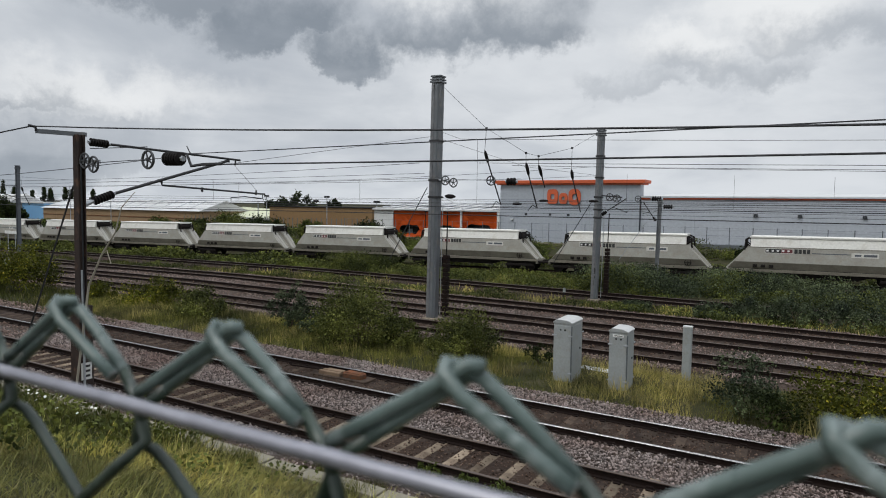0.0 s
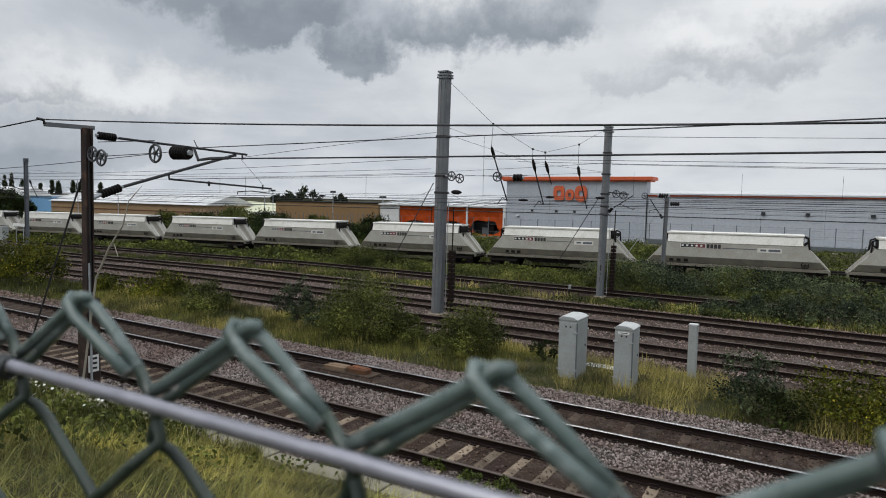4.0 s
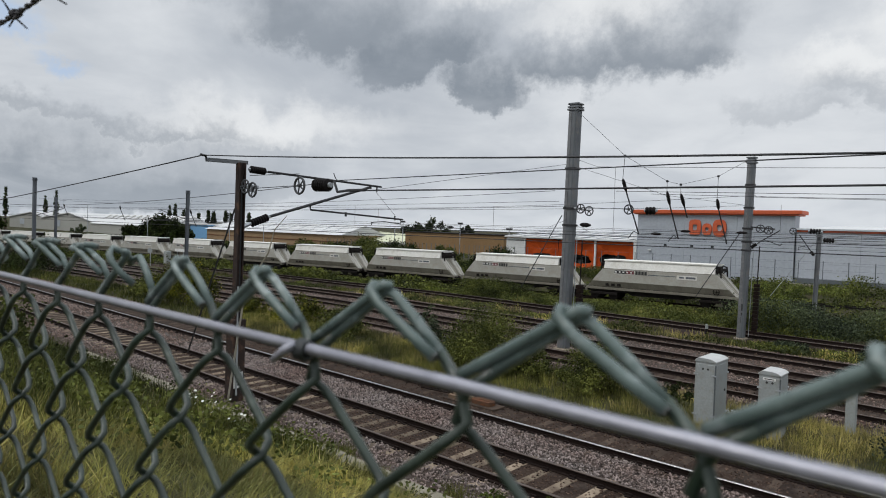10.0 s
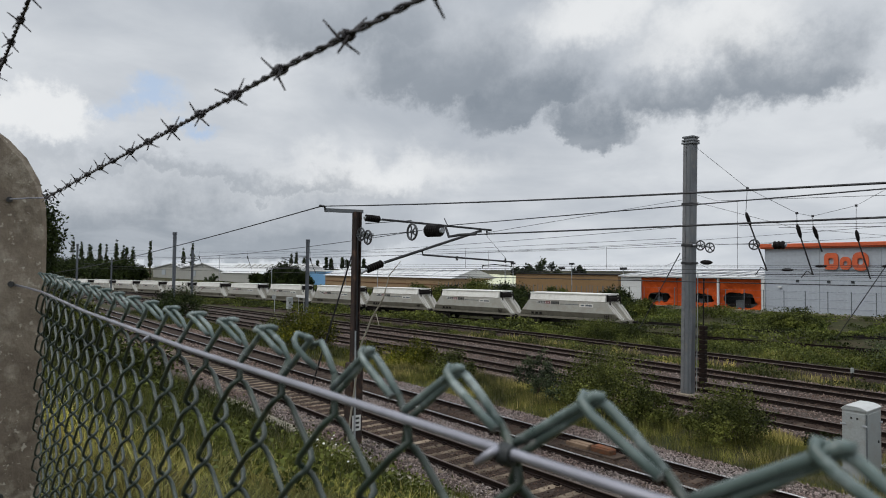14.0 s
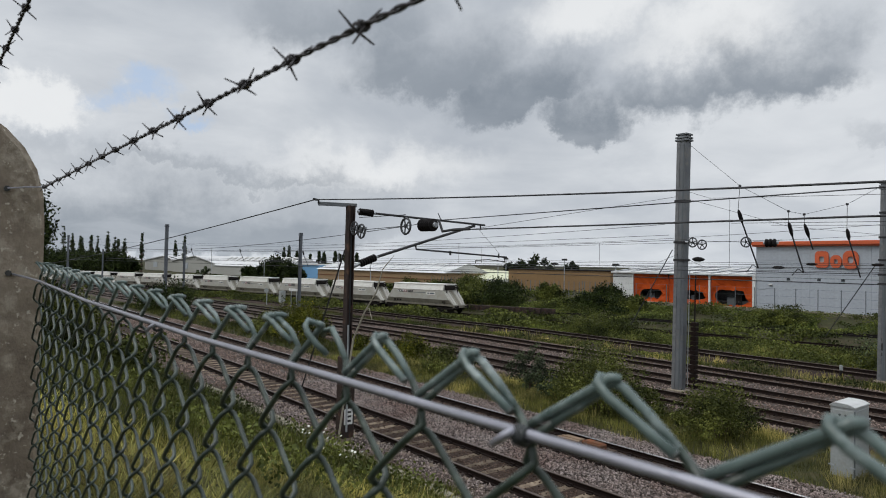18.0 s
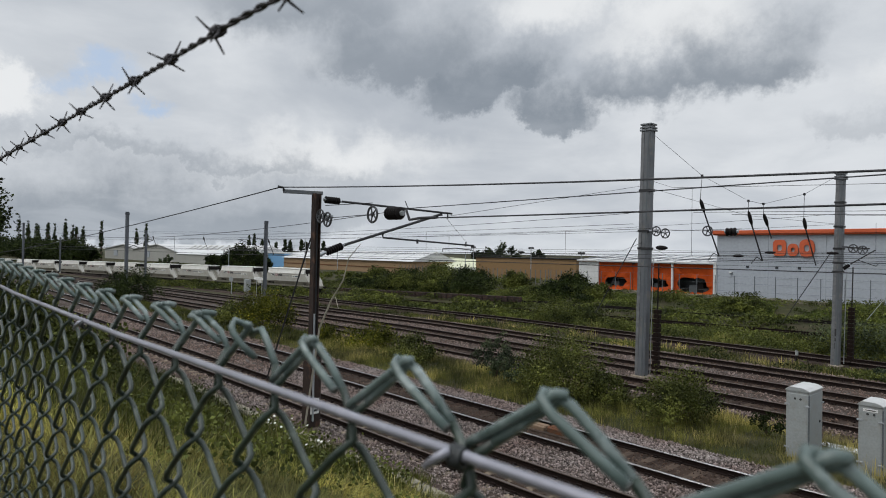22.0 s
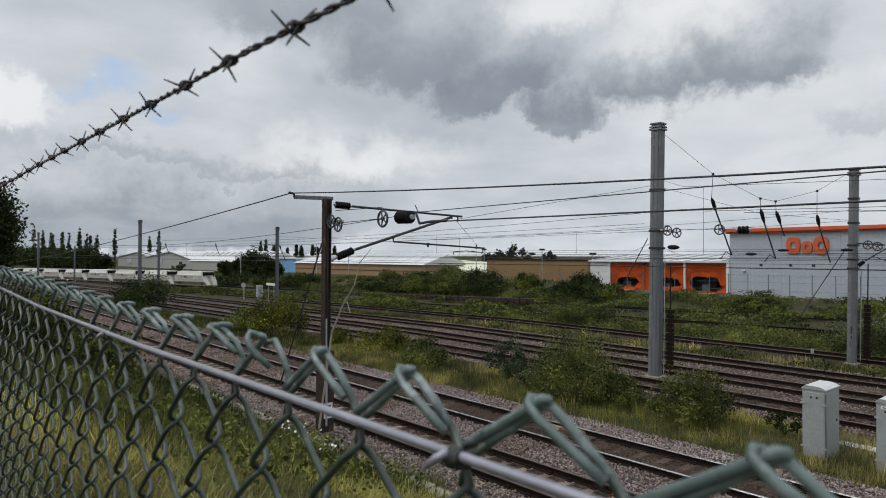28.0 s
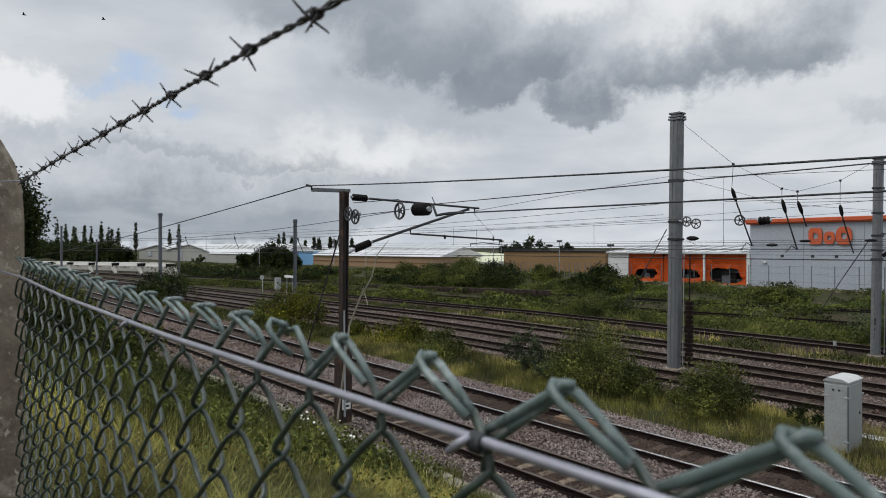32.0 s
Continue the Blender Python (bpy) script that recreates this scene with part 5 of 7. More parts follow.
# point machine beside the nearer running rail
pm = thing("point_machine", "low rusty point machine on old split timbers", "point machine", pose(-12.35, 15.55, rail_z(-12) - 0.13))
part("casing", Geo().box(0.05, 0.75, -0.16, 0.16, 0.02, 0.17, 0.03), "rust_box", pm, "rust-orange metal casing")
part("lid", Geo().box(0.12, 0.68, -0.12, 0.12, 0.17, 0.19, 0.008), "rust_box", pm)
for k, w in enumerate((-0.14, 0.0, 0.14)):
    part("cover_board", Geo().box(-0.85 + 0.05 * k, -0.03 - 0.03 * k, w - 0.06, w + 0.06, 0.02, 0.13 + 0.015 * (k % 2), 0.015), "timber_old", pm, "split grey-brown timber")
part("timber", Geo().box(-1.0, 1.0, -0.3, 0.3, -0.08, 0.02, 0.015), "sleeper_dark", pm)
part("rod", Geo().tube([(-0.9, 0.05, 0.08), (-2.2, 0.0, 0.06)], 0.03, 6), "rail_rust", pm)

# concrete cable trough along the foot of the bank
trough = thing("cable_trough", "pale concrete cable trough lids along the bank foot", "cable trough")
lid = Geo().box(-0.44, 0.44, -0.19, 0.19, -0.2, 0.0, 0.012).mesh("lid", MAT["trough"])
x = -26.0
while x < 1.0:
    shared("lid", lid, trough, pose(x, 9.22 + 0.02 * math.sin(x), rail_z(x) + 0.09 + random.uniform(-0.02, 0.02), random.uniform(-2, 2), 0, random.uniform(-2, 2)))
    x += 0.91


# ---- buildings across the line ----
def clad_wall(parent, x0, x1, y, z0, z1, mat, rows, name="wall_panel", cols=1, thick=0.12):
    """Long cladding boards with recessed joints, as parts."""
    hz, wx = (z1 - z0) / rows, (x1 - x0) / cols
    me = Geo().box(0.012, wx - 0.012, 0, thick, 0.012, hz - 0.012, 0.01).mesh(name, MAT[mat])
    for j in range(rows):
        for i in range(cols):
            shared(name, me, parent, pose(x0 + i * wx, y, z0 + j * hz))


store = thing("store_building", "tall grey clad store front with an orange fascia", "building")
part("core", Geo().box(-37.3, -19.0, 80.05, 82.2, -0.5, 8.1), "clad_low", store)
part("rear_hall", Geo().box(-37.2, -18.9, 82.2, 118, -0.5, 6.4), "clad_low", store)
clad_wall(store, -37.4, -18.9, 79.93, 0.1, 8.0, "clad", 9, cols=3)
part("fascia", Geo().box(-38.0, -18.2, 79.4, 82.6, 8.1, 8.5, 0.03), "orange", store, "orange roof fascia")
part("fascia_lip", Geo().box(-37.8, -18.5, 79.6, 82.5, 7.92, 8.1, 0.03), "orange", store)
sgn = part("shop_sign", Geo().box(-30.75, -26.15, 79.86, 79.91, 5.45, 5.5), "clad", store, "orange logo drawn as plain shapes")


def blob(x0, x1, z0, z1, y, r, hole=True):
    """A rounded plain block with a centre hole."""
    g = Geo()
    cx, cz, a, b = (x0 + x1) / 2, (z0 + z1) / 2, (x1 - x0) / 2, (z1 - z0) / 2
    n = 20
    out = [(cx + a * math.copysign(abs(math.cos(t)) ** r, math.cos(t)), cz + b * math.copysign(abs(math.sin(t)) ** r, math.sin(t))) for t in (2 * math.pi * i / n for i in range(n))]
    inn = [(cx + (p - cx) * 0.36, cz + (q - cz) * 0.36) for p, q in out]
    v = [(p, y, q) for p, q in out] + [(p, y, q) for p, q in inn] + [(p, y + 0.15, q) for p, q in out] + [(p, y + 0.15, q) for p, q in inn]
    f = [(i, (i + 1) % n, n + (i + 1) % n, n + i) for i in range(n)] + [(i, 2 * n + i, 2 * n + (i + 1) % n, (i + 1) % n) for i in range(n)] + [(n + i, n + (i + 1) % n, 3 * n + (i + 1) % n, 3 * n + i) for i in range(n)]
    return g.add(v, f)


part("letter_shape", blob(-30.65, -29.2, 5.45, 7.35, 79.72, 0.5), "orange", sgn)
part("letter_shape", blob(-29.05, -27.9, 5.45, 6.9, 79.72, 0.8), "orange", sgn)
part("letter_shape", blob(-27.8, -26.2, 5.35, 7.4, 79.72, 0.75), "orange", sgn)
for x in (-30.25, -27.8, -33.6):
    part("wall_vent", Geo().box(x - 0.17, x + 0.17, 79.86, 79.93, 3.95, 4.25, 0.01), "near_black", store)
part("wall_lamp", Geo().box(-35.8, -35.4, 79.7, 79.93, 3.3, 3.45, 0.03), "white_paint", store)

hall = thing("store_hall", "long pale grey clad store hall with an orange stripe", "building")
part("core", Geo().box(-18.8, 44, 80.45, 118, -0.5, 6.4), "clad_low", hall)
clad_wall(hall, -18.85, 43.15, 80.33, 0.1, 6.1, "clad_low", 7, cols=10)
part("stripe", Geo().box(-18.8, 44, 80.2, 80.5, 6.15, 6.35, 0.02), "orange", hall, "thin orange eaves stripe")
part("gutter", Geo().box(-18.8, 44, 80.05, 80.5, 6.36, 6.56, 0.03), "roof_sheet", hall)
roof = Geo().extrude_x([(80.2, 6.5), (119, 6.5), (100, 7.3)], -18.6, 44)
part("roof", roof, "white_roof", hall)
for x in (-6.2, -1.9, 4.0):
    part("wall_fitting", Geo().box(x - 0.2, x + 0.2, 80.1, 80.33, 4.3, 4.6, 0.03), "near_black", hall)

garden = thing("garden_centre", "low garden centre with orange sheet walls and white columns", "building")
# solid near-black box: the shade inside the garden centre is painted on
part("frame", Geo().box(-55.0, -37.7, 82.2, 96, -0.4, 4.3), "near_black", garden, "dark box painted as the unlit interior behind the sheets")
part("roof", Geo().extrude_x([(79.7, 4.3), (97, 4.3), (97, 4.6), (88, 5.3), (79.7, 4.5)], -58.5, -37.6), "white_roof", garden)
for i in range(9):
    x = -57.5 + i * 2.4
    part("roof_rib", Geo().tube([(x, 79.8, 4.58), (x + 0.9, 88, 5.38)], 0.07, 5), "roof_sheet", garden)
# each bay: left, right, then the middle, half width and half height of its opening
for x0, x1, cx, cz, ha, hb in ((-54.9, -49.4, -52.2, 1.55, 1.75, 0.62), (-49.3, -43.55, -45.9, 1.6, 1.5, 0.6), (-43.3, -37.9, -40.7, 1.5, 1.95, 0.95)):
    g = Geo()
    n = 40
    for k in range(n):
        a = 2 * math.pi * k / n
        c_, s_ = math.cos(a), math.sin(a)
        far = min(((x1 - cx) if c_ > 0 else (cx - x0)) / max(abs(c_), 1e-6), ((4.25 - cz) if s_ > 0 else (cz - 0.3)) / max(abs(s_), 1e-6))
        near = min(1 / ((abs(c_) / ha) ** 4 + (abs(s_) / hb) ** 4) ** 0.25, far * 0.9) * (1 + 0.30 * noise.noise(Vector((k * 0.35, x0, 0))))
        for w in range(4):
            r = near + (far - near) * w / 3
            g.v.append((cx + c_ * r, 80.2 + 0.22 * math.sin(w / 3 * math.pi) * (0.5 + noise.noise(Vector((a * 2, w, x0)))) + 0.3 * (1 - w / 3), cz + s_ * r))
    g.f = [(k * 4 + w, k * 4 + w + 1, ((k + 1) % n) * 4 + w + 1, ((k + 1) % n) * 4 + w) for k in range(n) for w in range(3)]
    part("sheet", g, "orange_sheet", garden, "sagging torn orange sheet")
    # goods in near-black colours, putting the dimness of the opening into them
    for k in range(4):
        xx = cx - ha + ha * 2 * (k + 0.5) / 4
        part("pallet_rack", Geo().box(xx - 0.5, xx + 0.45, 81.3, 82.0, 0.3, 1.1 + 0.4 * (k % 3), 0.02), ("wagon_dark", "fence_steel", "wagon_dark", "ink")[k], garden, "stacked goods coloured near-black for the dim opening")
for x in (-55.0, -43.42, -37.75):
    part("column", Geo().box(x - 0.13, x + 0.13, 79.95, 80.2, -0.3, 4.35, 0.02), "white_paint", garden)
part("white_wall", Geo().box(-58.4, -55.15, 80.1, 95, -0.3, 4.2, 0.02), "white_paint", garden)
part("store_wall", Geo().box(-37.7, -37.35, 79.7, 80.0, -0.3, 4.4, 0.02), "white_paint", garden)

brown = thing("brown_warehouse", "flat-roofed brown clad warehouse beyond the hedge", "building")
part("core", Geo().box(-99.9, -73.6, 100.1, 122, -0.6, 4.2), "brown_clad", brown)
clad_wall(brown, -100, -73.5, 99.98, -0.4, 4.25, "brown_clad", 4, cols=4)
part("roof_edge", Geo().box(-100.2, -73.3, 99.8, 122, 4.25, 4.42, 0.02), "wagon_dark", brown)

pale = thing("pale_shed", "low shed with a pale green-cream sheet roof", "building")
part("wall", Geo().box(-120.5, -93, 101, 116, -0.6, 1.8), "cream_clad", pale)
part("roof", Geo().add([(-121, 100.5, 1.8), (-92, 100.5, 0.9), (-92, 117, 2.6), (-121, 112, 4.0)], [(0, 1, 2, 3)]).add([(-121, 100.5, 1.7), (-92, 100.5, 0.8), (-92, 117, 2.5), (-121, 112, 3.9)], [(3, 2, 1, 0)]), "green_roof", pale)

tan = thing("tan_warehouse", "long tan clad warehouse with a white sheet roof", "building")
part("core", Geo().box(-175.9, -115.6, 95.2, 108, -0.8, 3.2), "tan_clad", tan)
clad_wall(tan, -176, -115.5, 95.05, -0.6, 3.0, "tan_clad", 2, cols=10)
for z in (1.35, -0.2):
    part("band", Geo().box(-176, -115.5, 94.93, 95.04, z, z + 0.14), "rust_box", tan)
part("roof", Geo().extrude_x([(94.5, 3.0), (109, 3.0), (102, 5.3)], -176.4, -115.2), "white_roof", tan)
for i in range(12):
    x = -174 + i * 4.9
    part("roof_light", Geo().tube([(x, 95.2, 3.24), (x - 1.2, 101.6, 5.26)], 0.09, 4), "roof_sheet", tan)
blue = thing("blue_clad_unit", "small blue clad unit beside the warehouses", "building")
part("wall", Geo().box(-187, -176.5, 95.5, 107, -0.8, 4.1, 0.05), "blue_clad", blue)
part("roof", Geo().box(-187.5, -176.45, 95.2, 107.5, 4.1, 4.45, 0.05), "white_roof", blue)


def shed(x0, x1, y0, y1, eave, ridge, base, label):
    t = thing("white_warehouse", label, "building", group="white warehouses")
    part("core", Geo().box(x0 + 0.1, x1 - 0.1, y0 + 0.15, y1, base, eave), "cream_clad", t)
    clad_wall(t, x0, x1, y0, base + 0.2, eave, "cream_clad", 3, cols=max(2, int((x1 - x0) / 9)))
    part("roof", Geo().extrude_x([(y0 - 0.4, eave), (y1 + 0.4, eave), ((y0 + y1) / 2, ridge)], x0 - 0.4, x1 + 0.4), "white_roof", t)
    n = int((x1 - x0) / 5)
    for i in range(n):
        x = x0 + 2 + i * 5
        ym = (y0 + y1) / 2
        part("roof_light", Geo().add([(x, y0 + 1, eave + 0.25), (x + 1.3, y0 + 1, eave + 0.25), (x + 1.3, ym - 1, ridge - 0.05), (x, ym - 1, ridge - 0.05), (x, y0 + 1, eave + 0.1), (x + 1.3, y0 + 1, eave + 0.1), (x + 1.3, ym - 1, ridge - 0.25), (x, ym - 1, ridge - 0.25)], [(0, 1, 2, 3), (4, 7, 6, 5), (0, 4, 5, 1), (2, 6, 7, 3), (1, 5, 6, 2), (0, 3, 7, 4)]), "cream_clad", t)
    return t


shed(-249, -188, 90, 104, 3.1, 6.5, -0.8, "long white-roofed warehouse with pale walls")
for i, x in enumerate((-236, -222, -208, -196)):
    sk = thing("roof_vent", "dark roof-light patch on the white roof", "roof light", pose(x, 92.5 + i % 2, 4.1 + 0.48 * (i % 2)), "roof patches")
    part("patch", Geo().add([(0, 0, 0.05), (4, 0, 0.05), (3.2, 2, 1.02), (-0.8, 2, 1.02), (0, 0, -0.4), (4, 0, -0.4), (3.2, 2, 0.5), (-0.8, 2, 0.5)], [(0, 1, 2, 3), (4, 7, 6, 5), (0, 4, 5, 1), (2, 6, 7, 3), (1, 5, 6, 2), (0, 3, 7, 4)]), "roof_sheet", sk)
for sx, sy in ((0.0, 92.0), (-52.0, 94.0)):
    gable = thing("white_warehouse", "pale gabled warehouse with a shallow white roof", "building", group="white warehouses")
    part("gable_wall", Geo().extrude_y([(-308 + sx, -1.0), (-251 + sx, -1.0), (-251 + sx, 3.2), (-276 + sx, 6.5), (-308 + sx, 4.2)], sy, sy + 38), "cream_clad", gable)
    part("roof", Geo().extrude_y([(-309 + sx, 4.2), (-276 + sx, 6.55), (-250 + sx, 3.2), (-250 + sx, 3.45), (-276 + sx, 6.85), (-309 + sx, 4.45)], sy - 0.5, sy + 39), "white_roof", gable)
    part("door", Geo().box(-292 + sx, -286 + sx, sy - 0.2, sy, 1.2, 3.8), "clad", gable)

# fence posts along the store's boundary
bound = thing("boundary_fence", "thin dark steel posts and wires below the store wall", "fence")
pm_ = Geo().tube([(0, 0, -0.4), (0, 0, 2.35)], 0.045, 6).mesh("post", MAT["fence_steel"])
x = -60.0
while x < 40:
    shared("post", pm_, bound, pose(x, 75.0, ground_z(x, 75) + 0.35))
    x += 2.25
for z in (0.6, 1.5, 2.3):
    part("wire", Geo().tube([(-60, 75, ground_z(-40, 75) + 0.3 + z), (40, 75, ground_z(0, 75) + 0.35 + z)], 0.012, 4), "fence_steel", bound)
part("kerb", Geo().box(-60, 40, 74.8, 75.2, 0.2, 0.72, 0.03), "trough", bound, "concrete kerb under the fence")
part("plinth", Geo().box(-18.8, 40, 79.9, 80.3, -0.4, 1.05, 0.02), "fence_steel", hall, "dark grey wall base")

for x, y, z1, head in ((-131.4, 85, 4.8, False), (-146.4, 85, 8.0, False), (-98.8, 98, 6.4, True), (-82.8, 98, 6.3, True), (-87.8, 85, 5.4, False), (-61.5, 85, 5.4, True), (-196, 70, 8.6, False), (-140.0, 62, 5.0, False)):
    lp = thing("yard_lamp", "slim grey yard lamp post beyond the line", "lamp post", pose(x, y, ground_z(x, y)), "yard lamps")
    part("pole", Geo().tube([(0, 0, -0.2), (0, 0, z1 - ground_z(x, y))], 0.08, 8), "galv", lp)
    if head:
        part("lamp_head", Geo().box(-0.55, -0.1, -0.2, 0.2, z1 - ground_z(x, y) - 0.1, z1 - ground_z(x, y) + 0.25, 0.03), "fitting", lp)
        part("lamp_head", Geo().box(0.1, 0.55, -0.2, 0.2, z1 - ground_z(x, y) - 0.1, z1 - ground_z(x, y) + 0.25, 0.03), "fitting", lp)
# low timber edge of an old loading bank behind the goods line
edge = thing("loading_bank_edge", "low dark tarred timber edge of an old loading bank", "platform edge")
for i in range(18):
    x = -86.0 + 2.0 * i
    y, z = 55.5 + 0.061 * (x + 86), -0.78 + 0.0205 * (x + 86)
    part("baulk", Geo().box(x + 0.02, x + 1.98, y - 0.12, y + 0.2, z - 0.03, z + 0.27, 0.02), "mast_brown", edge)
    part("baulk", Geo().box(x + 0.02, x + 1.98, y - 0.10, y + 0.2, z - 0.36, z - 0.05, 0.02), "mast_brown", edge)
    part("stake", Geo().box(x + 0.9, x + 1.1, y - 0.22, y - 0.125, z - 0.7, z + 0.2, 0.01), "mast_brown", edge)
# palisade beyond the hedge
pal = thing("palisade_fence", "grey steel palisade fence behind the bushes", "fence")
pm_ = Geo().box(-0.05, 0.05, -0.03, 0.03, 0, 2.3).mesh("pale", MAT["fence_steel"])
for i in range(46):
    x = -104 + i * 1.05
    shared("pale", pm_, pal, pose(x, 82.0, ground_z(x, 82) + 0.1))

# trackside signs far along the line
rs = thing("round_sign", "white round trackside sign on a post", "sign", pose(-80.3, 36.0, -0.5))
part("post", Geo().tube([(0, 0, -0.3), (0, 0, 1.8)], 0.06, 6), "galv", rs)
part("disc", Geo().disc((0, -0.08, 1.86), (0.6, -1, 0), 0.33, 0.04, 18), "cabinet", rs)
bs = thing("signal_box_case", "pale grey trackside case on a stand", "cabinet", pose(-75.8, 36.0, -0.4))
part("case", Geo().box(-0.35, 0.35, -0.3, 0.3, 0.45, 1.9, 0.03), "cabinet", bs)
part("stand", Geo().box(-0.2, 0.2, -0.2, 0.2, -0.4, 0.45), "trough", bs)
ws = thing("white_board_sign", "low white rectangular sign board", "sign", pose(-73.2, 36.3, -0.4))
part("board", Geo().box(-1.3, 1.3, -0.04, 0.04, 1.95, 2.25, 0.01), "label_white", ws)
for s in (-0.7, 0.7):
    part("leg", Geo().tube([(s, 0, -0.3), (s, 0, 2.0)], 0.04, 6), "galv", ws)
vs = thing("speed_board", "grey triangular speed board on a short post", "sign", pose(-52.5, 25.6, rail_z(-52, 25) - 0.2))
part("board", Geo().extrude_y([(-0.55, 0.95), (0.55, 0.95), (0.06, 0.15), (-0.06, 0.15)], -0.03, 0.03), "cabinet", vs)
part("post", Geo().tube([(0, 0.06, -0.3), (0, 0.06, 0.9)], 0.05, 6), "galv", vs)


# ---- near fence ----
# apex places along the fence, right to left; the rest follow at an even pitch
APEX = {-1: 0.009, 0: -0.0625, 1: -0.1376, 2: -0.2105, 3: -0.2810, 4: -0.3490, 5: -0.4175}
PITCH = 0.071
FY = 0.174


def apex_x(k):
    if k in APEX:
        return APEX[k]
    return APEX[-1] - PITCH * (k + 1) if k < -1 else APEX[5] - PITCH * (k - 5)


def apex_z(x):
    return 5.1968 - 0.0075 * max(min(x, 0.1), -0.6) + 0.029 * max(-0.6 - x, 0.0)


def column_x(i):
    """Even columns hold the apexes, odd ones the valleys between them."""
    return apex_x(i // 2) if i % 2 == 0 else (apex_x(i // 2) + apex_x(i // 2 + 1)) / 2


def link_fence():
    t = thing("chain_link_fence", "green plastic-coated chain-link fence with knuckled top", "fence")
    half, r = 0.0385, 0.00190
    first, last = -26, 42
    for i in range(first, last):
        xa, xb = column_x(i), column_x(i + 1)
        if xb < -1.49:
            break
        even = i % 2 == 0
        xt, xv = (xa, xb) if even else (xb, xa)
        zt = apex_z(xt)
        out = math.copysign(0.0024, xt - xv)
        jig = 0.0009 * noise.noise(Vector((i * 3.7, 0, 2)))
        # hooked end: up to the tip, round, and back down beside itself
        tip = Vector((xt + out * 0.5 + jig, FY, zt - 0.0014))
        leg = Vector((xv - out - tip.x, 0, -0.0290))
        normal = Vector((-0.66, 0, 0.75)) if even else Vector((-0.66, 0, -0.75))
        reach = (0.88 if even else 0.68) + 0.10 * noise.noise(Vector((i * 5.1, 3, 0)))
        fy, by = (-0.0006, 0.0016) if even else (-0.0030, 0.0014)
        gap = (0.0010, 0.0040) if even else (0.0024, -0.0048)
        main = 0.0 if even else 0.0026
        back = [tip + leg * u + normal * (gap[0] + gap[1] * u) + Vector((0, fy * (1 - 0.6 * u), 0)) for u in (reach, reach * 0.7, 0.3, 0.1)]
        bend = [tip - leg * 0.035 + normal * 0.0014 + Vector((0, fy * 0.8, 0)), tip - leg * 0.06 + Vector((0, (fy + by) / 2, 0)), tip - leg * 0.03 + Vector((0, by * 0.8, 0))]
        # farther along, the hooks are shorter and bent over towards the railway
        lean = 1 - smooth(-0.37, -0.31, xt)
        bulge = [0.0, 0.0, 0.0]
        if lean > 0:
            k = 1.0 + 0.25 * noise.noise(Vector((i * 2.3, 7, 1)))
            at = lambda rows: [tip + Vector(p) for p in rows]
            if even:
                over = at(((0.0045, 0.0095 * k, 0.0010), (0.003, 0.0070 * k, 0.0020), (0.001, 0.0035, 0.0022), (0.0, 0.0010, 0.0012)))
            else:
                over = [tip + leg * u + Vector((0, v * k, w)) for u, v, w in ((0.52, 0.0070, 0.0), (0.35, 0.0040, 0.0004), (0.18, 0.0010, 0.0010), (0.06, -0.0010, 0.0012))]
                bulge = [0.0035 * lean, 0.0070 * lean * k, 0.0075 * lean]
                if -0.38 < xt < -0.32:
                    # one end has sprung open into a ring
                    over = at(((0.0, 0.0050, -0.0150), (-0.003, -0.0020, -0.0085), (-0.006, -0.0070, -0.0010), (-0.007, -0.0065, 0.0020)))
                    bend = at(((-0.006, -0.0030, 0.0034), (-0.004, 0.0025, 0.0012), (-0.002, 0.0060, -0.0035)))
                    bulge = [0.0055, 0.0045, 0.0035]
            back = [p.lerp(q, lean) for p, q in zip(back, over)]
        hook = back + bend + [tip + leg * u - normal * main * (1 - u) + Vector((0, by * (1 - u) - 0.002 * math.sin(math.pi * u) * (0 if even else -1) + v, 0)) for u, v in zip((0.1, 0.35, 0.65), bulge)]
        pts = [hook[-1], tip + leg * 0.9 - normal * main * 0.1 + Vector((0, by * 0.1, 0))]
        n = 9
        turns = 34
        for s in range(1, turns):
            for k in range(n):
                u = k / n
                th = math.pi * u
                w = (1 - math.asin(0.965 * math.cos(th)) / math.asin(0.965)) / 2
                x0, x1 = (xt + out, xv - out) if s % 2 == 0 else (xv - out, xt + out)
                depth = 0.0058 * min(1.0, 2.3 * math.sin(th)) * (-1 if (s % 2 == 0) == even else 1)
                z = zt - half * (s + u)
                wob = 0.0010 * noise.noise(Vector((i * 1.3, z * 9, 0.5)))
                pts.append(Vector((x0 + (x1 - x0) * w + wob, FY + depth, z)))
        ob = part("picket_wire", Geo().tube(pts, r, 8 if xt > -0.7 else 6), "pvc", t, smooth=True)
        part("knuckle", Geo().tube(hook, r, 8), "pvc_worn_lit", ob, "worn pale green hooked wire end with overhead light in its tone", smooth=True)
        if -0.9 < xt < 0.1:
            d = (back[0] - back[1]).normalized()
            part("cut_end", Geo().tube([back[0] - d * 0.0012, back[0] + d * 0.0006], r * 0.93, 8), "cut_steel", ob, "dull cut wire end")
    return t


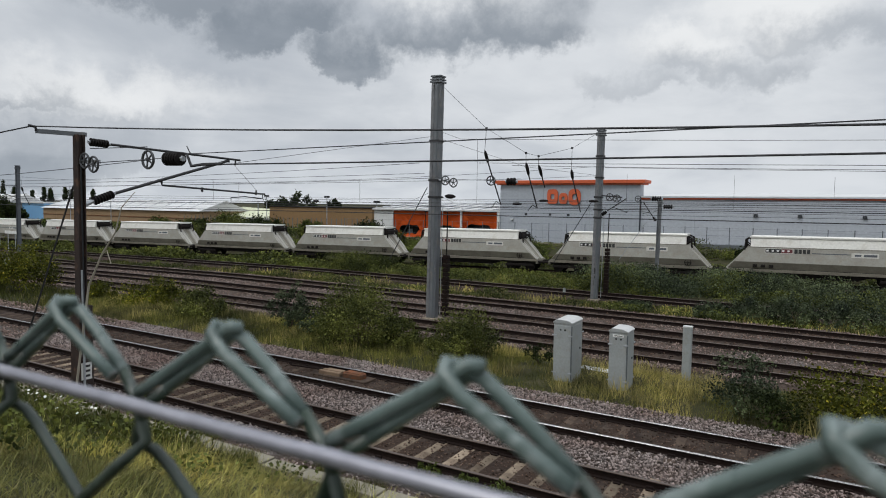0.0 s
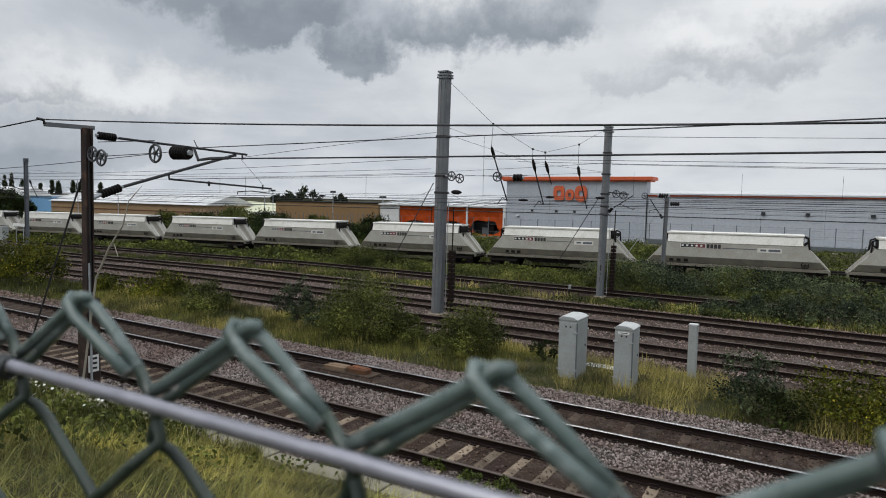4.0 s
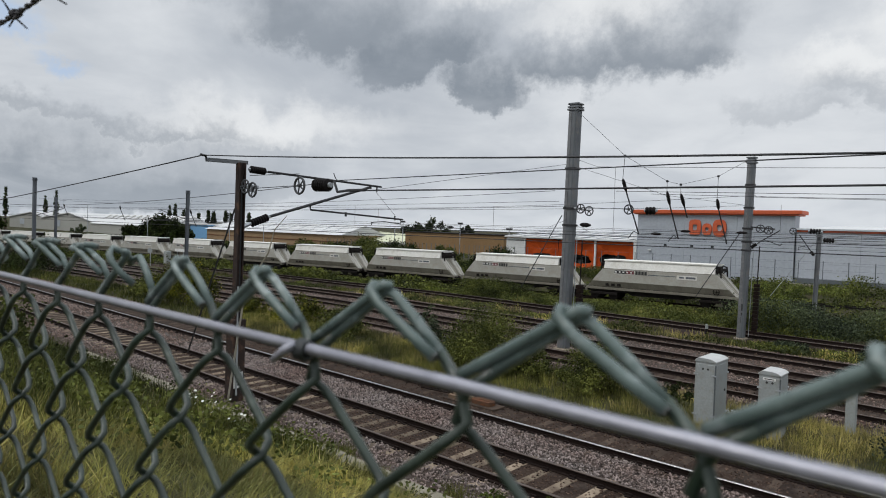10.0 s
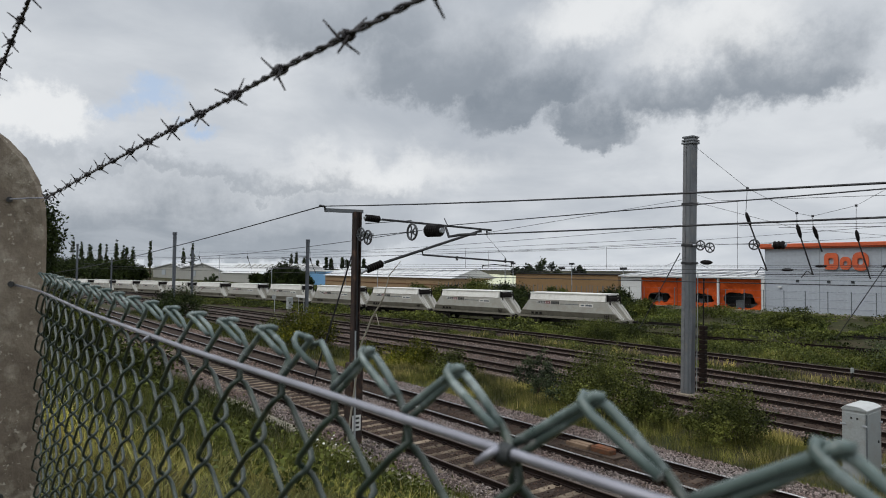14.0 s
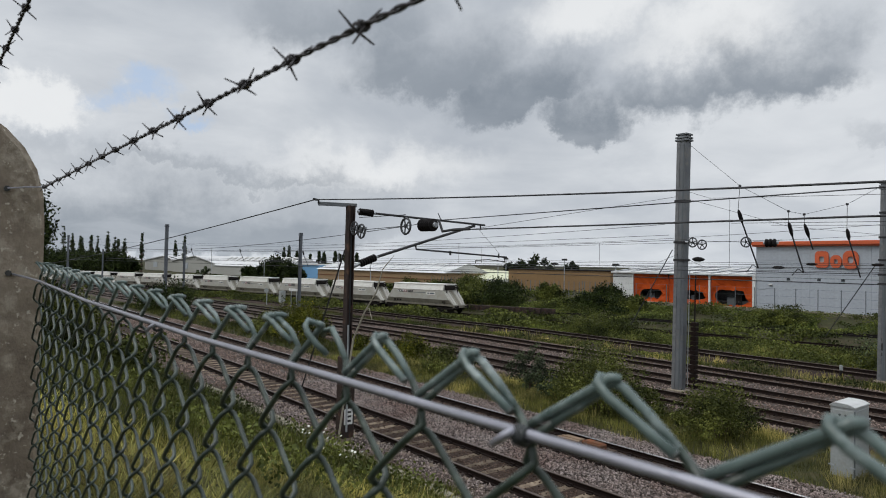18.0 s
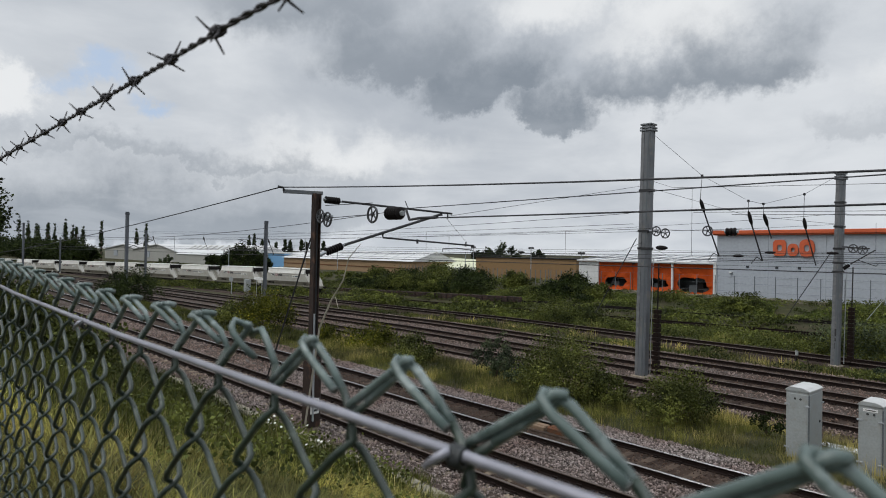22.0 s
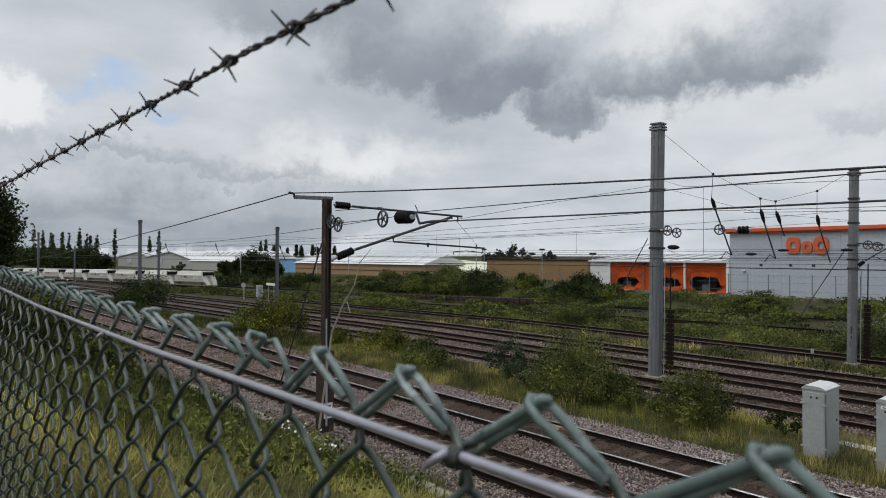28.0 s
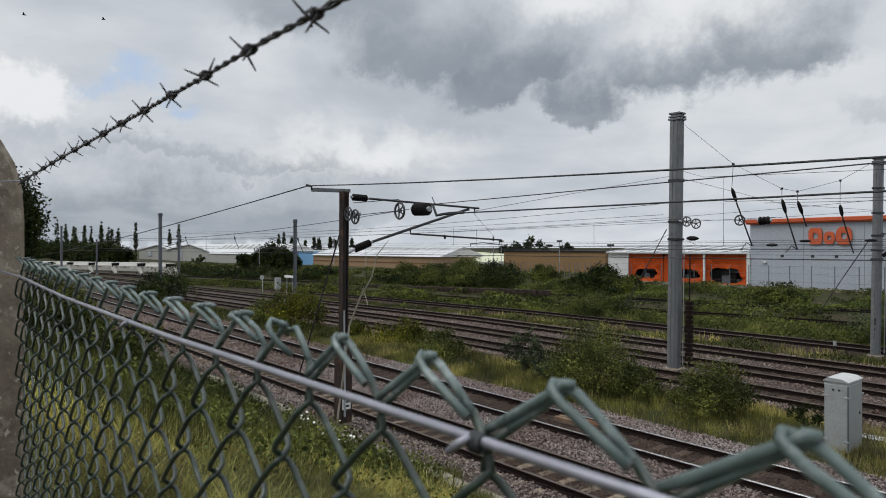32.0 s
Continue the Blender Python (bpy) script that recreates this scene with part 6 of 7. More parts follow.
link_fence()
lw = thing("line_wire", "galvanised straining wire through the fence top", "wire")
part("wire", Geo().tube([(1.0, 0.1695, 5.1715), (0.3, 0.1690, 5.1715), (-0.55, 0.1690, 5.1722), (-1.0, 0.1695, 5.1785), (-1.42, 0.1700, 5.1915), (-1.47, 0.150, 5.199), (-1.515, 0.126, 5.2055)], 0.00215, 10), "galv_wire", lw, smooth=True)
for x in (-0.173, -0.66):
    wraps = [(x + 0.0022 * (j / 8) - 0.004, 0.1690 + 0.0034 * math.cos(j * 0.78), 5.1708 + 0.0034 * math.sin(j * 0.78)) for j in range(22)]
    tie = part("tie", Geo().tube(wraps, 0.0012, 6), "tie_dark", lw, "dark tie wire wound round the line wire", smooth=True)
    part("tie_tail", Geo().tube([(x - 0.002, 0.1655, 5.1735), (x - 0.006, 0.1635, 5.1705), (x - 0.011, 0.1620, 5.1665)], 0.0017, 6, radii=[0.0016, 0.0019, 0.0012]), "galv_wire", tie, "short bright twisted tail", smooth=True)


def barbed_wire(pts, start, count, spacing, seed):
    rng = random.Random(seed)
    t = thing("barbed_wire", "dark twisted barbed wire strand above the fence", "barbed wire", group="barbed wires")
    P = [Vector(p) for p in pts]

    def at(x):
        for a, b in zip(P, P[1:]):
            if b.x <= x <= a.x:
                return a.lerp(b, (a.x - x) / (a.x - b.x))
        return P[-1] if x < P[-1].x else P[0]

    n = int((P[0].x - P[-1].x) / 0.0045)
    for ph in (0, math.pi):
        g = Geo()
        q = []
        for j in range(n + 1):
            x = P[0].x - (P[0].x - P[-1].x) * j / n
            a = ph + x * 2 * math.pi / 0.032
            q.append(at(x) + Vector((0, 0.0011 * math.cos(a), 0.0011 * math.sin(a))))
        g.tube(q, 0.00105, 5)
        part("strand", g, "barb", t, smooth=True)
    for k in range(count):
        x = start - spacing * k + rng.uniform(-0.004, 0.004)
        if not (P[-1].x < x < P[0].x):
            continue
        c = at(x)
        g = Geo()
        coil = [c + Vector((-0.005 + 0.01 * j / 14, 0.0030 * math.cos(j * 0.95), 0.0030 * math.sin(j * 0.95))) for j in range(15)]
        g.tube(coil, 0.0011, 5)
        for e in range(4):
            a = rng.uniform(0, 0.7) + e * math.pi / 2 + 0.6
            d = Vector((rng.uniform(-0.55, 0.55), math.cos(a), math.sin(a))).normalized()
            o = c + Vector((0.006 * (-1 if e % 2 else 1), 0, 0))
            g.tube([o, o + d * 0.0130], 0.001, 5, radii=[0.0010, 0.0005])
        part("barb", g, "barb", t, smooth=True)
    return t


barbed_wire([(0.95, 0.168, 5.352), (0.0, 0.167, 5.3595), (-0.3636, 0.1676, 5.3656), (-0.5295, 0.1725, 5.3688), (-1.0, 0.176, 5.3725), (-1.46, 0.178, 5.3725)], 0.95, 40, 0.0830, 3)
barbed_wire([(0.95, 0.065, 5.478), (-0.4, 0.065, 5.482), (-1.5, 0.062, 5.49)], 0.9, 40, 0.083, 8)

cp = thing("concrete_post", "weathered concrete fence post with a cranked rounded top", "fence post")
prof = [(0.187, 3.3), (0.187, 5.30), (0.184, 5.36), (0.172, 5.41), (0.150, 5.452), (0.120, 5.485), (0.080, 5.515), (0.030, 5.545), (-0.02, 5.56), (-0.03, 5.48), (0.010, 5.44), (0.040, 5.39), (0.054, 5.33), (0.058, 5.25), (0.058, 3.3)]
g = Geo()
n = len(prof)
for x, inset in ((-1.628, 0.008), (-1.620, 0), (-1.508, 0), (-1.500, 0.008)):
    cy = sum(p[0] for p in prof) / n
    for y, z in prof:
        g.v.append((x, y + math.copysign(inset, cy - y), z - (inset if z > 5.3 else 0)))
g.f = [(s * n + i, s * n + (i + 1) % n, (s + 1) * n + (i + 1) % n, (s + 1) * n + i) for s in range(3) for i in range(n)] + [tuple(range(n - 1, -1, -1)), tuple(3 * n + i for i in range(n))]
part("shaft", g, "concrete", cp)
# wire holes as black discs: the shade in them is painted
for y, z in ((0.122, 5.368), (0.128, 5.205), (0.12, 4.8), (0.12, 4.35)):
    part("bolt_hole", Geo().disc((-1.498, y, z), (1, 0, 0), 0.0055, 0.006, 12), "ink", cp, "black disc painted as a shaded wire hole")
part("tie_wire", Geo().tube([(-1.49, 0.122, 5.368), (-1.48, 0.15, 5.3715), (-1.46, 0.178, 5.3725)], 0.0015, 6), "galv_wire", cp)


def bird(seed):
    t = thing("bird", "small dark bird in flight", "bird", group="birds")
    part("body", Geo().tube([(-0.10, 0, 0), (-0.05, 0, 0.006), (0.03, 0, 0.009), (0.08, 0, 0.012), (0.12, 0, 0.006)], 0.04, 8, radii=[0.009, 0.026, 0.030, 0.018, 0.005]), "bird", t)
    for s in (-1, 1):
        part("wing", Geo().add([(0.04, 0.018 * s, 0.012), (-0.036, 0.018 * s, 0.012), (-0.054, 0.18 * s, 0.06), (0.0, 0.19 * s, 0.07), (0.04, 0.018 * s, 0.018), (-0.036, 0.018 * s, 0.018), (-0.054, 0.18 * s, 0.066), (0.0, 0.19 * s, 0.077)], [(0, 1, 2, 3), (7, 6, 5, 4), (0, 4, 5, 1), (1, 5, 6, 2), (2, 6, 7, 3), (3, 7, 4, 0)]), "bird", t)
    return t


birds = [bird(i) for i in range(3)]
# place at the end of the clip and way per second
FLIGHTS = [((-35.08, 18.91, 18.49), (2.78, 6.28, 1.12)), ((-39.20, 8.45, 17.73), (1.50, 7.10, 0.97)), ((-39.91, 4.87, 17.37), (1.50, 7.10, 0.97))]

# ---- plants ----
def stuff(name, me, label, category):
    ob = new(name, me)
    return tagged(ob, label, category, kind="stuff")


def grass_field(name, n, x0, x1, y0, y1, length, width, mat, seed, label, keep=-0.6, scale=0.5, lean=0.6, drift=0.0):
    rng = np.random.default_rng(seed)
    p = scatter(rng, n, x0, x1, y0, y1, keep, scale, seed * 1.7)
    k = np.array([0.65 + 0.7 * (0.5 + noise.noise(Vector((a * 0.9, b * 0.9, seed)))) for a, b, _ in p])
    q = blades(rng, p, length, width, lean, drift)
    q = p[:, None, :] + (q - p[:, None, :]) * k[:, None, None]
    q[:, :, 2] -= 0.02
    stuff(name, quads(name, q, mat), label, "grass")


grass_field("bank_grass", 40000, -10.5, 2.0, 0.7, 9.0, 0.34, 0.010, "grass_bank", 1, "long green grass leaning on the bank", lean=1.5, drift=0.9)
grass_field("bank_grass_far", 28000, -34, -9, 0.7, 9.0, 0.40, 0.015, "grass_shaded", 2, "long green grass on the bank", lean=1.1)
grass_field("bank_straw", 30000, -10, 2.0, 1.0, 8.6, 0.42, 0.009, "grass_dry", 3, "straw-coloured dry grass among the green", keep=-0.15, lean=1.6, drift=1.4)
grass_field("verge_short_grass", 20000, -9, 4.5, 17.6, 22.0, 0.14, 0.012, "grass", 11, "short yellowing grass round the cabinets", lean=0.8)
grass_field("verge_grass", 36000, -34, -8.5, 17.6, 22.0, 0.27, 0.015, "grass", 4, "tall green and yellowing grass between the tracks", lean=0.5)
grass_field("verge_straw", 16000, -34, 4.0, 17.3, 22.2, 0.34, 0.014, "grass_dry", 5, "dry brown grass along the ballast edge", keep=0.0, lean=0.7)
grass_field("verge_grass_far", 14000, -80, -33, 17.5, 22.0, 0.30, 0.03, "grass_shaded", 6, "grass between the distant tracks", lean=0.5)
grass_field("cess_grass", 9000, -14, 2.0, 8.6, 10.2, 0.28, 0.012, "grass", 7, "tufts at the edge of the stones", keep=0.12, scale=0.9)
grass_field("midway_grass", 13000, -70, 8, 33.5, 36.4, 0.28, 0.03, "grass_shaded", 9, "green grass tufts between the far tracks", keep=-0.05, scale=0.8, lean=0.9)
grass_field("goods_grass", 9000, -40, -8, 39.7, 52.0, 0.45, 0.03, "grass", 10, "pale grass among the brambles", keep=0.12, scale=0.35, lean=0.9)
grass_field("midway_weeds", 3000, -40, 6, 33.6, 36.2, 0.38, 0.03, "grass_dry", 8, "yellowing weeds between the far tracks", keep=-0.1)

BUSHES = [
    (-15.0, 19.7, 1.75, 2.55, 15000, 0.075, "leaf_bush", "large round dark green bush beside the track"),
    (-13.2, 19.9, 0.9, 1.45, 4200, 0.075, "leaf_bush", "low dark green bush beside the large one"),
    (-10.4, 19.6, 1.2, 1.85, 9500, 0.072, "leaf_bush", "round green bush near the cabinets"),
    (-18.8, 20.0, 0.9, 2.1, 3600, 0.08, "leaf_grey", "thin upright grey-green bush"),
    (-17.3, 20.2, 0.8, 1.2, 2200, 0.08, "leaf_grey", "small grey-green bush in the verge"),
    (-24.0, 20.0, 1.25, 1.35, 4500, 0.09, "leaf_bush", "low rounded green bush in the verge"),
    (-29.0, 20.9, 1.7, 1.45, 5000, 0.10, "leaf_yellow", "yellow-flowering broom bush beside the track"),
    (-33.0, 20.3, 1.1, 1.0, 2200, 0.10, "leaf_yellow", "yellow-green broom bush beside the track"),
    (-39.0, 19.8, 2.0, 3.1, 8500, 0.11, "leaf_yellow", "tall yellow-green bush by the track"),
    (-43.8, 20.0, 1.7, 1.7, 3500, 0.13, "leaf_bush", "dense green bush by the track"),
    (-69.5, 20.3, 3.4, 3.2, 6500, 0.17, "leaf_dark", "tall dark bush far along the verge"),
    (-1.5, 18.4, 0.95, 2.0, 3000, 0.07, "leaf_grey", "sparse dark thorny bush"),
    (-0.9, 17.9, 0.8, 1.2, 1800, 0.07, "leaf_dark", "low dark thorny bush"),
    (0.9, 18.5, 1.35, 1.65, 5000, 0.08, "leaf_yellow", "bushy yellow-green shrub in the verge"),
    (2.6, 18.3, 1.3, 1.5, 4000, 0.08, "leaf_bush", "low green shrub in the verge"),
    (-8.0, 20.6, 0.5, 0.85, 900, 0.07, "leaf_dark", "small dark shrub behind the cabinet"),
]
for i, (x, y, r, h, n, lf, mat, label) in enumerate(BUSHES):
    bush(x, y, r, h, n, lf, mat, 100 + i, label, group="verge bushes")
for i, (x, y, r, h) in enumerate(((-4.6, 35.0, 0.9, 0.8), (-2.8, 35.0, 1.1, 1.25), (-0.9, 35.2, 1.2, 1.45), (1.2, 35.4, 1.3, 1.5), (3.6, 35.6, 1.5, 1.7), (-8.3, 35.0, 0.9, 0.6))):
    bush(x, y, r, h, 3600, 0.10, "leaf_grey", 200 + i, "grey-green shrub between the far tracks", group="midway shrubs")


for i, (x, y, r, h) in enumerate(((-4.85, 10.55, 0.34, 0.36), (-5.6, 10.75, 0.26, 0.26), (-6.5, 11.0, 0.24, 0.22), (-4.2, 10.3, 0.22, 0.22), (-7.6, 10.35, 0.24, 0.2))):
    bush(x, y, r, h, 420, 0.06, "leaf_pale", 250 + i, "small pale green weed beside the rail", name="weed", category="weed", group="rail weeds", stems=3, z=rail_z(x) - 0.2)


def thicket(name, n, x0, x1, y0, y1, h, leaf, mat, seed, label, keep=-0.25, scale=0.22, follow=None):
    """Low tangled growth: leaves in mounds of uneven height over the ground."""
    rng = np.random.default_rng(seed)
    m = n // 36
    base = scatter(rng, m, x0, x1, y0, y1, keep, scale, seed * 0.9, follow)
    top = np.array([h * (0.35 + 0.9 * max(0.0, 0.5 + noise.noise(Vector((a * 0.33, b * 0.33, seed * 2.0))))) for a, b, _ in base])
    k = rng.integers(0, m, n)
    u = rng.uniform(0, 1, n) ** 0.7
    p = base[k] + rng.normal(size=(n, 3)) * np.array([0.36, 0.36, 0.06]) * (0.6 + 0.5 * h)
    p[:, 2] = base[k][:, 2] + top[k] * u + 0.03
    stuff(name, quads(name, leaf_quads(rng, p, leaf), mat), label, "undergrowth")


thicket("near_brambles", 66000, -34, 10, 40.2, 52.8, 0.6, 0.12, "leaf_weed", 21, "pale green weeds and brambles before the goods line")
thicket("near_shrubs", 60000, -34, 12, 40.0, 51.5, 1.5, 0.11, "leaf_bramble", 22, "dark bramble mounds before the goods line", keep=0.22, scale=0.2)
thicket("midway_leaves", 9000, -50, 8, 33.6, 36.2, 0.4, 0.12, "leaf_weed", 33, "leafy weeds between the far tracks", keep=0.1, scale=0.5)
thicket("grey_shrubs", 46000, -13, 12, 39.8, 48.0, 1.7, 0.11, "leaf_grey", 23, "grey-green shrubs before the goods line", keep=0.0, scale=0.18)
thicket("distant_brambles", 28000, -120, -33, -13.5, -3.0, 0.6, 0.24, "leaf_weed", 24, "weeds before the distant goods line", follow=siding_y)
thicket("distant_shrubs", 20000, -120, -33, -13.0, -3.2, 1.0, 0.26, "leaf_bramble", 25, "dark mounds before the distant goods line", keep=0.1, follow=siding_y)
thicket("back_brambles", 52000, -100, 20, 3.0, 22.0, 0.42, 0.165, "leaf_weed", 26, "pale green weeds behind the goods line", keep=-0.45, follow=siding_y)
thicket("back_shrubs", 36000, -110, 22, 7.5, 17.5, 1.15, 0.165, "leaf_bramble", 27, "dark bramble mounds behind the goods line", keep=0.16, follow=siding_y)
thicket("trackside_weeds", 24000, -90, 14, 2.4, 7.6, 0.5, 0.22, "leaf_weed", 28, "weeds among the siding rails", keep=0.0, follow=siding_y)
thicket("back_hedge", 24000, -125, -42, 10.5, 16.0, 1.6, 0.26, "leaf_dark", 29, "dark hedge behind the siding", keep=0.14, scale=0.12, follow=siding_y)
thicket("yard_edge_weeds", 15000, -210, -60, 15.0, 36.0, 0.9, 0.42, "leaf_bramble", 34, "rough weeds before the warehouses", keep=-0.15, follow=siding_y)
thicket("warehouse_edge_scrub", 20000, -240, -112, 7.0, 15.0, 1.7, 0.34, "leaf_dark", 35, "dark scrub before the white warehouses", keep=-0.2, scale=0.12, follow=siding_y)
thicket("pale_bank_growth", 26000, -64, -8, 9.0, 17.0, 0.45, 0.17, "leaf_pale", 36, "fresh pale green growth on the bank below the store", keep=-0.1, scale=0.16, follow=siding_y)
thicket("pale_near_growth", 16000, -48, 4, 40.0, 50.0, 0.35, 0.13, "leaf_pale", 37, "fresh pale green growth before the goods line", keep=0.12, scale=0.25)
thicket("siding_edge_weeds", 16000, -100, 14, -3.4, -1.6, 0.55, 0.2, "leaf_weed", 30, "weeds along the goods line", keep=-0.05, follow=siding_y)
thicket("left_undergrowth", 18000, -44, -22, 0.5, 6.5, 1.2, 0.14, "leaf_bramble", 31, "brambles on the bank beyond the post", keep=-0.2)
thicket("bank_weeds", 7000, -24, -8, 2.5, 9.0, 0.5, 0.09, "leaf_weed", 32, "leafy weeds in the bank grass", keep=0.15, scale=0.5)

for i, (x, dy, r, h) in enumerate(((-72, 11.5, 4.2, 3.3), (-66, 12, 3.5, 2.6), (-79, 12, 4.0, 2.9), (-108, 12, 4.0, 2.3), (-116, 12.5, 3.6, 2.1), (-52, 13, 2.4, 1.9), (-46, 13.5, 2.0, 1.6), (-84, 18, 2.6, 2.4), (-76.5, 17, 3.0, 3.5), (-70, 17.5, 3.2, 3.1), (-63, 19, 2.2, 2.4), (-54, 19.5, 2.2, 2.9), (-93, 19, 2.4, 2.2), (-5, 12, 2.0, 1.5), (-28, 11, 2.2, 1.4))):
    bush(x, siding_y(x) + dy, r, h, 6500, 0.23, "leaf_dark" if i % 2 else "leaf_bramble", 300 + i, "large dark bush behind the goods line", group="hedge bushes")


def tree(x, y, crown_z, r, h, n, leaf, mat, seed, label, name="tree", group="", narrow=1.0, base=None):
    """A tapered trunk with limbs and an uneven leafy crown."""
    rng = np.random.default_rng(seed)
    z = ground_z(x, y) if base is None else base
    t = thing(name, label, "tree", pose(x, y, z), group)
    cz = crown_z - z
    m = max(16, n // 60)
    d = rng.normal(size=(m, 3))
    d /= np.linalg.norm(d, axis=1, keepdims=True)
    rad = rng.uniform(0.25, 1.0, (m, 1)) ** 0.5
    c = d * rad * np.array([r * narrow, r * narrow, h / 2]) * rng.uniform(0.8, 1.12, (m, 1)) + np.array([0, 0, cz + h / 2])
    if name == "poplar":
        c[:, :2] *= np.clip(1.12 - (c[:, 2:] - cz) / h, 0.08, 0.85)
    k = rng.integers(0, m, n)
    p = c[k] + rng.normal(size=(n, 3)) * r * narrow * (0.17 if name == "poplar" else 0.10)
    ob = new("crown", quads("crown", leaf_quads(rng, p, leaf), mat))
    ob.parent = t
    top = cz + h * 0.85
    part("trunk", Geo().tube([(0, 0, -0.3), (0.05 * r, 0, cz), (0, 0.04 * r, top)], 0.1, 8, radii=[0.035 * h + 0.03, 0.025 * h + 0.02, 0.02]), "bark", t)
    g = Geo()
    for i in rng.choice(m, min(10, m), replace=False):
        s = max(0.2, min(c[i][2] * 0.7, top * 0.9))
        g.tube([(0, 0, s * 0.75), tuple(c[i] * np.array([0.5, 0.5, 0.9])), tuple(c[i])], 0.03, 5, radii=[0.012 * h + 0.015, 0.008 * h + 0.01, 0.01])
    part("limbs", g, "bark", t)
    return t


tree(-25.6, 1.9, 4.2, 1.75, 3.7, 46000, 0.105, "leaf_dark", 401, "dense dark green tree rising behind the fence")
bush(-25.0, 3.9, 1.5, 2.9, 6000, 0.12, "leaf_bush", 402, "tangled green bush with pale flowers", z=1.7)
bush(-28.5, 3.6, 1.8, 2.6, 4500, 0.14, "leaf_dark", 403, "dark tangled bush on the bank", z=1.9)
for i, (x, y, top, r) in enumerate(((-141, 66, 6.0, 4.2), (-135, 67, 4.2, 2.6), (-158, 66, 3.6, 2.2), (-147, 66, 4.6, 2.6))):
    tree(x, y, 0.2, r, top, 5200, 0.42, "leaf_dark", 420 + i, "rounded dark green tree beside the warehouses", group="yard trees")
tree(-191, 66, 0.2, 1.9, 3.6, 900, 0.4, "leaf_grey", 431, "thin pale green tree before the white warehouse", group="yard trees")
# far wood and its poplars
for i, (x, y, r, h) in enumerate(((-256, 60, 5, 5.6), (-273, 60, 7, 6.8), (-288, 60, 8, 6.8), (-304, 60, 8, 7.2), (-322, 60, 8, 7.2), (-342, 60, 9, 7.8), (-366, 62, 10, 8.2), (-395, 62, 11, 8.6), (-430, 62, 12, 9.0), (-470, 64, 13, 9.5), (-520, 60, 14, 10.0), (-360, 40, 10, 7.5), (-420, 36, 12, 8.0))):
    tree(x, y, -1.0, r, h * 1.2, 3600, 0.8, "leaf_dark", 440 + i, "dark tree of the distant wood", group="distant wood")
for i, (x, y, h, r) in enumerate(((-367, 70, 16.5, 2.4), (-352, 70, 15, 2.2), (-331, 70, 17, 2.6), (-322, 71, 15, 2.2), (-311, 70, 13.5, 2.2), (-273, 70, 15.0, 1.7), (-443, 70, 22, 3.5), (-415, 70, 17, 3.0), (-395, 71, 15, 2.6), (-300, 70, 12.5, 2.6), (-340, 72, 14, 2.8), (-377, 72, 14, 3.0), (-405, 72, 16, 3.0), (-428, 72, 18, 3.2), (-330, 100, 13.5, 2.2), (-316, 100, 15.0, 2.4), (-256, 122, 9.4, 2.2), (-251, 122, 10.6, 2.0), (-246, 123, 8.8, 2.4), (-236, 124, 7.6, 2.2), (-229, 124, 9.6, 2.0), (-225, 124, 8.2, 2.4), (-218, 125, 9.0, 1.9), (-213, 124, 7.8, 2.3), (-209, 124, 8.8, 1.8), (-201, 124, 8.0, 2.2))):
    tree(x, y, 0.8, r * 0.62, h * 1.05, 2600, 0.40, "poplar", 470 + i, "slender dark poplar on the skyline", name="poplar", group="skyline poplars")
for i, (x, y, h, r) in enumerate(((-118, 128, 7.0, 5.0), (-127, 130, 6.2, 4.0), (-104, 126, 6.0, 2.6))):
    tree(x, y, 0.5, r, h, 1500, 0.6, "poplar", 495 + i, "dark tree top above the sheds", group="skyline trees")

# white flowers on the bank
fl = Geo()
rng = np.random.default_rng(77)
for c in ((-12.5, 7.6), (-13.4, 7.0), (-15.5, 8.4), (-24.5, 4.6)):
    for _ in range(7):
        x, y = c[0] + rng.normal() * 0.5, c[1] + rng.normal() * 0.35
        z = ground_z(x, y) + rng.uniform(0.3, 0.6) + (2.2 if c[0] < -20 else 0)
        fl.disc((x, y, z), (rng.normal() * 0.4, -0.5, 1), 0.03, 0.008, 7)
ob = new("flower_heads", fl.mesh("flower_heads", MAT["petal"]))
tagged(ob, "small white flower heads in the bank grass", "flowers", kind="stuff")
single("dead_stem", Geo().tube([(-16.4, 9.6, 0.1), (-15.68, 9.6, 3.08), (-15.11, 9.6, 3.89), (-14.55, 9.6, 4.45), (-14.29, 9.6, 5.05), (-13.77, 9.6, 5.42)], 0.02, 6, radii=[0.03, 0.026, 0.022, 0.018, 0.013, 0.007]).tube([(-15.11, 9.6, 3.89), (-14.9, 9.6, 4.0), (-14.75, 9.6, 3.7)], 0.012, 5), "dead_twig", "bleached dead stem leaning by the rusty mast", "stem")


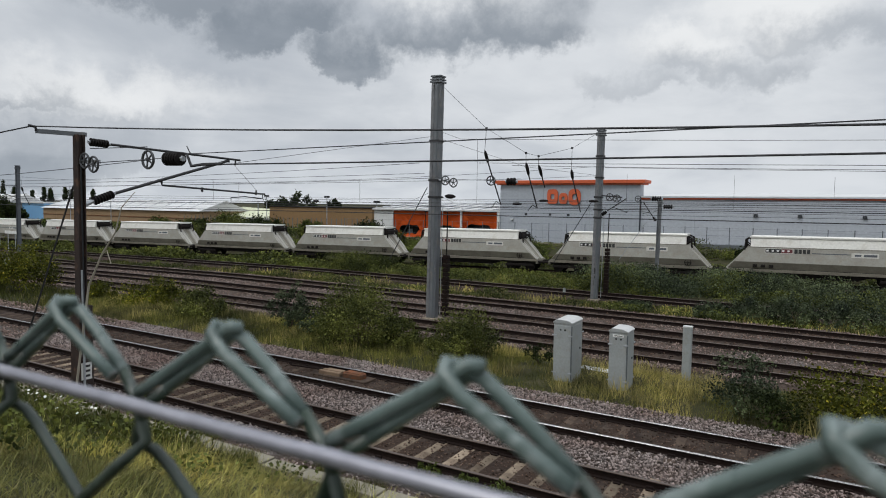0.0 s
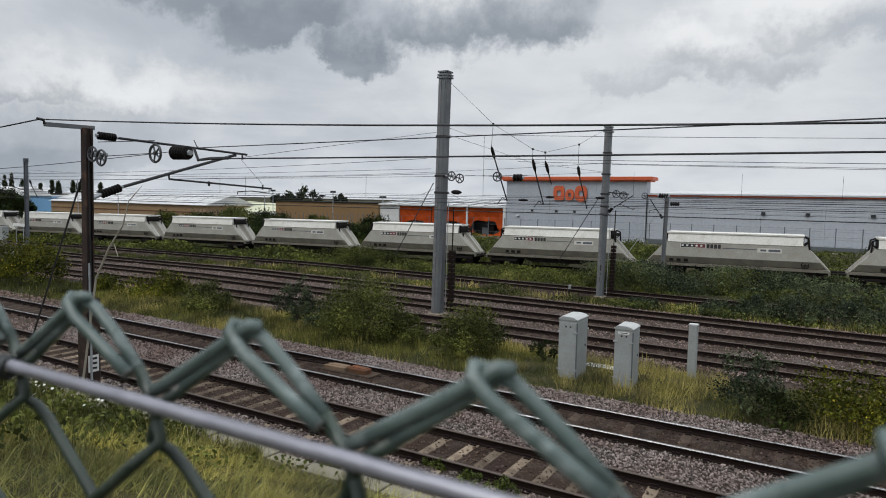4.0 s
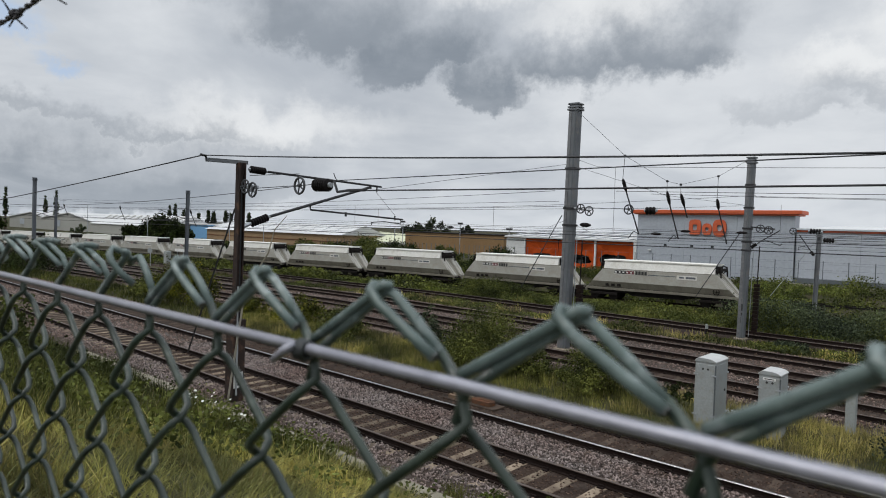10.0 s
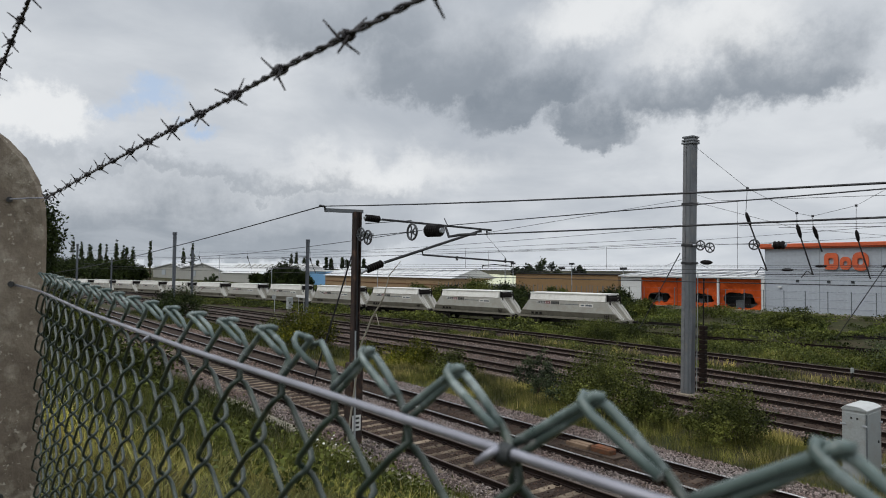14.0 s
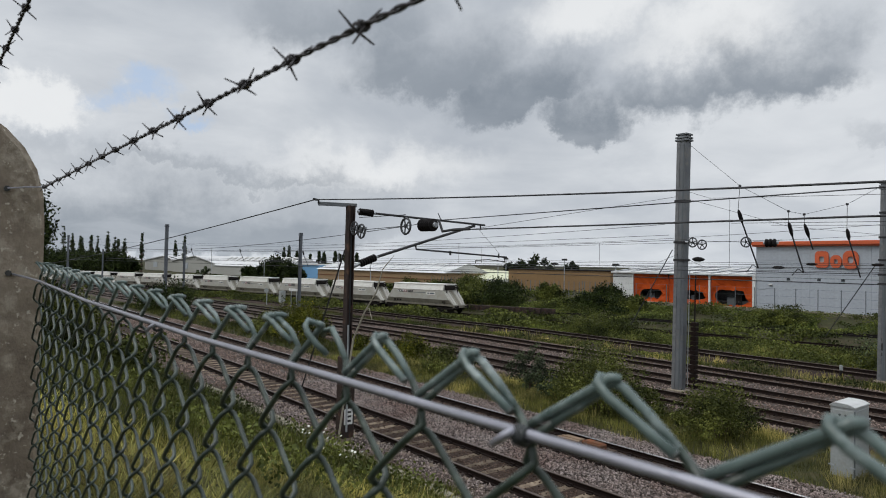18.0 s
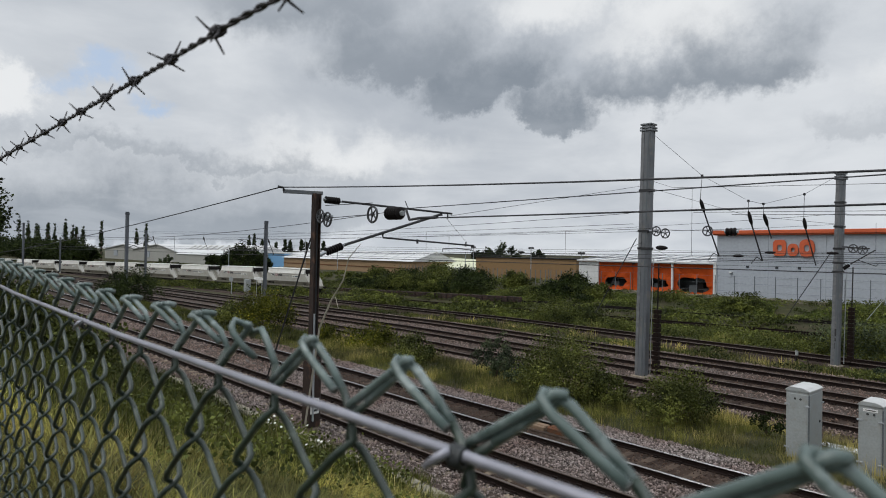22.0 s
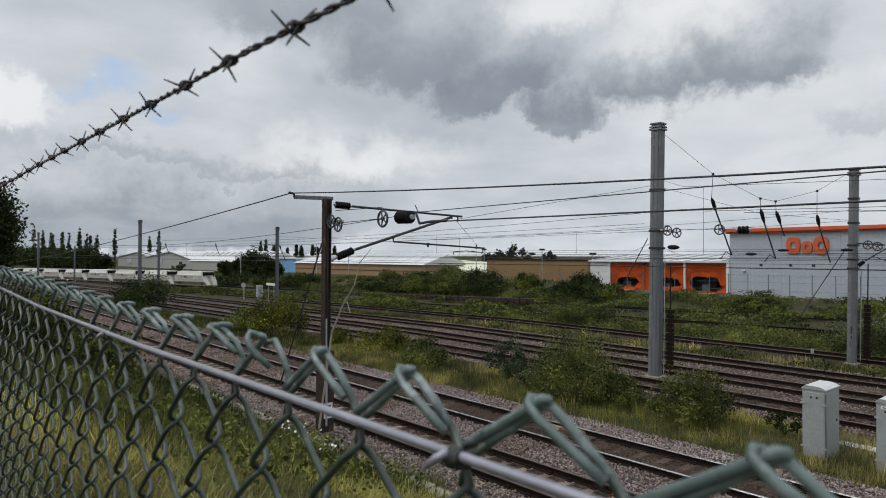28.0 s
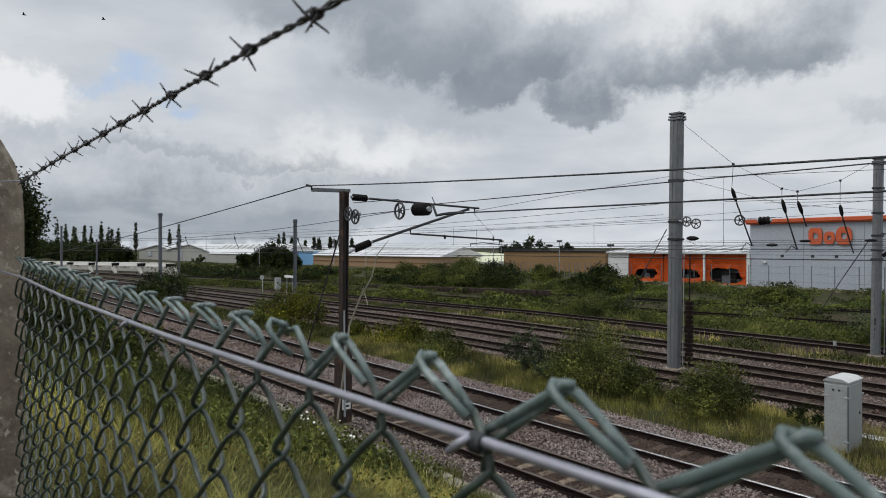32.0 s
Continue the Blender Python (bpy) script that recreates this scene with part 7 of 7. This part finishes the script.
# ---- loose stones ----
def stones(name, n, x0, x1, bands, size, seed, top=-0.165, mat="stones"):
    """Broken stones lying on the beds, kept off the rails."""
    rng = np.random.default_rng(seed)
    x = rng.uniform(x0, x1, n)
    b = rng.integers(0, len(bands), n)
    lo, hi = np.array([v[0] for v in bands])[b], np.array([v[1] for v in bands])[b]
    y = rng.uniform(lo, hi)
    s = size * rng.uniform(0.6, 1.5, n)
    z = np.array([rail_z(a, c) for a, c in zip(x, y)]) + top + rng.uniform(-0.015, 0.025, n)
    oct_ = np.array([(1, 0, 0), (-1, 0, 0), (0, 1, 0), (0, -1, 0), (0, 0, 1), (0, 0, -1)], float)
    faces = np.array([(0, 2, 4), (2, 1, 4), (1, 3, 4), (3, 0, 4), (2, 0, 5), (1, 2, 5), (3, 1, 5), (0, 3, 5)])
    v = oct_[None] * rng.uniform(0.55, 1.25, (n, 6, 1)) * s[:, None, None] * 0.5
    v += rng.normal(size=(n, 6, 3)) * s[:, None, None] * 0.12
    a = rng.uniform(0, 2 * np.pi, n)
    e = rng.uniform(-0.7, 0.7, n)
    ca, sa, ce, se = np.cos(a), np.sin(a), np.cos(e), np.sin(e)
    v = np.stack([v[..., 0] * ce[:, None] - v[..., 2] * se[:, None], v[..., 1], v[..., 0] * se[:, None] + v[..., 2] * ce[:, None]], -1)
    v = np.stack([v[..., 0] * ca[:, None] - v[..., 1] * sa[:, None], v[..., 0] * sa[:, None] + v[..., 1] * ca[:, None], v[..., 2]], -1)
    v += np.stack([x, y, z], 1)[:, None]
    f = (faces[None] + (np.arange(n) * 6)[:, None, None]).reshape(-1)
    me = bpy.data.meshes.new(name)
    me.vertices.add(n * 6)
    me.loops.add(n * 24)
    me.polygons.add(n * 8)
    me.vertices.foreach_set("co", v.astype(np.float32).reshape(-1))
    me.loops.foreach_set("vertex_index", f.astype(np.int32))
    me.polygons.foreach_set("loop_start", np.arange(0, n * 24, 3, dtype=np.int32))
    me.materials.append(MAT[mat])
    me.update()
    stuff(name, me, "broken grey and pink ballast stones", "stones")


stones("near_stones", 56000, -26, 3.5, [(10.0, 10.97, 0)] + [(12.65, 14.40, 0)] * 3 + [(16.08, 17.5, 0)] * 3, 0.058, 51)
stones("track_stones", 11000, -26, 3.5, [(11.15, 12.47, 0), (14.58, 15.9, 0)], 0.045, 55, top=-0.172, mat="stones_brown")
stones("cess_stones", 9000, -24, 3.0, [(9.45, 10.2, 0)], 0.055, 54, top=-0.22)
stones("far_near_stones", 10000, -60, -26, [(10.0, 10.97, 0), (12.65, 14.40, 0), (12.65, 14.40, 0), (16.08, 17.5, 0), (16.08, 17.5, 0)], 0.075, 52, mat="stones_far")
stones("far_stones", 22000, -46, 6, [(22.4, 23.0, 0), (24.7, 26.75, 0), (28.45, 30.6, 0), (32.3, 33.5, 0)], 0.065, 53, mat="stones_far")
stones("far_track_stones", 6000, -50, 6, [(23.2, 24.5, 0), (26.95, 28.25, 0), (30.8, 32.1, 0)], 0.07, 56, top=-0.165, mat="stones_brown")


def motions():
    times = [0, 2, 3.5, 6, 8, 10, 13, 16.5, 20.5, 24, 28, 32]
    for k, w in enumerate(wagons):
        walk(w, [(t, wagon_pose(tail_at(t) - 5.2 - WAGON * k)) for t in times])
    for b, (end, way) in zip(birds, FLIGHTS):
        e, v = Vector(end), Vector(way)
        yaw = math.degrees(math.atan2(v.y, v.x))
        walk(b, [(t, pose(*(e + v * (t - 32.0)), 0, 0, yaw)) for t in (0, 16, 28, 32)])


motions()
